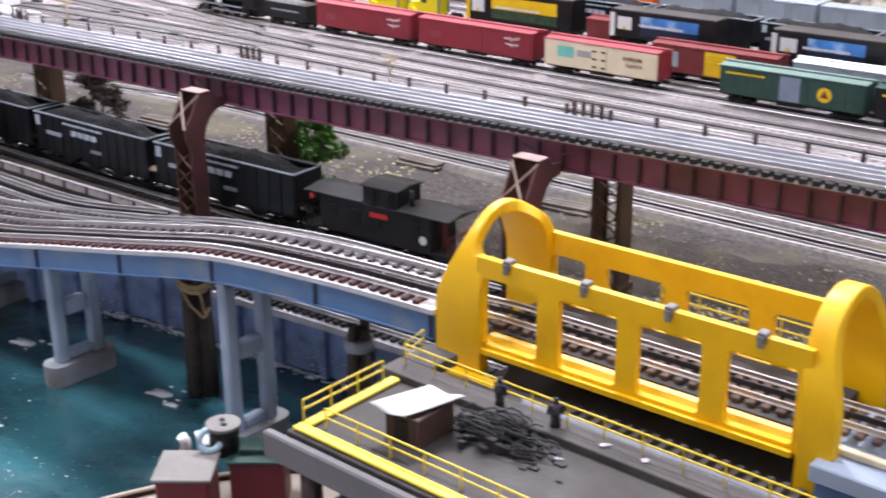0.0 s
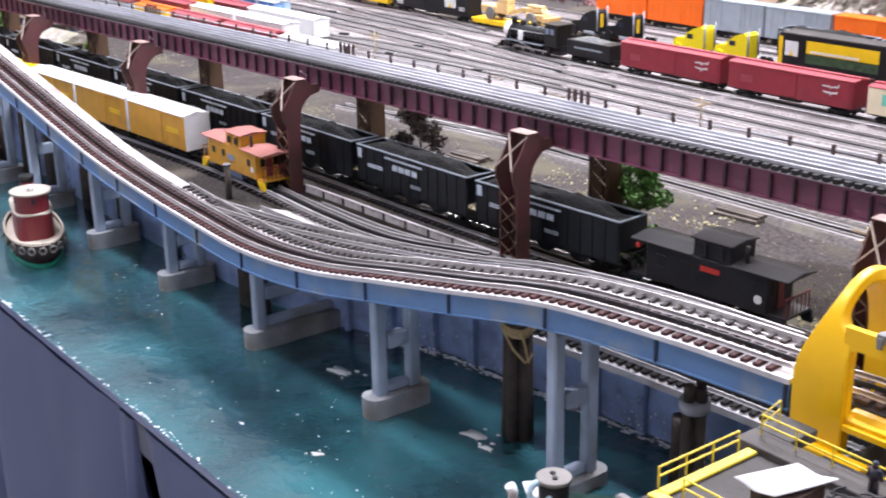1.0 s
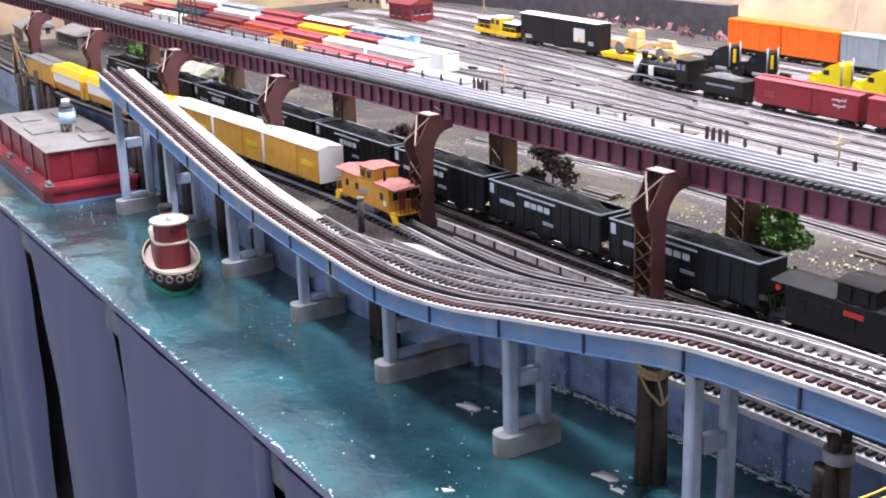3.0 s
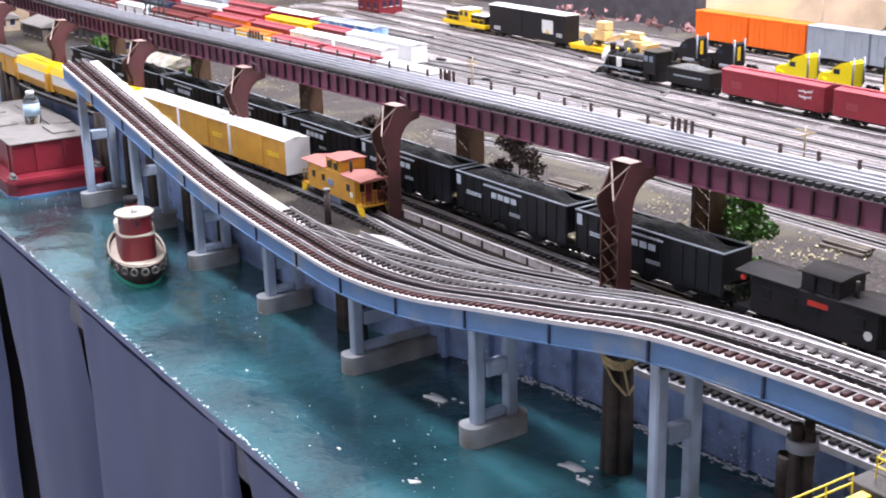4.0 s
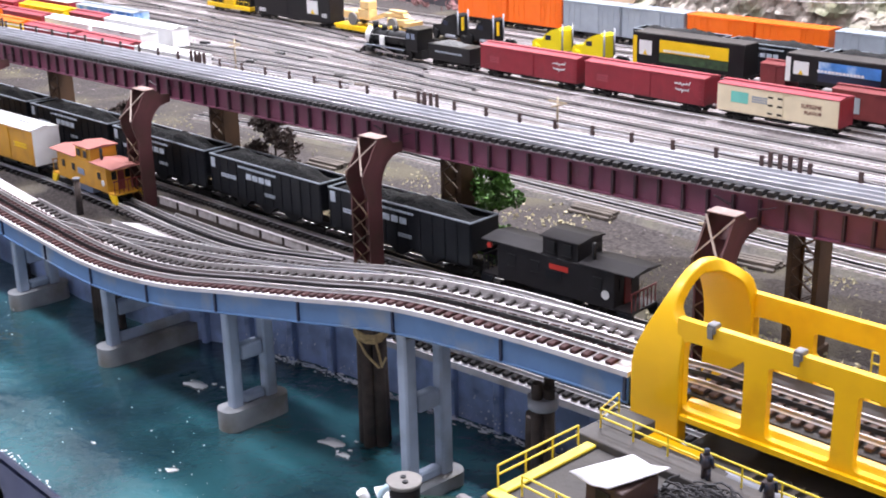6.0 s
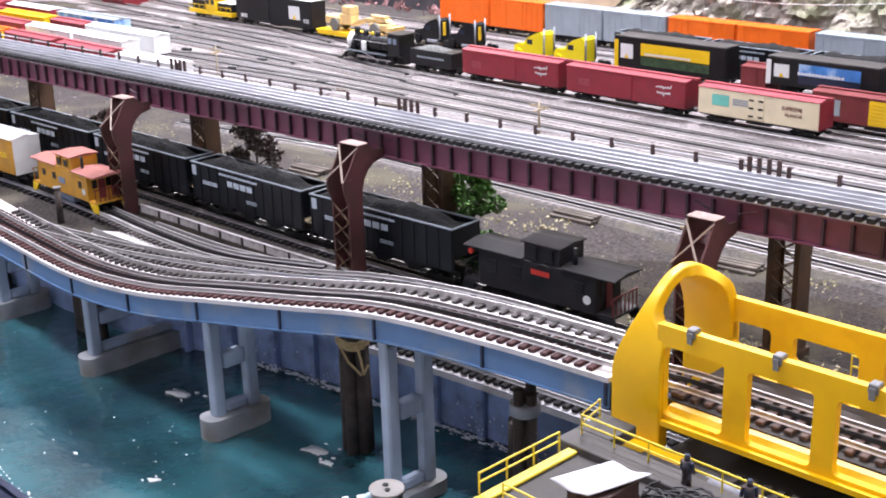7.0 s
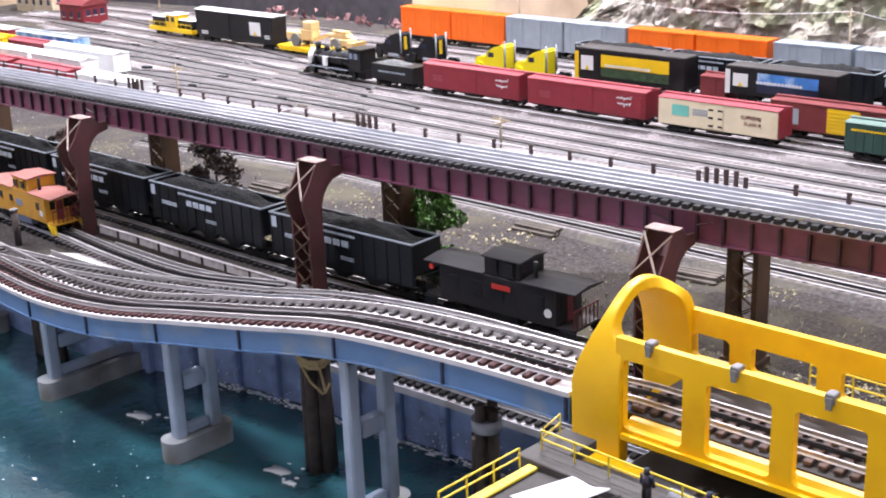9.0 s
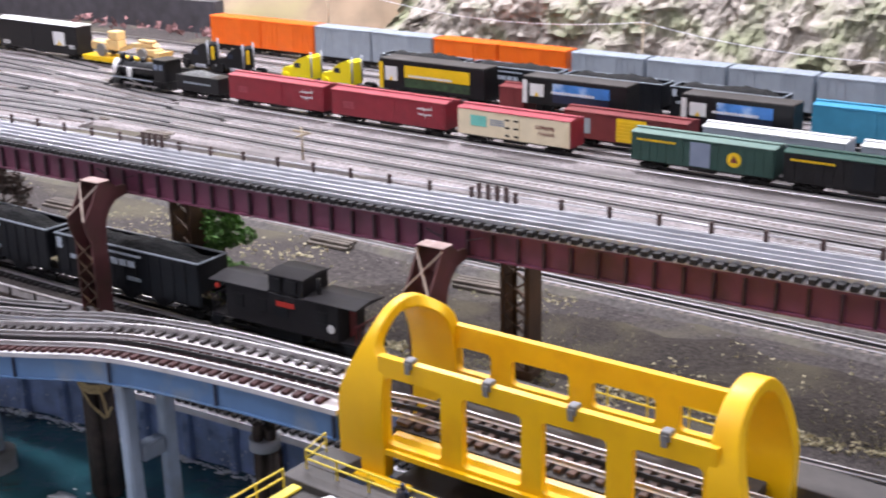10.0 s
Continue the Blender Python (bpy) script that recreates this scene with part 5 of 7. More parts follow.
def rubble_strip():
    rnd, g = random.Random(3), Geo()
    for _ in range(900):
        x, y = rnd.uniform(-0.62, 0.3), rnd.gauss(0.864, 0.003)
        r = rnd.uniform(0.0013, 0.004)
        q = [Vector((rnd.gauss(0, 1), rnd.gauss(0, 1), rnd.gauss(0, 1))).normalized() * r for _ in range(4)]
        g.add([Vector((x, y, 0.2405 + r * 0.3)) + w for w in q], [(0, 1, 2), (0, 2, 3), (0, 3, 1), (1, 3, 2)])
    tagged(part("rubble", g, BALLAST), "strip of pale rubble between walkway and bridge", "rubble", kind="stuff")


rubble_strip()


def figure(x, y, z, mat, rz=0):
    g = Geo()
    g.tube([(-0.003, 0, 0), (-0.003, 0, 0.016)], 0.0032, 8)
    g.tube([(0.003, 0, 0), (0.003, 0, 0.016)], 0.0032, 8)
    g.tube([(0, 0, 0.015), (0, 0, 0.022), (0, 0, 0.03)], 0.006, 8, 0.0055)
    g.tube([(-0.0065, 0, 0.029), (-0.0085, 0.002, 0.016)], 0.0022, 6)
    g.tube([(0.0065, 0, 0.029), (0.0085, 0.002, 0.016)], 0.0022, 6)
    g.tube([(0, 0, 0.031), (0, 0, 0.034), (0, 0, 0.038)], 0.0038, 8, 0.003)
    tagged(part("figurine", g, mat, None, m=pose(x, y, z, rz=rz) @ Matrix.Diagonal((0.82, 0.82, 0.82, 1))), "small painted plastic figurine standing on the dock", "figurine", group="figurines of the layout")


dock()
figure(-0.594, 0.838, 0.2657, SKIN)
figure(-0.527, 0.838, 0.2657, SKIN, 40)


# ---- piles in the water ----
def pile_cluster(x, y, h, rope=False, band=False, n=5, r=0.010):
    c = thing("mooring_dolphin", "bundle of dark weathered timber piles in the water", "mooring post", pose(x, y, 0), group="mooring dolphins")
    for k in range(n):
        a = 2 * math.pi * k / (n - 1)
        q = (0, 0) if k == 0 else (math.cos(a) * r * 1.35, math.sin(a) * r * 1.35)
        part("timber_post", Geo().tube([(q[0] * 1.1, q[1] * 1.1, -0.01), (q[0], q[1], h * (0.96 + 0.04 * (k % 2)))], r, 10, r * 0.85), WOODPILE, c)
    if rope:
        g = Geo()
        for w in range(4):
            g.tube([(math.cos(t / 12 * 2 * math.pi) * (r * 2.35 + 0.001 * (w % 2)), math.sin(t / 12 * 2 * math.pi) * (r * 2.35 + 0.001 * (w % 2)), h - 0.016 + w * 0.0036 + 0.003 * math.sin(t)) for t in range(13)], 0.0019, 6)
        g.tube([(r * 2, -r, h - 0.012), (0.03, -0.012, h - 0.03), (0.045, -0.02, h - 0.044), (0.05, -0.016, h - 0.03)], 0.0019, 6)
        g.tube([(-r, -r * 2, h - 0.014), (0.02, -0.026, h - 0.032), (0.042, -0.022, h - 0.046)], 0.0019, 6)
        part("rope", g, ROPE, c, "tied hemp rope")
    if band:
        part("band", Geo().tube([(0, 0, h - 0.036), (0, 0, h - 0.021)], r * 2.42, 16), BAND, c, "pale grey band")
    return c


pile_cluster(-1.262, 0.985, 0.182, rope=True, n=6, r=0.0098)
pile_cluster(-0.93, 0.98, 0.208, band=True, n=5, r=0.0078)
pile_cluster(-1.02, 1.07, 0.1)
for x, y, h in ((-1.97, 0.93, 0.11), (-1.93, 0.94, 0.12), (-2.52, 0.93, 0.16), (-2.3, 0.935, 0.15), (-2.75, 0.94, 0.14), (-2.95, 0.93, 0.16)):
    pile_cluster(x, y, h, n=3, r=0.009)


def low_shelf():
    line = curve([(-1.34, 1.07, 0.13), (-1.1, 1.098, 0.13), (-0.85, 1.118, 0.13), (-0.6, 1.13, 0.13)])
    g = Geo()
    g.sweep(line, [(-0.034, -0.01), (0.03, -0.01), (0.03, 0.0), (-0.034, 0.0)])
    tagged(part("track_shelf", g, CURB), "white shelf along the sea wall carrying a low track", "shelf", kind="structure")
    track([p + Vector((0, 0, 0.001)) for p in line], "low track along the sea wall", TIEBLACK, tie=0.0145, pieces=True, tie_w=0.0042)


low_shelf()


def glint_and_foam(x, y, r):
    """A thin white patch with small flecks on the water: painted glints and foam."""
    g, rnd = Geo(), random.Random(int(-x * 100))
    for k in range(6):
        cx, cy, q = (0, 0, r) if k == 0 else (rnd.gauss(0, r * 0.9), rnd.gauss(0, r * 0.5), r * rnd.uniform(0.06, 0.2))
        n = 20
        ph = rnd.uniform(0, 6)
        ring = [(cx + math.cos(2 * math.pi * i / n) * q * (0.8 + 0.25 * math.sin(3 * 6.283 * i / n + ph) + rnd.uniform(-0.1, 0.1)), cy + math.sin(2 * math.pi * i / n) * q * 0.5 * (0.8 + 0.3 * math.sin(2 * 6.283 * i / n + ph))) for i in range(n)]
        g.add([(cx, cy, 0.0026), *[(a, b, 0.0016) for a, b in ring], *[(a, b, -0.002) for a, b in ring]], [(0, i + 1, (i + 1) % n + 1) for i in range(n)] + [(i + 1, (i + 1) % n + 1, n + (i + 1) % n + 1, n + i + 1) for i in range(n)], True)
    tagged(part("glint_foam", g, GLINTFOAM, None, m=pose(x, y, 0, rz=30)), "white patch of painted glint and foam on the water", "foam", "foam patches on the water")


# the first three are lamp glints painted as fixed white patches
glint_and_foam(-1.303, 0.937, 0.025)
glint_and_foam(-1.262, 0.925, 0.012)
glint_and_foam(-1.616, 0.905, 0.024)
glint_and_foam(-1.398, 0.728, 0.011)
glint_and_foam(-1.55, 0.69, 0.004)
glint_and_foam(-1.9, 0.7, 0.003)


def red_float():
    f = thing("moored_float", "small bright red float moored beside the pier footing", "float", pose(-1.105, 0.952, 0, rz=30))
    part("body", Geo().box(-0.022, -0.008, -0.006, 0.022, 0.008, 0.016, 0.002), FLOATRED, f)
    part("deck", Geo().box(-0.02, -0.007, 0.0162, 0.015, 0.007, 0.018, 0.0008), TUGDECK, f, "tan top board")
    part("cleat", Geo().box(0.0165, -0.004, 0.0162, 0.0205, 0.004, 0.021, 0.001), WHITE, f)


FLOATRED = material("bright_red_float_paint", (0.42, 0.012, 0.025), 0.4, var=0.1)
red_float()


# ---- more rolling stock in the yard ----
DARKCAB = material("sooty_grey_paint", (0.014, 0.0125, 0.015), 0.5, var=0.25, gloss=0.3)
GREYTOP = material("grey_caboose_roof", (0.045, 0.042, 0.046), 0.65, var=0.25, gloss=0.3)
LAMPRED = material("bright_red_marking", (0.5, 0.03, 0.02), 0.4, var=0.1)


def caboose(m, label, paint=ARMOUR, top=CABROOF, steps=CARYELLOW, box=GREYBLUE):
    c = thing("caboose", label, "caboose", m)
    L, hw, h0, h1 = 0.235, 0.03, 0.022, 0.072
    part("body", Geo().box(-0.095, -hw, h0, 0.095, hw, h1, 0.001), paint, c)
    for a, b in ((-0.12, -0.02), (0.04, 0.125)):
        part("roof", Geo().prism([(-hw - 0.003, h1 + 0.0005), (hw + 0.003, h1 + 0.0005), (hw + 0.003, h1 + 0.002), (0, h1 + 0.006), (-hw - 0.003, h1 + 0.002)], a, b, "x"), top, c, "faded red roof")
    part("cupola", Geo().box(-0.02, -hw + 0.002, h1, 0.038, hw - 0.002, h1 + 0.024, 0.001), paint, c)
    part("cupola_roof", Geo().prism([(-hw - 0.001, h1 + 0.0245), (hw + 0.001, h1 + 0.0245), (hw + 0.001, h1 + 0.026), (0, h1 + 0.029), (-hw - 0.001, h1 + 0.026)], -0.023, 0.041, "x"), top, c, "faded red cupola roof")
    for x, z in ((-0.07, 0.052), (-0.03, 0.052), (0.07, 0.052), (-0.004, h1 + 0.013), (0.022, h1 + 0.013)):
        w = part("window", Geo().box(x - 0.006, -hw - 0.001, z - 0.007, x + 0.006, -hw - 0.0003, z + 0.007), BLACK, c)
        part("window_frame", Geo().box(x - 0.0075, -hw - 0.0016, z + 0.007, x + 0.0075, -hw - 0.0002, z + 0.0088).box(x - 0.0075, -hw - 0.0016, z - 0.0088, x + 0.0075, -hw - 0.0002, z - 0.007), paint, w)
    for y in (-0.014, 0.014):
        part("window", Geo().box(0.0952, y - 0.005, 0.046, 0.0962, y + 0.005, 0.062), BLACK, c)
    part("door", Geo().box(0.0952, -0.007, h0, 0.0966, 0.007, 0.062), BROWNRED, c)
    for s in (-1, 1):
        g = Geo().box(min(s * 0.0955, s * 0.122), -hw, h0, max(s * 0.0955, s * 0.122), hw, h0 + 0.003)
        part("platform", g, paint, c)
        bar = part("end_railing", Geo().box(s * 0.12 - 0.0008, -hw, h0 + 0.026, s * 0.12 + 0.0008, hw, h0 + 0.028), BROWNRED if s > 0 else paint, c)
        for y in np.linspace(-hw + 0.002, hw - 0.002, 7):
            part("baluster", Geo().box(s * 0.12 - 0.0006, float(y) - 0.0006, h0 + 0.003, s * 0.12 + 0.0006, float(y) + 0.0006, h0 + 0.026), BROWNRED if s > 0 else paint, bar)
        for y in (-hw, hw):
            part("step", Geo().prism([(s * 0.1, h0), (s * 0.122, h0), (s * 0.126, 0.006), (s * 0.112, 0.006)], y - 0.001, y + 0.004, "y"), steps, c, "yellow step")
        bogie(c, s * 0.07)
    part("chimney", Geo().tube([(0.052, -0.012, h1), (0.052, -0.012, h1 + 0.026)], 0.003, 8), BLACK, c)
    part("toolbox", Geo().box(-0.04, -0.026, 0.008, 0.03, 0.026, h0), box, c, "blue-grey tool box")
    part("emblem", Geo().box(-0.012, -hw - 0.0012, 0.042, 0.012, -hw - 0.0004, 0.054), box, c)
    part("emblem", Geo().tube([(0.082, -hw - 0.001, 0.04), (0.082, -hw - 0.0003, 0.04)], 0.006, 14), WHITE, c)
    return c


def tank_hopper(m):
    c = thing("covered_hopper", "yellow covered hopper with a white side panel", "covered hopper", m, "yellow hoppers of the harbour train")
    L = 0.26
    part("body", Geo().prism([(-0.02, 0.02), (0.02, 0.02), (0.032, 0.045), (0.032, 0.075), (0.024, 0.09), (-0.024, 0.09), (-0.032, 0.075), (-0.032, 0.045)], -L / 2, L / 2, "x"), WHITE, c)
    part("upper_body", Geo().prism([(-0.0335, 0.072), (0.0335, 0.072), (0.025, 0.0925), (-0.025, 0.0925)], -L / 2 - 0.001, L / 2 + 0.001, "x"), CARYELLOW, c)
    part("lower_body", Geo().prism([(-0.022, 0.018), (0.022, 0.018), (0.0335, 0.043), (-0.0335, 0.043)], -L / 2 - 0.001, L / 2 + 0.001, "x"), ARMOUR, c)
    part("end_frame", Geo().box(-L / 2 - 0.006, -0.033, 0.02, -L / 2 + 0.01, 0.033, 0.07), ARMOUR, c)
    part("end_frame", Geo().box(L / 2 - 0.01, -0.033, 0.02, L / 2 + 0.006, 0.033, 0.07), ARMOUR, c)
    part("hatch", Geo().box(-L / 2 + 0.02, -0.008, 0.093, L / 2 - 0.02, 0.008, 0.096), CARYELLOW, c)
    for s in (-1, 1):
        bogie(c, s * (L / 2 - 0.04))
    return c


def harbour_train():
    L = CABOOSE_LINE
    caboose(on_line(L, at_x(L, -2.165)), "orange-yellow wooden caboose with faded red roof and cupola")
    tail = caboose(on_line(MAIN_LINE, at_x(MAIN_LINE, -1.125)) @ Matrix.Diagonal((1.1, 1.03, 1.1, 1)), "dark grey caboose with red markings at the train's end", DARKCAB, GREYTOP, HOPPER, HOPPER)
    part("emblem", Geo().box(-0.006, -0.0316, 0.056, 0.024, -0.0312, 0.063), LAMPRED, tail)
    part("marker_lamp", Geo().tube([(-0.108, -0.032, 0.066), (-0.108, -0.028, 0.066)], 0.004, 10), LAMPRED, tail, "red marker lamp")
    for x in (-2.475, -2.725, -2.975):
        c = boxcar(on_line(L, at_x(L, x)), 0.238, 0.072, body=ARMOUR, roof=SILVER, ends=SILVER, label="orange-yellow boxcar with silver roof and ends", group="orange boxcars of the harbour train", roof_ribs=True, door_w=0.055)
        lettering(c, 0.07, 0.06, 0.05, 0.012, -0.0312, CARYELLOW, 2)
    for x in (-3.25, -3.53, -3.81):
        tank_hopper(on_line(L, at_x(L, x)))
    boxcar(on_line(L, at_x(L, -4.1)), 0.26, 0.06, body=ARMOUR, roof=WALKGREY, label="dull orange boxcar with grey roof", group="orange boxcars of the harbour train")


harbour_train()


def row_pose(i, x, dz=0.003):
    return on_line(YARD_LINES[i], at_x(YARD_LINES[i], x), dz)


def wheel_row(parent, xs, r, y=0.024, w=0.009, z=0.0, mat=TYRE):
    for x in xs:
        for s in (-1, 1):
            a, b = sorted((s * y, s * (y - w)))
            part("wheel", Geo().tube([(x, a, z + r), (x, b, z + r)], r, 14), mat, parent)


def flatcar(i, x, L, mat, label):
    c = thing("flatcar", label, "flatcar", row_pose(i, x), "flatcars of the machinery train")
    part("deck", Geo().box(-L / 2, -0.032, 0.02, L / 2, 0.032, 0.027, 0.001), mat, c)
    part("side_sill", Geo().box(-L / 2 + 0.01, -0.0325, 0.012, L / 2 - 0.01, -0.0295, 0.0198), mat, c)
    for s in (-1, 1):
        bogie(c, s * (L / 2 - 0.045))
    return c


def tractor_unit(m, mat, label):
    """A long-nosed lorry cab on its chassis, nose towards -x."""
    t = thing("lorry_cab", label, "lorry", m, "lorry cabs on the flatcars")
    part("cab", Geo().prism([(-0.02, 0.014), (0.05, 0.014), (0.05, 0.075), (0.04, 0.082), (0.012, 0.073), (-0.01, 0.06), (-0.02, 0.045)], -0.024, 0.024, "y"), mat, t)
    part("bonnet", Geo().prism([(-0.062, 0.016), (-0.0205, 0.016), (-0.0205, 0.046), (-0.055, 0.041), (-0.062, 0.034)], -0.02, 0.02, "y"), mat, t)
    part("windscreen", Geo().prism([(-0.0195, 0.047), (-0.0105, 0.0605), (-0.0115, 0.0615), (-0.0205, 0.048)], -0.02, 0.02, "y"), NAVY, t, "dark windscreen")
    for s in (-1, 1):
        part("side_window", Geo().box(-0.008, min(s * 0.024, s * 0.0248), 0.045, 0.012, max(s * 0.024, s * 0.0248), 0.058), NAVY, t)
        part("exhaust", Geo().tube([(0.053, s * 0.021, 0.02), (0.053, s * 0.021, 0.092)], 0.0025, 8), BAND, t)
        part("fuel_tank", Geo().tube([(0.0, s * 0.02, 0.013), (0.045, s * 0.02, 0.013)], 0.0075, 10), BAND, t, "bright metal tank")
        part("mudguard", Geo().prism([(-0.06, 0.014), (-0.03, 0.014), (-0.033, 0.026), (-0.045, 0.03), (-0.057, 0.026)], min(s * 0.02, s * 0.0255), max(s * 0.02, s * 0.0255), "y"), mat, t)
    part("grille", Geo().box(-0.0635, -0.014, 0.018, -0.0622, 0.014, 0.034), BAND, t)
    part("chassis", Geo().box(-0.055, -0.008, 0.008, 0.1, 0.008, 0.014), BLACK, t)
    wheel_row(t, (-0.045, 0.075, 0.095), 0.0105, mat=BLACK)
    return t


def container(i, x, L, H, panel, label, z=0.05):
    c = thing("container_trailer", label, "trailer", row_pose(i, x), "box trailers on the flatcars")
    hw = 0.031
    part("box", Geo().box(-L / 2, -hw, z, L / 2, hw, z + H, 0.0012), BLACK, c)
    part("roof", Geo().box(-L / 2, -hw, z + H + 0.0004, L / 2, hw, z + H + 0.003, 0.0008), ASPHALT, c)
    part("mark", Geo().box(-L / 2 + 0.02, -hw - 0.0012, z + H * 0.3, -L / 2 + 0.06, -hw - 0.0006, z + H * 0.78), WHITE, c, "white badge")
    part("mark_pointer", Geo().prism([(-L / 2 + 0.034, z + H * 0.31), (-L / 2 + 0.046, z + H * 0.31), (-L / 2 + 0.04, z + H * 0.48)], -hw - 0.0018, -hw - 0.0013, "y"), CARYELLOW, c)
    part("picture_band", Geo().box(-L / 2 + 0.085, -hw - 0.0012, z + H * 0.45, L / 2 - 0.045, -hw - 0.0006, z + H * 0.86), panel, c)
    part("lower_band", Geo().box(-L / 2 + 0.085, -hw - 0.0012, z + H * 0.14, L / 2 - 0.045, -hw - 0.0006, z + H * 0.42), LEAFDARK if panel is CARYELLOW else NAVY, c)
    lettering(c, 0.0, z + H * 0.52, L * 0.42, 0.008, -hw - 0.0015, WHITE, 1)
    part("corner_post", Geo().box(-L / 2 - 0.001, -hw - 0.0008, z, -L / 2 + 0.012, -hw - 0.0002, z + H * 0.9), CARYELLOW if panel is CARYELLOW else WHITE, c)
    part("support", Geo().box(-L / 2 + 0.03, -0.02, 0.027, -L / 2 + 0.05, 0.02, z), BLACK, c)
    part("support", Geo().box(L / 2 - 0.06, -0.02, 0.027, L / 2 - 0.03, 0.02, z), BLACK, c)
    part("deck", Geo().box(-L / 2 - 0.01, -0.03, 0.02, L / 2 + 0.01, 0.03, 0.0268), BLACK, c)
    for s in (-1, 1):
        bogie(c, s * (L / 2 - 0.04))
    return c


def machinery_train():
    e = thing("switcher_locomotive", "small black and yellow locomotive with white cab roof", "locomotive", row_pose(7, -3.96))
    part("frame", Geo().box(-0.14, -0.032, 0.018, 0.14, 0.032, 0.032, 0.001), CARYELLOW, e, "yellow frame")
    part("hood", Geo().box(-0.13, -0.02, 0.0325, -0.03, 0.02, 0.066, 0.002), BLACK, e)
    part("hood", Geo().box(0.035, -0.02, 0.0325, 0.13, 0.02, 0.062, 0.002), BLACK, e)
    part("cab", Geo().box(-0.03, -0.029, 0.0325, 0.034, 0.029, 0.078, 0.001), CARYELLOW, e)
    part("cab_roof", Geo().box(-0.036, -0.032, 0.0785, 0.04, 0.032, 0.082, 0.001).box(-0.135, -0.021, 0.0665, -0.04, 0.021, 0.069, 0.001).box(0.044, -0.021, 0.0625, 0.135, 0.021, 0.065, 0.001), WHITE, e, "white roof")
    for x in (-0.015, 0.018):
        part("window", Geo().box(x - 0.01, -0.0298, 0.055, x + 0.01, -0.0292, 0.072), NAVY, e)
    r = Geo().tube([(-0.135, -0.031, 0.05), (0.135, -0.031, 0.05)], 0.0009, 6)
    for x in np.linspace(-0.135, 0.135, 9):
        r.tube([(float(x), -0.031, 0.032), (float(x), -0.031, 0.05)], 0.0008, 5)
    part("handrail", r, CARYELLOW, e)
    for s in (-1, 1):
        bogie(e, s * 0.085)
    c = boxcar(row_pose(7, -3.57), 0.44, 0.09, body=BLACK, roof=WHITE, label="black boxcar with white roof and a white badge", group="freight cars of the yard", peak=0.004, door_w=0.06, door_at=-0.05)
    part("mark", Geo().box(0.095, -0.0322, 0.045, 0.155, -0.0312, 0.09), WHITE, c, "white badge")
    part("mark_pointer", Geo().prism([(0.115, 0.046), (0.137, 0.046), (0.126, 0.062)], -0.0328, -0.0323, "y"), CARYELLOW, c)
    lettering(c, -0.17, 0.035, 0.04, 0.014, -0.0312, WHITE, 2)
    lettering(c, 0.19, 0.045, 0.03, 0.014, -0.0312, WHITE, 2)
    flatcar(7, -3.13, 0.4, CARYELLOW, "yellow flatcar carrying a wheel loader")
    m = thing("wheel_loader", "tan articulated grader with grey tyres on a flatcar", "machine", row_pose(7, -3.13, 0.0305))
    part("rear_body", Geo().box(-0.16, -0.022, 0.02, -0.08, 0.022, 0.046, 0.003).box(-0.09, -0.018, 0.022, -0.03, 0.018, 0.055, 0.002), TAN, m)
    part("cab", Geo().box(-0.075, -0.018, 0.056, -0.03, 0.018, 0.082, 0.002), TAN, m)
    part("boom", Geo().prism([(-0.03, 0.03), (0.03, 0.05), (0.13, 0.056), (0.14, 0.046), (0.03, 0.038), (-0.03, 0.02)], -0.012, 0.012, "y").box(0.06, -0.01, 0.056, 0.13, 0.01, 0.064, 0.002), TAN, m)
    part("front_body", Geo().box(0.06, -0.02, 0.018, 0.15, 0.02, 0.04, 0.003), TAN, m)
    part("bucket", Geo().prism([(0.15, 0.01), (0.175, 0.008), (0.182, 0.034), (0.15, 0.032)], -0.028, 0.028, "y"), TAN, m)
    wheel_row(m, (-0.105, 0.095), 0.021, 0.029, 0.012)
    flatcar(7, -2.69, 0.34, BLACK, "black flatcar carrying two black lorry cabs")
    for x in (-2.79, -2.64):
        t = tractor_unit(row_pose(7, x, 0.0305), BLACK, "black long-nosed lorry cab chained on a flatcar")
        part("headlight", Geo().box(-0.0645, -0.018, 0.022, -0.0625, -0.012, 0.028), TUGRED, t)
        part("stripe", Geo().box(0.0505, -0.006, 0.03, 0.0512, 0.006, 0.07), CARYELLOW, t)
    flatcar(7, -2.27, 0.36, BLACK, "black flatcar carrying two yellow lorry cabs")
    for x in (-2.37, -2.22):
        tractor_unit(row_pose(7, x, 0.0305), material("bright_yellow_cab", (0.80, 0.66, 0.01), 0.4, var=0.06), "bright yellow long-nosed lorry cab on a flatcar")
    container(7, -1.89, 0.34, 0.078, CARYELLOW, "black box trailer with a yellow picture panel", 0.05)
    container(7, -1.462, 0.285, 0.064, SKYBLUE, "black box trailer with a blue picture panel", 0.06)
    container(7, -1.05, 0.26, 0.064, SKYBLUE, "black box trailer with a blue picture panel", 0.06)
    boxcar(row_pose(7, -1.64), 0.07, 0.07, body=BROWNRED, roof=BROWNRED, label="short brown caboose end between trailers", group="freight cars of the yard", door_w=0.02)


machinery_train()


def ribbed_boxcar(i, x, L, H, body, label, floor=0.024):
    return boxcar(row_pose(i, x), L, H, body=body, roof=body, label=label, group="outfit cars of the back track", ribs=int(L / 0.022), peak=0.003, board=False, roof_ribs=True, door_w=0.06, floor=floor)


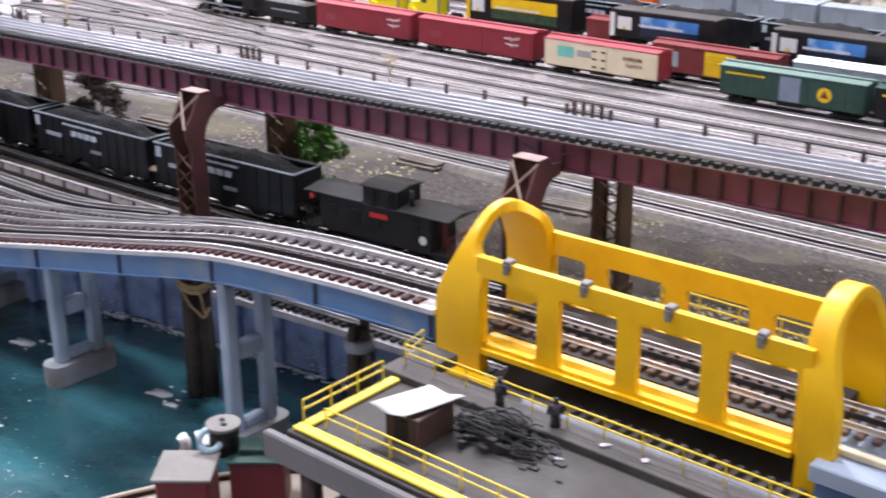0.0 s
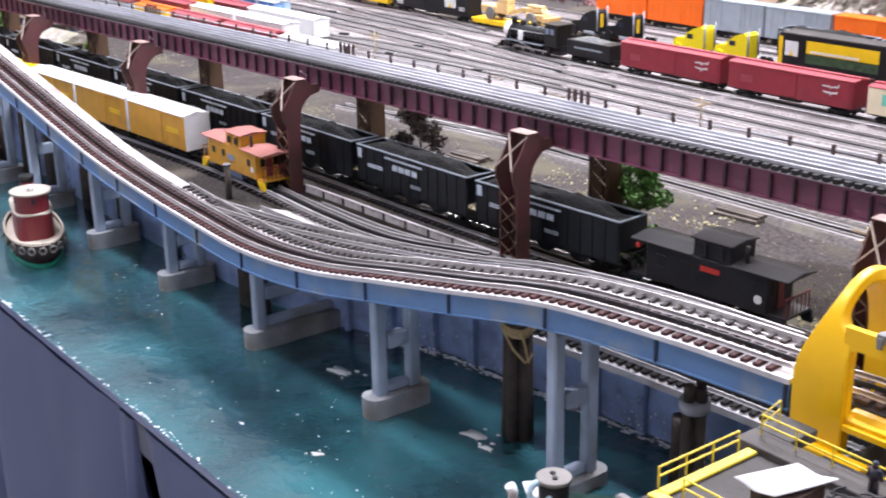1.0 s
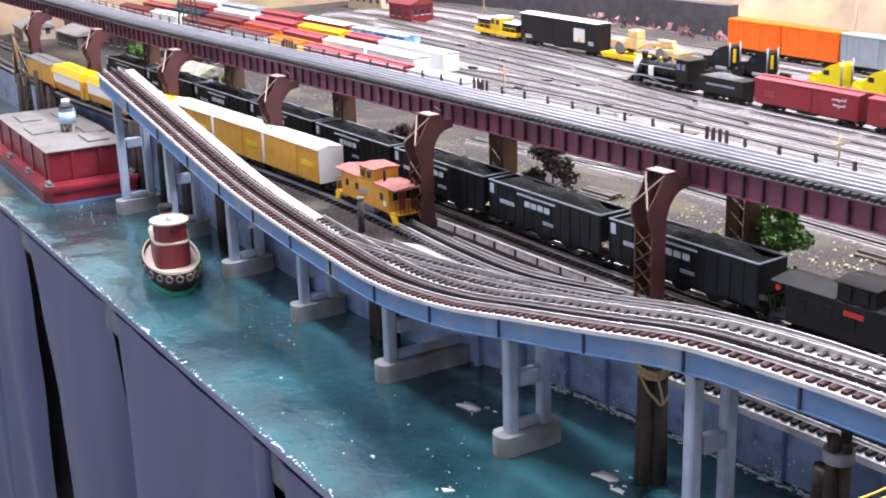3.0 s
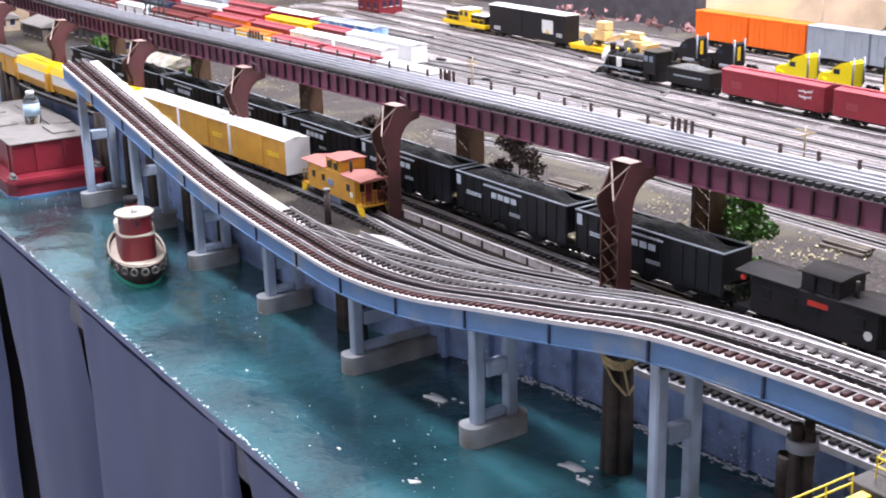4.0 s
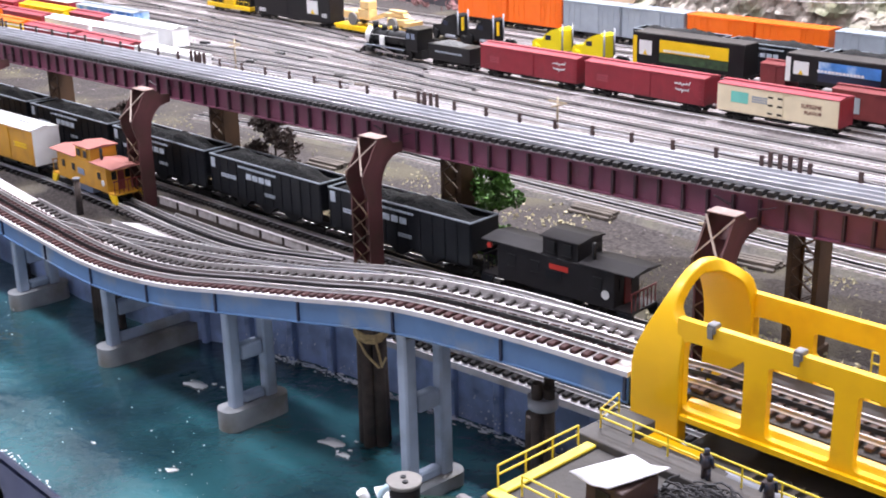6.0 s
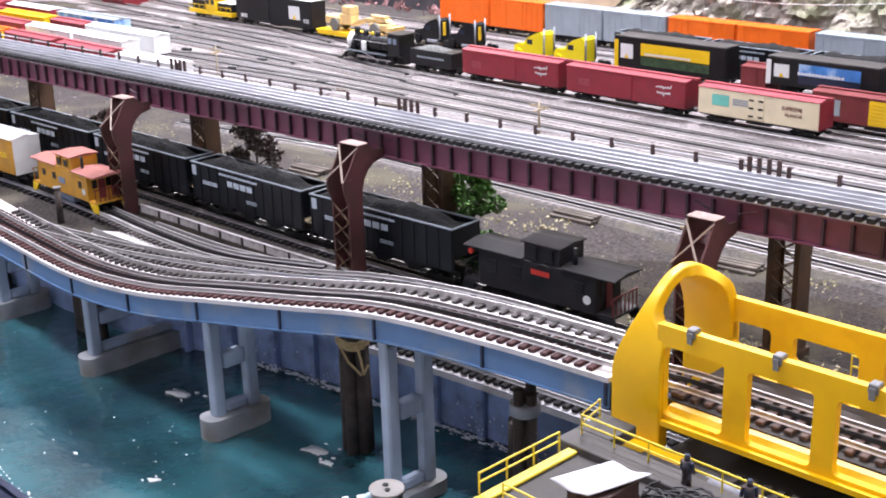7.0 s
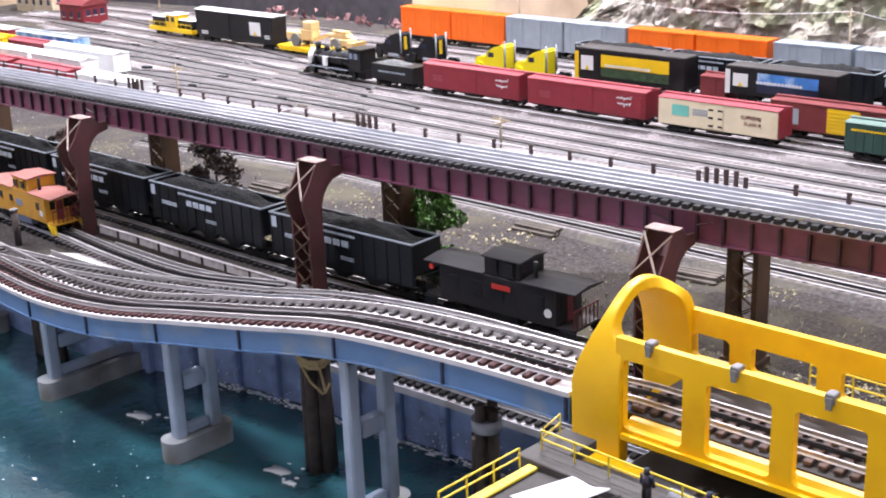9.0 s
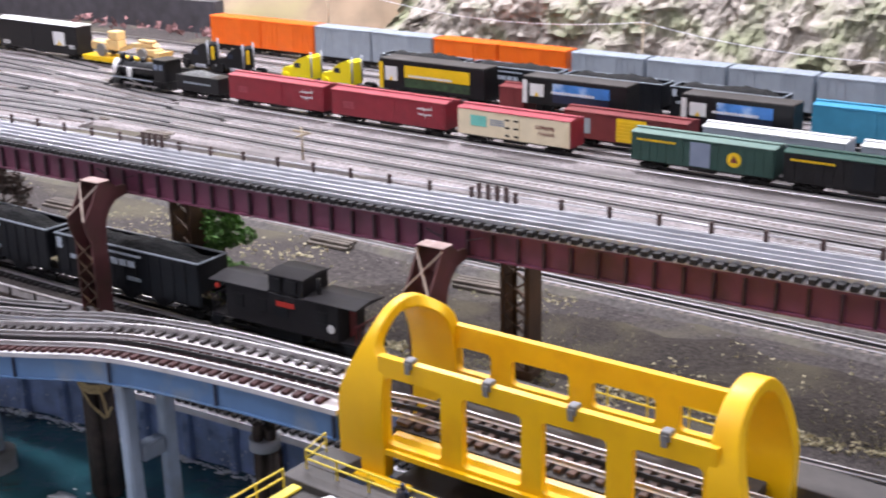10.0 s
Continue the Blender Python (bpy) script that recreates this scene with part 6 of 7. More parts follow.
def back_rows():
    for x, L, mat, lab in ((-3.025, 0.235, ORANGE, "bright orange ribbed boxcar"), (-2.785, 0.235, ORANGE, "bright orange ribbed boxcar"), (-2.545, 0.232, GREYCAR, "pale blue-grey ribbed boxcar"), (-2.308, 0.232, GREYCAR, "pale blue-grey ribbed boxcar"), (-2.07, 0.225, ORANGE, "bright orange ribbed boxcar"), (-1.84, 0.225, ORANGE, "bright orange ribbed boxcar"), (-1.6, 0.22, GREYCAR, "pale blue-grey ribbed boxcar"), (-1.37, 0.22, GREYCAR, "pale blue-grey ribbed boxcar"), (-1.14, 0.22, GREYCAR, "pale blue-grey ribbed boxcar"), (-0.91, 0.22, GREYCAR, "pale blue-grey ribbed boxcar"), (-0.68, 0.22, GREYCAR, "pale blue-grey ribbed boxcar")):
        ribbed_boxcar(10, x, L, 0.09, mat, lab)
    for x in (-2.05, -1.75, -1.45, -1.15):
        hopper(row_pose(8, x), 0.28, 0.074, label="black coal hopper with grey coal in the yard", group="coal hoppers of the yard")
    # second row: maroon, white-roofed, blue cars
    c = boxcar(row_pose(6, -1.265), 0.31, 0.06, body=BROWNRED, roof=BROWNRED, label="maroon boxcar with a yellow door", group="freight cars of the yard", door=CARYELLOW, door_w=0.075, door_at=0.02)
    part("notice_board", Geo().box(-0.13, -0.0322, 0.035, -0.085, -0.0312, 0.07), GREYCAR, c)
    g = Geo()
    for k in range(6):
        g.box(-0.017, -0.0345, 0.03 + k * 0.008, 0.057, -0.033, 0.0335 + k * 0.008)
    part("door_slats", g, CARYELLOW, c)
    for x in (-0.92, -0.58):
        boxcar(row_pose(6, x), 0.31, 0.062, body=GREYCAR, roof=WHITE, label="grey car with a snowy white roof", group="freight cars of the yard", roof_ribs=True)
    for x, mat in ((-0.82, CYAN), (-0.56, TUGRED), (-0.2, SKYBLUE)):
        boxcar(row_pose(8, x), 0.24, 0.075, body=mat, roof=mat, label="plain coloured boxcar at the back of the yard", group="freight cars of the yard")


back_rows()


def left_group():
    """Rows of boxcars standing beyond the bridge."""
    rows = (
        (1.75, -0.02, ((-3.04, 0.32, SILVER, WHITE, "white boxcar with a white roof"), (-3.37, 0.32, RED, ROOFRED, "red boxcar with a faded red roof"), (-3.7, 0.32, RED, ROOFRED, "red boxcar with a faded red roof"), (-3.99, 0.26, CARYELLOW, ORANGE, "yellow boxcar with an orange roof"), (-4.3, 0.34, GREYCAR, BROWNRED, "pale grey boxcar with a brown roof"), (-4.68, 0.4, BROWNRED, BROWNRED, "dark brown boxcar"), (-5.05, 0.3, WHITE, WHITE, "white boxcar"), (-5.38, 0.32, BROWNRED, BROWNRED, "dark brown boxcar"))),
        (1.87, -0.03, ((-3.49, 0.31, WHITE, WHITE, "white boxcar"), (-3.79, 0.31, SILVER, WHITE, "white boxcar"), (-4.09, 0.3, RED, ROOFRED, "red boxcar with a faded red roof"), (-4.4, 0.32, ORANGE, ROOFRED, "orange boxcar with a faded red roof"), (-4.74, 0.34, BROWNRED, BROWNRED, "dark brown boxcar"), (-5.1, 0.36, NAVY, NAVY, "navy blue boxcar"), (-5.38, 0.34, BROWNRED, ROOFRED, "brown boxcar with a faded roof"))),
        (1.985, -0.04, ((-3.555, 0.42, WHITE, WHITE, "white boxcar"), (-3.87, 0.24, BROWNRED, ROOFRED, "brown boxcar with a faded roof"), (-4.17, 0.34, CARYELLOW, CARYELLOW, "yellow boxcar"), (-4.52, 0.34, RED, ROOFRED, "red boxcar with a faded red roof"), (-4.88, 0.36, WHITE, WHITE, "white boxcar"), (-5.25, 0.34, RED, RED, "red boxcar"))),
        (2.1, -0.04, ((-3.95, 0.4, SKYBLUE, GREYCAR, "pale blue boxcar with a grey roof"), (-4.34, 0.34, RED, WHITE, "red boxcar with a white roof"), (-4.7, 0.34, RED, ROOFRED, "red boxcar with a faded red roof"), (-5.06, 0.34, GREYCAR, GREYCAR, "grey boxcar"), (-5.4, 0.32, WHITE, WHITE, "white boxcar"))),
    )
    for y, s, cars in rows:
        line = curve([(-5.6, y - 0.1 + s, ZG), (-4.4, y - 0.04 + s * 0.5, ZG), (-3.0, y, ZG), (-2.7, y + 0.01, ZG)], 0.05)
        track(line, "silver storage track beyond the bridge", TIE)
        for x, L, body, roof, lab in cars:
            boxcar(on_line(line, at_x(line, x)), L - 0.03, 0.056, body=body, roof=roof, label=lab + " on a storage track", group="boxcars on the storage tracks")


left_group()


# ---- boats ----
def barge():
    b = thing("barge", "dark red covered barge with a grey roof", "barge", pose(-3.62, 0.795, 0, rz=-1))
    def hull(z, i):
        return [(-0.36 + i, -0.13 + i), (0.32 - i, -0.13 + i), (0.345 - i, -0.11 + i), (0.345 - i, 0.12 - i), (0.32 - i, 0.14 - i), (-0.36 + i, 0.14 - i)]
    part("hull", Geo().prism(hull(0, 0.004), -0.01, 0.046, "z"), HULLRED, b)
    part("waterline", Geo().prism(hull(0, 0.001), -0.006, 0.006, "z"), BLUE, b, "blue waterline")
    part("rubbing_strake", Geo().prism(hull(0, 0.0), 0.036, 0.0455, "z"), HULLRED, b)
    part("deck", Geo().prism(hull(0, 0.006), 0.0462, 0.049, "z"), HULLRED, b, "red deck")
    part("house", Geo().box(-0.34, -0.095, 0.0495, 0.275, 0.115, 0.128, 0.002), HULLRED, b)
    for x in np.linspace(-0.3, 0.24, 5):
        part("wall_rib", Geo().box(float(x) - 0.004, -0.099, 0.05, float(x) + 0.004, -0.0952, 0.127), HULLRED, b)
    for y in (-0.03, 0.045):
        part("wall_rib", Geo().box(0.2752, y - 0.004, 0.05, 0.2785, y + 0.004, 0.127), HULLRED, b)
    part("roof", Geo().box(-0.343, -0.1, 0.1285, 0.28, 0.119, 0.132, 0.001), BARGETOP, b, "grey roof")
    for x, y in ((-0.22, -0.03), (-0.2, 0.075), (-0.02, -0.045), (0.17, 0.06), (0.05, 0.085)):
        part("hatch", Geo().box(x - 0.055, y - 0.03, 0.1325, x + 0.055, y + 0.03, 0.137, 0.001), BARGETOP, b)
    for x, y in ((0.315, -0.108), (0.315, 0.115), (0.12, -0.116), (-0.1, -0.116)):
        part("bollard", Geo().box(x - 0.018, y - 0.01, 0.0492, x + 0.018, y + 0.01, 0.053, 0.001).tube([(x - 0.01, y, 0.053), (x - 0.01, y, 0.062)], 0.005, 8, 0.007).tube([(x + 0.01, y, 0.053), (x + 0.01, y, 0.062)], 0.005, 8, 0.007), WALKGREY, b, "grey twin bollard")
    w = thing("water_bottle", "clear plastic bottle with pale blue label on the barge", "bottle", pose(-3.58, 0.82, 0.1325) @ Matrix.Diagonal((1.4, 1.4, 1.3, 1)))
    glass = bpy.data.materials.new("clear_plastic")
    glass.use_nodes = True
    sh = glass.node_tree.nodes["Principled BSDF"]
    sh.inputs["Transmission Weight"].default_value, sh.inputs["Roughness"].default_value, sh.inputs["IOR"].default_value = 0.9, 0.08, 1.2
    sh.inputs["Base Color"].default_value = (0.85, 0.93, 1, 1)
    part("body", Geo().tube([(0, 0, 0), (0, 0, 0.052), (0, 0, 0.0521)], 0.016, 20).tube([(0, 0, 0.0521), (0, 0, 0.062)], 0.0155, 20, 0.008), glass, w)
    part("label", Geo().tube([(0, 0, 0.018), (0, 0, 0.044)], 0.0164, 20), material("pale_blue_label", (0.45, 0.62, 0.8), 0.4, var=0.15, scale=90), w, "pale blue label")
    part("cap", Geo().tube([(0, 0, 0.0622), (0, 0, 0.07)], 0.0085, 14), WHITE, w, "white cap")


def tug(m, L, label, cabin=TUGRED, with_mast=True, house_top=0.072, house_w=0.115, plank=TUGDECK, roof=BARGETOP):
    t = thing("tugboat", label, "tugboat", m, "tugboats")
    def outline(k, grow=0.0):
        pts = []
        for a in np.linspace(0, 2 * math.pi, 36, endpoint=False):
            x = math.cos(a)
            w = 0.30 * (abs(math.sin(a)) ** 0.75) * (1 - 0.25 * max(0, x) ** 2)
            pts.append(((x * 0.5 * k + grow * x) * L, math.copysign(w * k, math.sin(a)) * L * 0.62 + grow * math.sin(a) * L))
        return pts
    g = Geo()
    levels = ((-0.01, 0.86), (0.012, 0.93), (0.026, 1.0), (0.036, 1.02))
    v = [(x, y, z + 0.05 * max(0, x / L) ** 2) for z, k in levels for x, y in outline(k)]
    n = 36
    g.add(v, [(j * n + i, j * n + (i + 1) % n, (j + 1) * n + (i + 1) % n, (j + 1) * n + i) for j in range(3) for i in range(n)], True)
    part("hull", g, SHED, t, "dark hull")
    part("waterline", Geo().add([(x, y, z) for z, k in ((0.0, 0.925), (0.009, 0.95)) for x, y in outline(k)], [(i, (i + 1) % n, n + (i + 1) % n, n + i) for i in range(n)], True), TUGGREEN, t, "green waterline band")
    part("deck", Geo().add([(x, y, 0.031 + 0.05 * max(0, x / L) ** 2) for x, y in outline(0.97)], [tuple(range(n))]), plank, t, "worn deck")
    rim = [(x, y, 0.039 + 0.05 * max(0, x / L) ** 2) for x, y in outline(1.0)]
    part("bulwark", Geo().tube([*rim, rim[0]], 0.0026, 8), BARGETOP if plank is not TUGDECK else TUGDECK, t, "bulwark rail")
    if house_w:
        house = []
        for a in np.linspace(0, 2 * math.pi, 28, endpoint=False):
            house.append((0.26 * L * math.copysign(abs(math.cos(a)) ** 0.5, math.cos(a)) - 0.02 * L, house_w * L * math.copysign(abs(math.sin(a)) ** 0.5, math.sin(a))))
        part("deckhouse", Geo().prism(house, 0.031, house_top, "z"), cabin, t)
        part("deckhouse_roof", Geo().prism([(x * 1.02, y * 1.04) for x, y in house], house_top + 0.0002, house_top + 0.0025, "z"), roof, t, "grey roof")
        wheel = [(0.115 * L * math.cos(a) + 0.1 * L, 0.112 * L * math.sin(a)) for a in np.linspace(0, 2 * math.pi, 20, endpoint=False)]
        part("wheelhouse", Geo().prism(wheel, house_top + 0.0025, 0.123, "z"), cabin, t)
        part("wheelhouse_roof", Geo().prism([((x - 0.1 * L) * 1.2 + 0.1 * L, y * 1.2) for x, y in wheel], 0.1232, 0.1265, "z"), roof, t, "grey wheelhouse roof")
        for k in range(5):
            a = math.radians(-150 + 75 * k)
            q = (0.1155 * L * math.cos(a) + 0.1 * L, 0.1125 * L * math.sin(a))
            part("window", Geo().box(-0.0008, -0.0035, 0, 0.0008, 0.0035, 0.009), NAVY, t, m=pose(q[0], q[1], 0.106, rz=math.degrees(a)))
        part("funnel", Geo().tube([(-0.09 * L, 0, 0.074), (-0.09 * L, 0, 0.13)], 0.0145, 16, 0.0135), cabin, t)
        part("funnel_top", Geo().tube([(-0.09 * L, 0, 0.1302), (-0.09 * L, 0, 0.142)], 0.0152, 16), BLACK, t, "black funnel top")
        part("lamp", Geo().tube([(0.12 * L, 0, 0.1266), (0.12 * L, 0, 0.133), (0.12 * L, 0, 0.137)], 0.0065, 12, 0.004), WHITE, t)
        part("boat", Geo().prism([(0.26 * L * math.cos(a) * 0.4 - 0.22 * L, 0.035 * L * math.sin(a) + 0.09 * L) for a in np.linspace(0, 2 * math.pi, 14, endpoint=False)], 0.07, 0.08, "z"), WHITE, t, "white ship's boat")
    if with_mast:
        part("mast", Geo().tube([(0.03 * L, 0, 0.068), (0.03 * L, 0, 0.15)], 0.0016, 8).tube([(0.03 * L, -0.02, 0.125), (0.03 * L, 0.02, 0.125)], 0.001, 6), TUGDECK, t)
    ring = Geo().tube([(0.0065 * math.cos(k / 10 * 2 * math.pi), 0, 0.0065 * math.sin(k / 10 * 2 * math.pi)) for k in range(11)], 0.0024, 6).mesh("fender", TYRE)
    for k in range(18):
        i = k * 2
        x, y = outline(1.06)[i]
        a = math.degrees(math.atan2(y / 0.35, x))
        part("fender", ring, TYRE, t, m=pose(x, y, 0.026 + 0.05 * max(0, x / L) ** 2, rz=a + 90))
    return t


barge()
tug(pose(-2.56, 0.745, 0, rz=-14) @ Matrix.Diagonal((1.05, 1.0, 1.05, 1)), 0.31, "dark red tugboat with cream deck and green waterline", with_mast=False, house_top=0.084, house_w=0.125, roof=TUGROOF)
boat = tug(pose(-0.967, 0.752, 0, rz=240), 0.34, "dark red tugboat with cream deck and grey roofs beside the dock", with_mast=False, house_w=0)
RINGBLUE = material("pale_blue_ring_paint", (0.42, 0.56, 0.66), 0.5, var=0.12)
house = part("deckhouse", Geo().box(-0.03, -0.03, 0.032, 0.03, 0.03, 0.105, 0.002), TUGRED, boat, m=pose(0.02, 0.02, 0, rz=-20))
part("roof", Geo().box(-0.034, -0.034, 0.1052, 0.034, 0.034, 0.109, 0.001), BARGETOP, house, "grey-brown roof")
for y in (-0.016, 0.004, 0.02):
    part("porthole", Geo().tube([(0.0296, y, 0.086), (0.0312, y, 0.086)], 0.0042, 12), BAND, house)
aft = part("aft_cabin", Geo().box(-0.034, -0.026, 0.032, 0.03, 0.026, 0.098, 0.002), TUGRED, boat, m=pose(-0.066, 0.0, 0, rz=-20))
part("roof", Geo().box(-0.038, -0.03, 0.0982, 0.034, 0.03, 0.1015, 0.001), GREENCAR, aft, "dark green roof")
part("skylight", Geo().box(-0.012, -0.014, 0.1017, 0.02, 0.012, 0.108, 0.001), GREENCAR, aft)
part("door", Geo().box(0.0302, -0.012, 0.036, 0.0312, 0.004, 0.08), TUGDECK, aft)
stack = part("funnel", Geo().tube([(-0.03, -0.014, 0.0985), (-0.03, -0.014, 0.132)], 0.017, 20, 0.0185), BLACK, boat)
part("funnel_rim", Geo().tube([(-0.03, -0.014, 0.1322), (-0.03, -0.014, 0.137)], 0.0205, 22), BARGETOP, stack, "pale grey funnel rim")
for y in (-0.02, -0.008):
    part("flue", Geo().tube([(-0.03, y, 0.1372), (-0.03, y, 0.1385)], 0.0035, 10), BLACK, stack)
ring = [(0.0122 * math.cos(k / 20 * 2 * math.pi), 0.0, 0.0122 * math.sin(k / 20 * 2 * math.pi)) for k in range(21)]
part("life_ring", Geo().tube(ring, 0.0042, 8), RINGBLUE, boat, "pale blue life ring", m=pose(-0.012, -0.004, 0.122, rx=-29, rz=173))
part("vent", Geo().tube([(0.012, -0.044, 0.032), (0.012, -0.044, 0.104), (0.016, -0.044, 0.112)], 0.0065, 12), WHITE, boat, "white vent cowl")
part("awning", Geo().box(-0.02, -0.05, 0.1095, 0.0, -0.012, 0.1125, 0.0008), WHITE, boat, "white awning")
part("winch", Geo().tube([(0.085, -0.016, 0.043), (0.085, 0.016, 0.043)], 0.008, 12).box(0.078, -0.02, 0.033, 0.092, -0.017, 0.05).box(0.078, 0.017, 0.033, 0.092, 0.02, 0.05), BLACK, boat)


# ---- fences ----
def bridge_fence():
    f = thing("bridge_fence", "low fence of dark posts and pale rails along the bridge deck", "fence")
    far = [at_line(BRIDGE_LINE, d, 0.05)[0] + Vector((0, 0, BRIDGE_TOP)) for d in np.arange(0.4, line_length(BRIDGE_LINE) - 0.1, 0.05)]
    part("ledge", Geo().sweep(far, [(-0.008, -0.003), (0.012, -0.003), (0.012, 0.004), (-0.008, 0.004)]), WALKGREY, f)
    for z in (0.012, 0.021):
        part("rail", Geo().tube([p + Vector((0, 0, z)) for p in far], 0.0011, 6), CURB, f, "pale rail")
    post = Geo().box(-0.0028, -0.002, 0.003, 0.0028, 0.002, 0.027, 0.0005).mesh("post", SHED)
    d = 0.45
    while d < line_length(BRIDGE_LINE) - 0.15:
        p, rz, _ = at_line(BRIDGE_LINE, d, 0.05)
        part("post", post, SHED, f, m=pose(p.x, p.y, BRIDGE_TOP, rz=rz))
        d += 0.068
    tall = Geo().box(-0.0028, -0.002, 0.003, 0.0028, 0.002, 0.034, 0.0005).mesh("post", SHED)
    for x in (-2.12, -1.5, -0.866, -2.9):
        for k in range(4):
            d = at_x(BRIDGE_LINE, x + k * 0.014)
            p, rz, _ = at_line(BRIDGE_LINE, d, 0.048)
            part("post", tall, SHED, f, m=pose(p.x, p.y, BRIDGE_TOP, rz=rz))


bridge_fence()


def track_wall():
    """A low panelled wall between the junction and the main track."""
    w = thing("track_wall", "low cream panelled wall beside the main track", "wall")
    pts = [(-2.02, 1.098), (-1.9, 1.105), (-1.74, 1.112), (-1.6, 1.12), (-1.475, 1.13), (-1.36, 1.14), (-1.2, 1.158), (-0.95, 1.17)]
    line = curve([(x, y, 0.0) for x, y in pts], 0.05)
    step = 0.062
    panel = Geo().box(-step / 2 + 0.002, -0.002, 0.175, step / 2 - 0.002, 0.002, 0.187, 0.0005).mesh("panel", DECK)
    post = Geo().box(-0.002, -0.0045, 0.164, 0.002, 0.003, 0.189, 0.0004).mesh("post", WOODPILE)
    d = 0.0
    while d + step < line_length(line):
        p, rz, _ = at_line(line, d + step / 2)
        part("panel", panel, DECK, w, m=pose(p.x, p.y, 0, rz=rz))
        p, rz, _ = at_line(line, d)
        part("post", post, WOODPILE, w, m=pose(p.x, p.y, 0, rz=rz))
        d += step
    part("plinth", Geo().sweep([p + Vector((0, 0, 0.15)) for p in line], [(-0.0035, 0), (0.0035, 0), (0.0035, 0.0248), (-0.0035, 0.0248)]), WOODPILE, w, "dark plinth")
    part("coping", Geo().sweep([p + Vector((0, 0, 0.1875)) for p in line], [(-0.0026, 0), (0.0026, 0), (0.0026, 0.002), (-0.0026, 0.002)]), DECK, w)


track_wall()


# ---- plants ----
def clump(g, c, r, n, leaf, squash=1.0):
    for _ in range(n):
        d = Vector((random.gauss(0, 1), random.gauss(0, 1), random.gauss(0, 1))).normalized() * r * random.random() ** 0.4
        p = Vector(c) + Vector((d.x, d.y, d.z * squash))
        a, b = Vector((random.gauss(0, 1), random.gauss(0, 1), random.gauss(0, 1))).normalized(), Vector((random.gauss(0, 1), random.gauss(0, 1), random.gauss(0, 1))).normalized()
        s = leaf * random.uniform(0.5, 1.3)
        q = a.cross(b) * s * 0.4
        g.add([p - a * s + q, p + b * s, p + a * s - q, p - b * s + q], [(0, 1, 2), (0, 2, 3)])


def tree(x, y, h, crown_mat, label, shape="round", trunk_h=0.35, r=None, lean=(0, 0)):
    t = thing("tree", label, "tree", pose(x, y, ground_z(x, y) - 0.003), "model trees")
    r = r or h * 0.3
    tr = Geo()
    tr.tube([(0, 0, 0), (lean[0] * 0.3, lean[1] * 0.3, h * trunk_h), (lean[0], lean[1], h * 0.8)], h * 0.022, 8, h * 0.008)
    crown = Geo()
    blobs = 22
    for k in range(blobs):
        if shape == "cone":
            z = h * (trunk_h * 0.4 + (1 - trunk_h * 0.4) * k / blobs)
            rad = r * (1 - k / blobs) * random.uniform(0.6, 1.0)
        else:
            z = h * random.uniform(trunk_h, 0.95)
            u = (z / h - trunk_h) / (1 - trunk_h)
            rad = r * math.sin(math.pi * min(0.95, 0.22 + 0.75 * u)) * random.uniform(0.4, 1.0)
        a = random.uniform(0, 2 * math.pi)
        c = (lean[0] * z / h + math.cos(a) * rad, lean[1] * z / h + math.sin(a) * rad, z)
        tr.tube([(lean[0] * z / h * 0.8, lean[1] * z / h * 0.8, z - h * 0.1), c], h * 0.009, 5, h * 0.003)
        clump(crown, c, r * 0.38, 150, 0.0042, 0.7)
    part("trunk", tr, BARK, t)
    part("crown", crown, crown_mat, t)
    return t


tree(-1.90, 1.285, 0.18, LEAFBROWN, "small dark brown leafy tree on the gravel", r=0.055, trunk_h=0.25)
tree(-1.365, 1.325, 0.185, LEAFGREEN, "bright green bushy tree behind a bridge column", r=0.05, trunk_h=0.08, lean=(0.0, 0.006))
tree(-2.278, 1.252, 0.062, LEAFDARK, "small dark green conifer", "cone", r=0.018)
tree(-3.42, 1.25, 0.1, LEAFGREEN, "bright green bushy tree near the ramp", r=0.05, trunk_h=0.15)
tree(-4.05, 1.2, 0.12, LEAFGREEN, "green bushy tree near the buildings", r=0.06, trunk_h=0.15)
tree(-2.52, 1.31, 0.1, LEAFBROWN, "small dark brown tree by a bridge column", r=0.03)


def bush(x, y, r, mat, label):
    g = Geo()
    for _ in range(6):
        clump(g, (random.gauss(0, r * 0.4), random.gauss(0, r * 0.4), r * 0.5), r * 0.6, 45, 0.0028, 0.6)
    tagged(part("bush", g, mat, None, m=pose(x, y, ground_z(x, y) - 0.002)), label, "bush", "model bushes")


bush(-1.945, 1.275, 0.022, BUSHYELLOW, "small yellow bush beside the track")
bush(-1.295, 1.315, 0.012, LAMPRED, "small red flowering bush")
bush(-1.268, 1.32, 0.011, BUSHYELLOW, "small yellow flowering bush")
bush(-1.34, 1.31, 0.024, LEAFDARK, "low dark green bush")
bush(-3.55, 1.28, 0.035, LEAFGREEN, "low bright green bush")


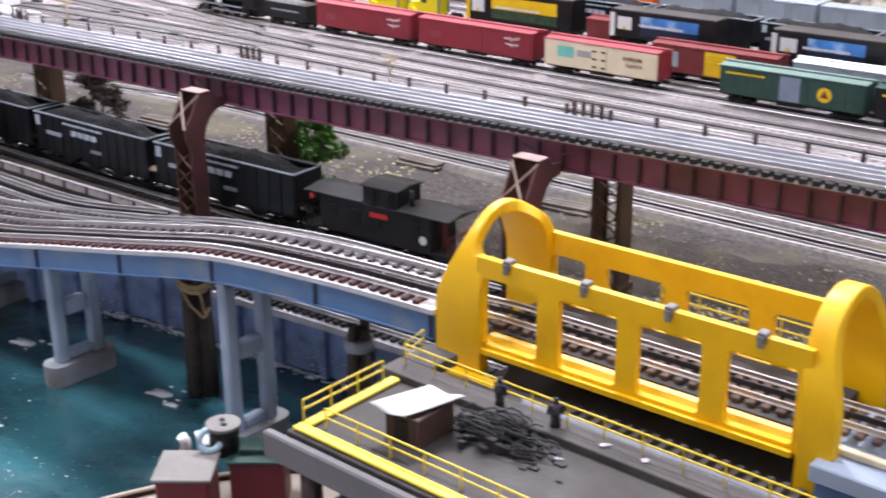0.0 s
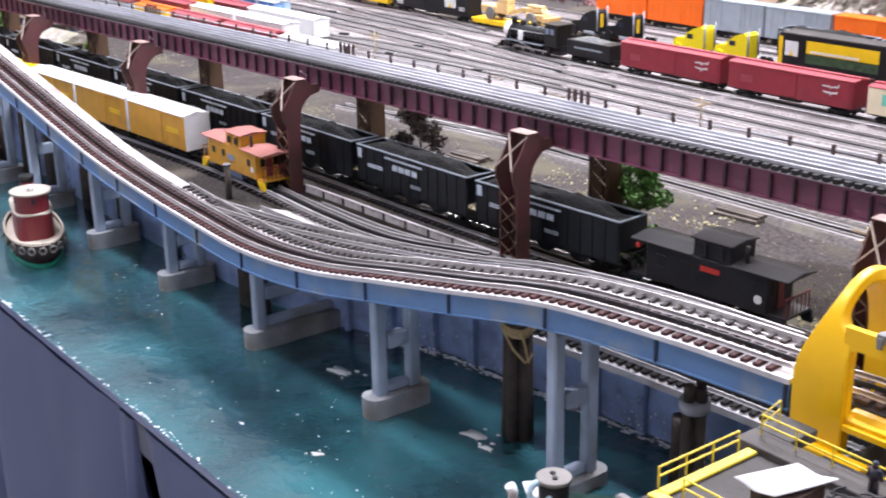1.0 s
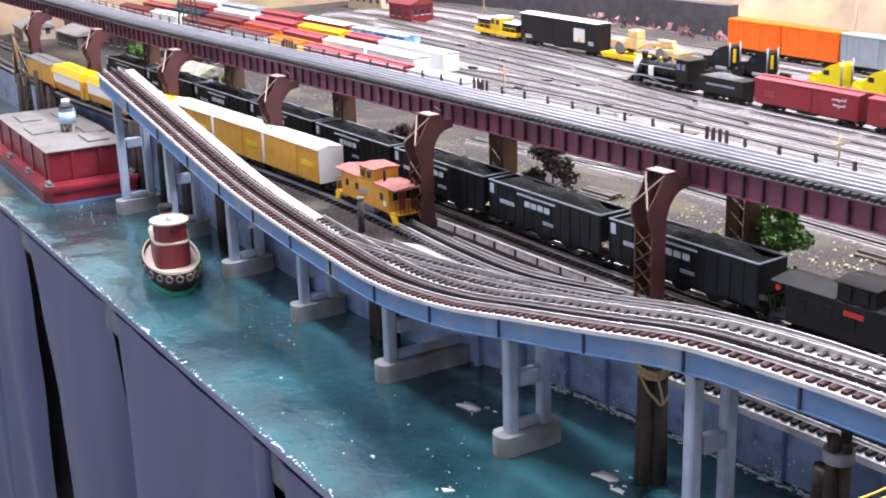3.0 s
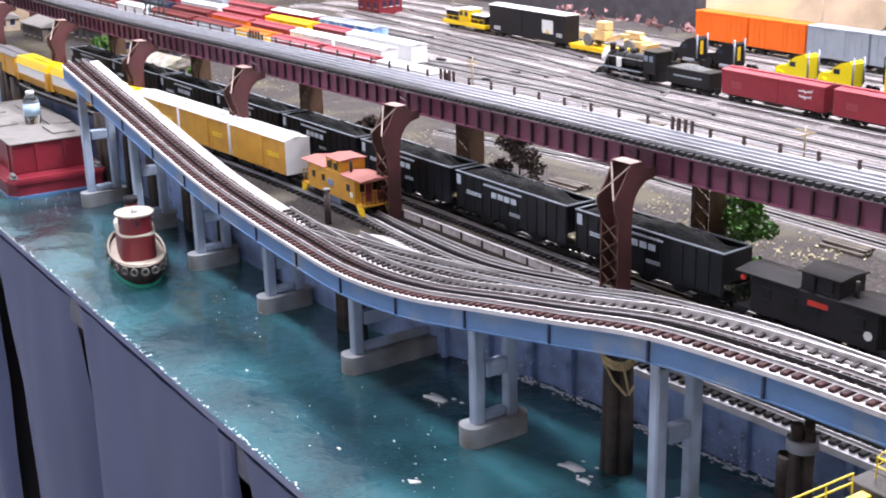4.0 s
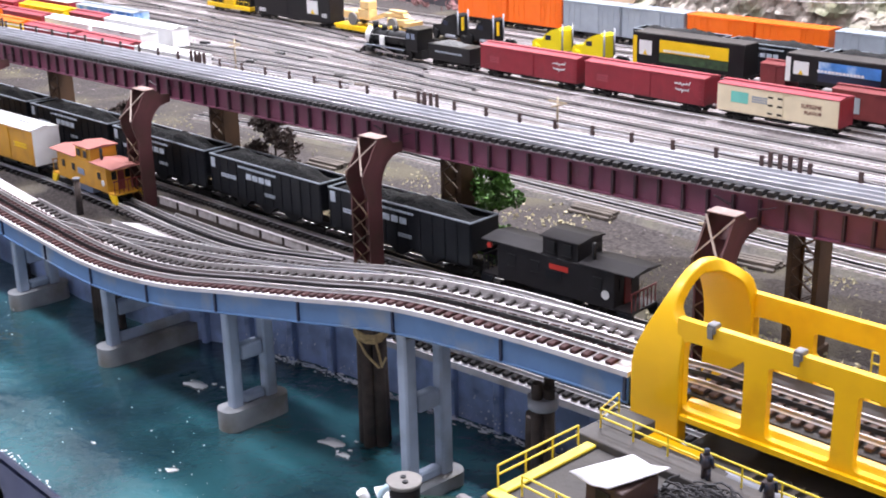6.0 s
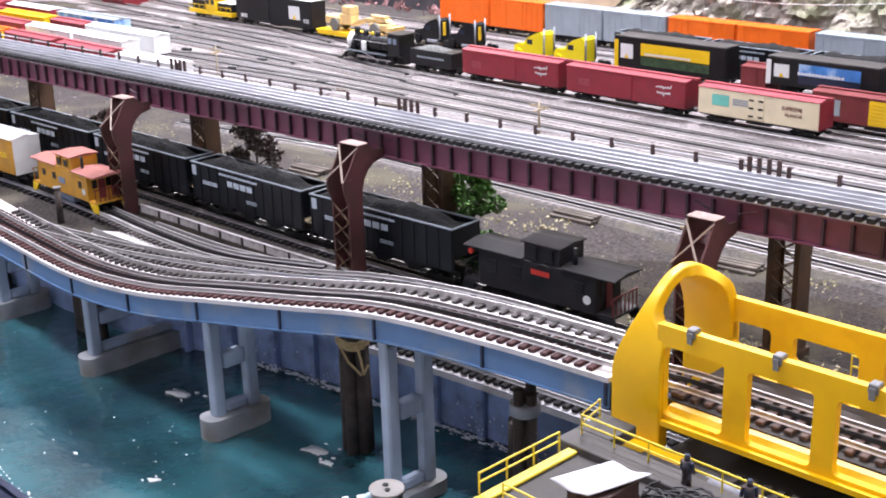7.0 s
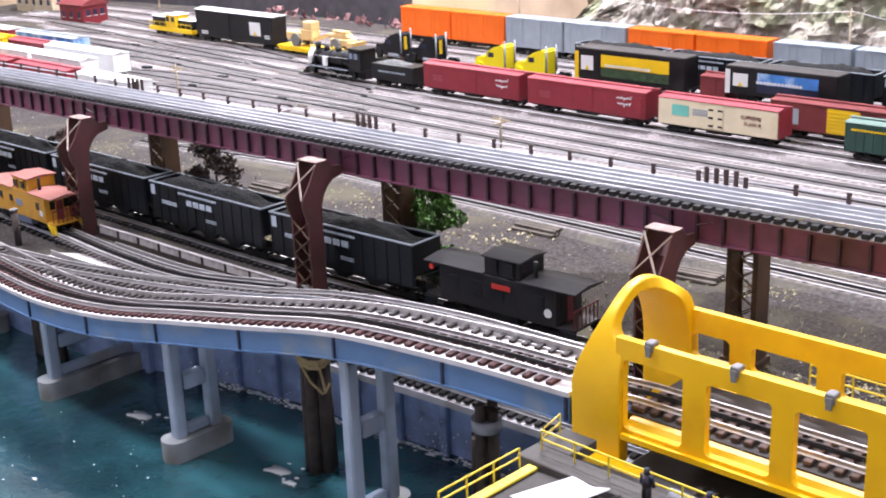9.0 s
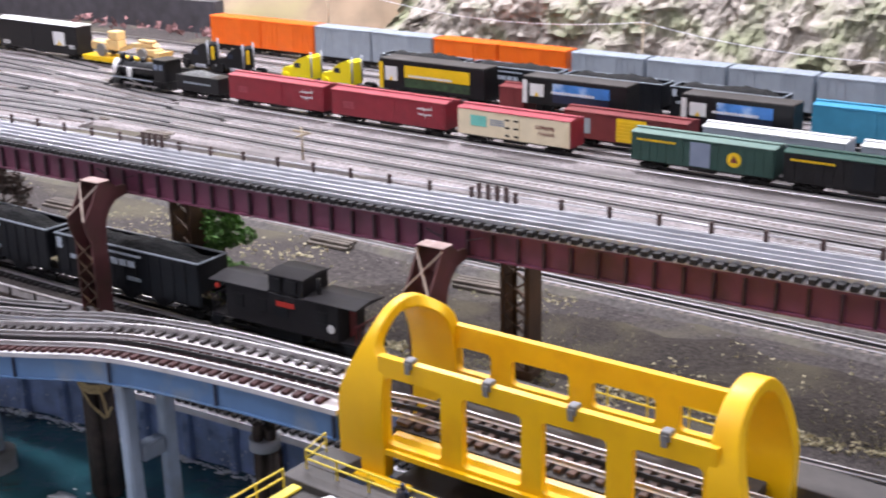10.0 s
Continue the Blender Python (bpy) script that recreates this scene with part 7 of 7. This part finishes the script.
def scatter():
    """Loose pale stones, straw and tufts on the gravel."""
    g, h, k, w = Geo(), Geo(), Geo(), Geo()
    for _ in range(12000):
        x = random.uniform(-4.2, 0.2)
        main = float(np.interp(x, [-4.0, -2.17, -1.0, 0.7], [1.085, 1.182, 1.25, 1.42])) + 0.046
        y = main + (abs(random.gauss(0, 0.035)) if random.random() < 0.45 else abs(random.gauss(0, 0.2)))
        if noise.noise(Vector((x * 4, y * 6, 9))) < random.uniform(-0.15, 0.3) + (0.1 if x > -0.9 else 0):
            continue
        r = random.uniform(0.0014, 0.0062)
        z = ground_z(x, y)
        a = random.uniform(0, 6.28)
        c, s = math.cos(a) * r, math.sin(a) * r
        g.add([(x - c, y - s, z), (x + s * 0.6, y - c * 0.6, z), (x + c, y + s, z), (x - s * 0.6, y + c * 0.6, z), (x, y, z + r * 0.7)], [(0, 1, 4), (1, 2, 4), (2, 3, 4), (3, 0, 4)])
    for _ in range(3500):
        x, y = random.uniform(-4.8, 0.6), random.uniform(1.4, 2.9)
        r = random.uniform(0.001, 0.0034)
        z = ground_z(x, y) + 0.001
        a = random.uniform(0, 6.28)
        c, s = math.cos(a) * r, math.sin(a) * r
        h.add([(x - c, y - s, z), (x + s * 0.6, y - c * 0.6, z), (x + c, y + s, z), (x - s * 0.6, y + c * 0.6, z), (x, y, z + r * 0.7)], [(0, 1, 4), (1, 2, 4), (2, 3, 4), (3, 0, 4)])
    for _ in range(2600):
        x = random.uniform(-2.4, -0.2)
        y = 1.3 + abs(random.gauss(0, 0.1)) + 0.045 * (x + 2)
        if noise.noise(Vector((x * 5, y * 5, 4))) < 0.05:
            continue
        z = ground_z(x, y)
        k.bar((x, y, z), (x + random.gauss(0, 0.004), y + random.gauss(0, 0.004), z + random.uniform(0.003, 0.009)), 0.0008, 0.0008)
    pb = Geo()
    rnd = random.Random(21)
    for j in range(85):
        cx = rnd.uniform(-2.5, 0.1)
        main = float(np.interp(cx, [-4.0, -2.17, -1.0, 0.7], [1.085, 1.182, 1.25, 1.42]))
        near = j < 45
        cy = main + (rnd.uniform(0.062, 0.1) if near else rnd.uniform(0.1, 0.4))
        for _ in range(rnd.randint(40, 110) if near else rnd.randint(15, 60)):
            x, y = cx + rnd.gauss(0, 0.028), max(main + 0.045, cy + rnd.gauss(0, 0.009 if near else 0.02))
            r = rnd.uniform(0.0022, 0.0052)
            z = ground_z(x, y)
            q = [Vector((rnd.gauss(0, 1), rnd.gauss(0, 1), rnd.gauss(0, 0.6))).normalized() * r for _ in range(5)]
            pb.add([Vector((x, y, z + r * 0.3)) + p for p in q], [(0, 1, 2), (0, 2, 3), (0, 3, 4), (0, 4, 1), (1, 3, 2), (1, 4, 3)])
    tagged(part("straw_pebbles", pb, PEBBLE), "patches of straw-coloured pebbles beside the main track", "pebbles", kind="stuff")
    tagged(part("loose_stones", g, STRAW), "straw-coloured loose stones on the gravel", "stones", kind="stuff")
    tagged(part("loose_ballast", h, BALLAST), "pale loose ballast stones between the yard tracks", "stones", kind="stuff")
    for _ in range(2600):
        x, y = random.uniform(-4.8, -2.0 + 2.2), random.uniform(0.58, 0.86)
        if noise.noise(Vector((x * 3, y * 5, 1))) < random.uniform(-0.1, 0.6):
            continue
        r = 0.0003 + 0.0016 * random.random() ** 3
        w.add([(x - r * 1.5, y, 0.0035), (x, y - r, 0.0035), (x + r * 1.5, y, 0.0035), (x, y + r, 0.0035), (x, y, 0.0045)], [(0, 1, 4), (1, 2, 4), (2, 3, 4), (3, 0, 4)])
    tagged(part("white_flecks", w, FOAM), "fine white flecks scattered on the water", "foam", kind="stuff")
    tagged(part("dry_grass", k, STRAW), "tufts of dry straw-coloured grass", "grass", kind="stuff")


scatter()


# ---- small things in the yard ----
def switch_machine(x, y, rz):
    e = thing("switch_machine", "small dark turnout motor box beside the yard tracks", "switch machine", pose(x, y, ground_z(x, y), rz=rz), "switch machines of the yard")
    part("base", Geo().box(-0.03, -0.014, -0.006, 0.03, 0.014, 0.006, 0.001), BALLAST, e, "pale base")
    part("motor_box", Geo().box(-0.022, -0.009, 0.0062, 0.014, 0.009, 0.016, 0.002), BLACK, e)
    part("throw_bar", Geo().box(0.0145, -0.003, 0.0062, 0.028, 0.003, 0.009), BAND, e)


for sx, sy, sr in ((-3.484, 2.135, 8), (-3.088, 2.044, 12), (-2.703, 2.072, 5), (-3.538, 2.276, -6), (-3.915, 2.363, 3), (-4.326, 2.467, 10), (-4.741, 2.574, 0), (-3.131, 2.178, 8)):
    switch_machine(sx, sy, sr)


def plank_pile(x, y, rz):
    t = thing("timber_pile", "flat pile of old grey timber beside a yard track", "timber pile", pose(x, y, ground_z(x, y), rz=rz), "timber piles")
    plank = Geo().box(-0.045, -0.004, 0, 0.045, 0.004, 0.005, 0.0006).mesh("plank", TIMBER)
    for k in range(5):
        part("plank", plank, TIMBER, t, m=pose(random.uniform(-0.004, 0.004), -0.02 + k * 0.0095, 0, rz=random.uniform(-3, 3)))
    for k in range(3):
        part("plank", plank, TIMBER, t, m=pose(0, -0.012 + k * 0.011, 0.0055, rz=random.uniform(-5, 5)))


for q in ((-1.4, 1.625, 6), (-2.02, 1.5, 4), (-1.05, 1.6, 5), (-2.62, 2.05, 10), (-3.15, 2.25, 8), (-3.0, 2.4, 5), (-3.5, 2.3, 9), (-2.35, 2.02, 12), (-3.9, 2.42, 0)):
    plank_pile(*q)


def pole(x, y, h, label="thin wooden telegraph pole"):
    t = thing("telegraph_pole", label, "pole", pose(x, y, ground_z(x, y) - 0.002), "telegraph poles of the yard")
    part("post", Geo().tube([(0, 0, 0), (0, 0, h)], 0.003, 8, 0.0022), STONEWALL, t)
    part("cross_arm", Geo().box(-0.028, -0.0015, h - 0.014, 0.028, 0.0015, h - 0.01), STONEWALL, t)
    part("cross_arm", Geo().box(-0.002, -0.02, h - 0.022, 0.002, 0.02, h - 0.0185), STONEWALL, t)


pole(-3.05, 1.96, 0.095)
pole(-1.86, 2.03, 0.085)
pole(-1.1, 1.56, 0.075)
pole(-2.72, 3.07, 0.26)
pole(-1.55, 3.05, 0.22)
pole(-0.4, 3.05, 0.22)
pole(-4.35, 2.75, 0.24)


def wires():
    g = Geo()
    pts = [(-4.35, 2.75, 0.39), (-2.72, 3.07, 0.415), (-1.55, 3.05, 0.375), (-0.4, 3.05, 0.375)]
    for a, b in zip(pts, pts[1:]):
        g.tube([(a[0] + (b[0] - a[0]) * t, a[1] + (b[1] - a[1]) * t, a[2] + (b[2] - a[2]) * t - 0.05 * 4 * t * (1 - t)) for t in np.linspace(0, 1, 14)], 0.0012, 5)
    tagged(part("cable", g, CURB), "thin pale cable sagging between yard poles", "cable")


wires()

p = thing("mooring_post", "dark timber post beside the junction", "post", pose(-2.1, 0.975, 0.165))
part("post", Geo().tube([(0, 0, 0), (0, 0, 0.066)], 0.0065, 10, 0.006), WOODPILE, p)
part("cap", Geo().tube([(0, 0, 0.0662), (0, 0, 0.07)], 0.0075, 10), WALKGREY, p)


# ---- buildings and clutter at the harbour's far end ----
def building(x, y, sx, sy, h, wall, roof, rz, label, floors=2):
    b = thing("building", label, "building", pose(x, y, ZG - 0.004, rz=rz), "model buildings")
    part("wall", Geo().box(-sx / 2, -sy / 2, 0, sx / 2, sy / 2, h, 0.001), wall, b)
    part("roof", Geo().prism([(-sy / 2 - 0.008, h + 0.0005), (sy / 2 + 0.008, h + 0.0005), (sy / 2 + 0.008, h + 0.005), (0, h + 0.03), (-sy / 2 - 0.008, h + 0.005)], -sx / 2 - 0.008, sx / 2 + 0.008, "x"), roof, b)
    for f in range(floors):
        for k in range(max(2, int(sx / 0.05))):
            wx = -sx / 2 + sx * (k + 0.5) / max(2, int(sx / 0.05))
            wz = h * (f + 0.55) / floors
            w = part("window", Geo().box(wx - 0.009, -sy / 2 - 0.0012, wz - 0.012, wx + 0.009, -sy / 2 - 0.0002, wz + 0.012), NAVY, b)
            part("sill", Geo().box(wx - 0.011, -sy / 2 - 0.003, wz - 0.0145, wx + 0.011, -sy / 2 - 0.0002, wz - 0.0125), DECK, w)
    for k in (-1, 0, 1):
        w = part("window", Geo().box(sx / 2 + 0.0002, k * sy * 0.28 - 0.009, h * 0.5, sx / 2 + 0.0012, k * sy * 0.28 + 0.009, h * 0.5 + 0.024), NAVY, b)
        part("sill", Geo().box(sx / 2 + 0.0002, k * sy * 0.28 - 0.011, h * 0.5 - 0.003, sx / 2 + 0.003, k * sy * 0.28 + 0.011, h * 0.5 - 0.0005), DECK, w)
    return b


OLDROOF = material("weathered_tan_roof", (0.27, 0.235, 0.19), 0.85, var=0.25, scale=40, other=(0.19, 0.2, 0.14), amount=0.4, spot=12)
building(-4.78, 1.44, 0.2, 0.16, 0.06, TIMBER, OLDROOF, 14, "small brown timber house with a tan roof", 1)
building(-4.42, 1.42, 0.16, 0.13, 0.055, STONEWALL, OLDROOF, -8, "low tan shed with a tan roof", 1)
building(-4.16, 1.46, 0.12, 0.12, 0.05, TIMBER, BARGETOP, 20, "tiny timber hut with a grey roof", 1)
building(-5.02, 1.3, 0.22, 0.15, 0.055, TIMBER, BARGETOP, 4, "low brown shed with a grey roof", 1)
building(-5.3, 1.42, 0.22, 0.16, 0.065, BROWNRED, OLDROOF, 12, "low red house with a tan roof", 1)
building(-5.42, 1.2, 0.2, 0.13, 0.05, STONEWALL, BARGETOP, -4, "low tan shed with a flat grey roof", 1)
building(-5.25, 2.75, 0.26, 0.16, 0.09, STONEWALL, CARYELLOW, 8, "small station with a yellow roof", 1)
building(-4.72, 2.62, 0.16, 0.12, 0.08, TUGRED, BROWNRED, 5, "small red yard tower", 1)
building(-3.75, 1.3, 0.16, 0.12, 0.06, STONEWALL, ROCK, 6, "low tan shed by the ramp", 1)


def crane(x, y, z, h):
    c = thing("derrick", "rusty timber derrick with leaning spars by the harbour", "derrick", pose(x, y, z))
    for a, b in (((-0.03, 0, 0), (0.0, 0, h)), ((0.03, 0.01, 0), (0.0, 0, h)), ((0.0, 0.04, 0), (0.0, 0, h)), ((0.0, 0.0, 0.02), (0.07, -0.02, h * 1.1))):
        part("spar", Geo().tube([a, b], 0.0045, 8, 0.003), RUSTB, c)
    for k in range(3):
        part("stay", Geo().tube([(0, 0, h), (0.05 + k * 0.02, -0.03 + 0.03 * k, 0)], 0.001, 5), ROPE, c)


crane(-4.3, 0.86, 0.165, 0.16)


def signal_tower(x, y):
    t = thing("lattice_tower", "dark green lattice tower beyond the bridge", "tower", pose(x, y, ZG))
    h = 0.36
    for a in (-0.03, 0.03):
        for b in (-0.03, 0.03):
            part("leg", Geo().tube([(a, b, 0), (a * 0.6, b * 0.6, h)], 0.003, 6), GREENCAR, t)
    for k in range(7):
        z = h * k / 7
        part("brace", Geo().bar((-0.03, -0.03, z), (0.028, -0.03, z + h / 7), 0.002, 0.003).bar((0.03, -0.03, z), (-0.028, -0.03, z + h / 7), 0.002, 0.003).bar((0.03, -0.03, z), (0.03, 0.028, z + h / 7), 0.002, 0.003), GREENCAR, t)
    part("platform", Geo().box(-0.03, -0.03, h, 0.03, 0.03, h + 0.006), GREENCAR, t)


signal_tower(-4.72, 1.62)


def crates():
    box = Geo().box(-0.018, -0.014, 0, 0.018, 0.014, 0.026, 0.001).mesh("crate", TIMBER)
    for _ in range(22):
        x, y = random.uniform(-4.5, -3.9), random.uniform(0.97, 1.05)
        ob = part("crate", box, TIMBER, None, m=pose(x, y, ZG, rz=random.uniform(0, 90)))
        tagged(ob, "weathered wooden crate on the quay", "crate", "crates on the quay")
    pile_cluster(-4.12, 0.89, 0.23, n=5)
    pile_cluster(-4.28, 0.87, 0.2, n=5)
    pile_cluster(-4.02, 0.9, 0.2, n=4)
    pile_cluster(-3.3, 0.93, 0.2, n=4)
    pile_cluster(-3.08, 0.93, 0.18, n=4)


crates()


# ---- backdrop ----
def rocks():
    nx, nz = 420, 76
    g, v = Geo(), []
    for j in range(nz + 1):
        u = j / nz
        for i in range(nx + 1):
            x = -2.75 + 4.2 * i / nx
            edge = min(1, max(0.0, (x + 2.75) / 0.5))
            h = 0.95 * edge + 0.02
            base = 3.17 + 0.02 * math.sin(x * 3)
            p = Vector((x * 5, u * 4.2, 0))
            d = 0.036 * noise.ridged_multi_fractal(p, 0.9, 2.1, 5, 0.9, 2.0) + 0.10 * noise.noise(p * 0.6)
            c = noise.cell(Vector((x * 9 + u * 2, u * 8 - x, 1))) * 0.02 + noise.cell(Vector((x * 25 + u * 5, u * 21 - x * 2, 4))) * 0.014 + noise.cell(Vector((x * 55 + u * 9, u * 47 - x * 3, 8))) * 0.006
            v.append((x, base + 0.42 * u**1.2 - d * min(1, 0.2 + u * 3) - c, ZG - 0.01 + h * u + 0.02 * noise.noise(Vector((x * 11, u * 9, 5)))))
    n = nx + 1
    g.add(v, [(j * n + i, j * n + i + 1, (j + 1) * n + i + 1, (j + 1) * n + i) for j in range(nz) for i in range(nx)])
    tagged(part("rock_face", g, ROCK), "craggy painted rock face behind the yard", "rock face", kind="structure")
    g, v = Geo(), []
    for j in range(13):
        for i in range(81):
            x = -5.6 + 3.2 * i / 80
            u = j / 12
            v.append((x, 3.28 + 0.25 * u + 0.04 * noise.noise(Vector((x * 4, u * 3, 7))), ZG - 0.01 + 0.45 * u + 0.03 * noise.noise(Vector((x * 5, u * 5, 3)))))
    g.add(v, [(j * 81 + i, j * 81 + i + 1, (j + 1) * 81 + i + 1, (j + 1) * 81 + i) for j in range(12) for i in range(80)], True)
    tagged(part("hillside", g, SCENIC), "pale tan hillside behind the yard", "hillside", kind="structure")
    line = curve([(-5.6, 3.02, 0), (-4.7, 3.16, 0), (-4.1, 3.22, 0), (-3.7, 3.22, 0), (-3.45, 3.24, 0)], 0.05)
    bank = Geo().sweep(line, [(0.0, ZG - 0.01), (0.05, ZG - 0.01), (0.05, ZG + 0.12), (0.0, ZG + 0.12)])
    tagged(part("retaining_wall", bank, DARKWALL), "dark grey retaining wall at the back of the yard", "wall", kind="structure")
    g = Geo()
    for _ in range(150):
        x = random.uniform(-4.2, -2.9)
        y = 3.2 - abs(random.gauss(0, 0.035))
        r = random.uniform(0.008, 0.02)
        z = ZG + random.uniform(0, 0.03)
        q = [Vector((random.gauss(0, 1), random.gauss(0, 1), random.gauss(0, 1))).normalized() * r for _ in range(4)]
        g.add([Vector((x, y, z)) + w for w in q], [(0, 1, 2), (0, 2, 3), (0, 3, 1), (1, 3, 2)])
    tagged(part("rubble", g, RUBBLE), "red-brown rubble below the retaining wall", "rubble", kind="stuff")
    g, v = Geo(), []
    for j in range(13):
        for i in range(61):
            y, u = 0.6 + 2.9 * i / 60, j / 12
            v.append((-5.62 - 0.35 * u + 0.05 * noise.noise(Vector((y * 4, u * 3, 17))), y, ZG - 0.18 * (1 - min(1, u * 4)) + 0.62 * u + 0.03 * noise.noise(Vector((y * 5, u * 5, 13)))))
    g.add(v, [(j * 61 + i, j * 61 + i + 1, (j + 1) * 61 + i + 1, (j + 1) * 61 + i) for j in range(12) for i in range(60)], True)
    tagged(part("hillside", g, SCENIC), "tan and olive hillside closing the far end of the harbour", "hillside", kind="structure")
    sky = Geo().box(-5.6, 4.12, ZG - 0.2, 0.9, 4.16, 2.2)
    tagged(part("backdrop", sky, SCENIC), "pale painted scenic backdrop board", "backdrop", kind="structure")


rocks()
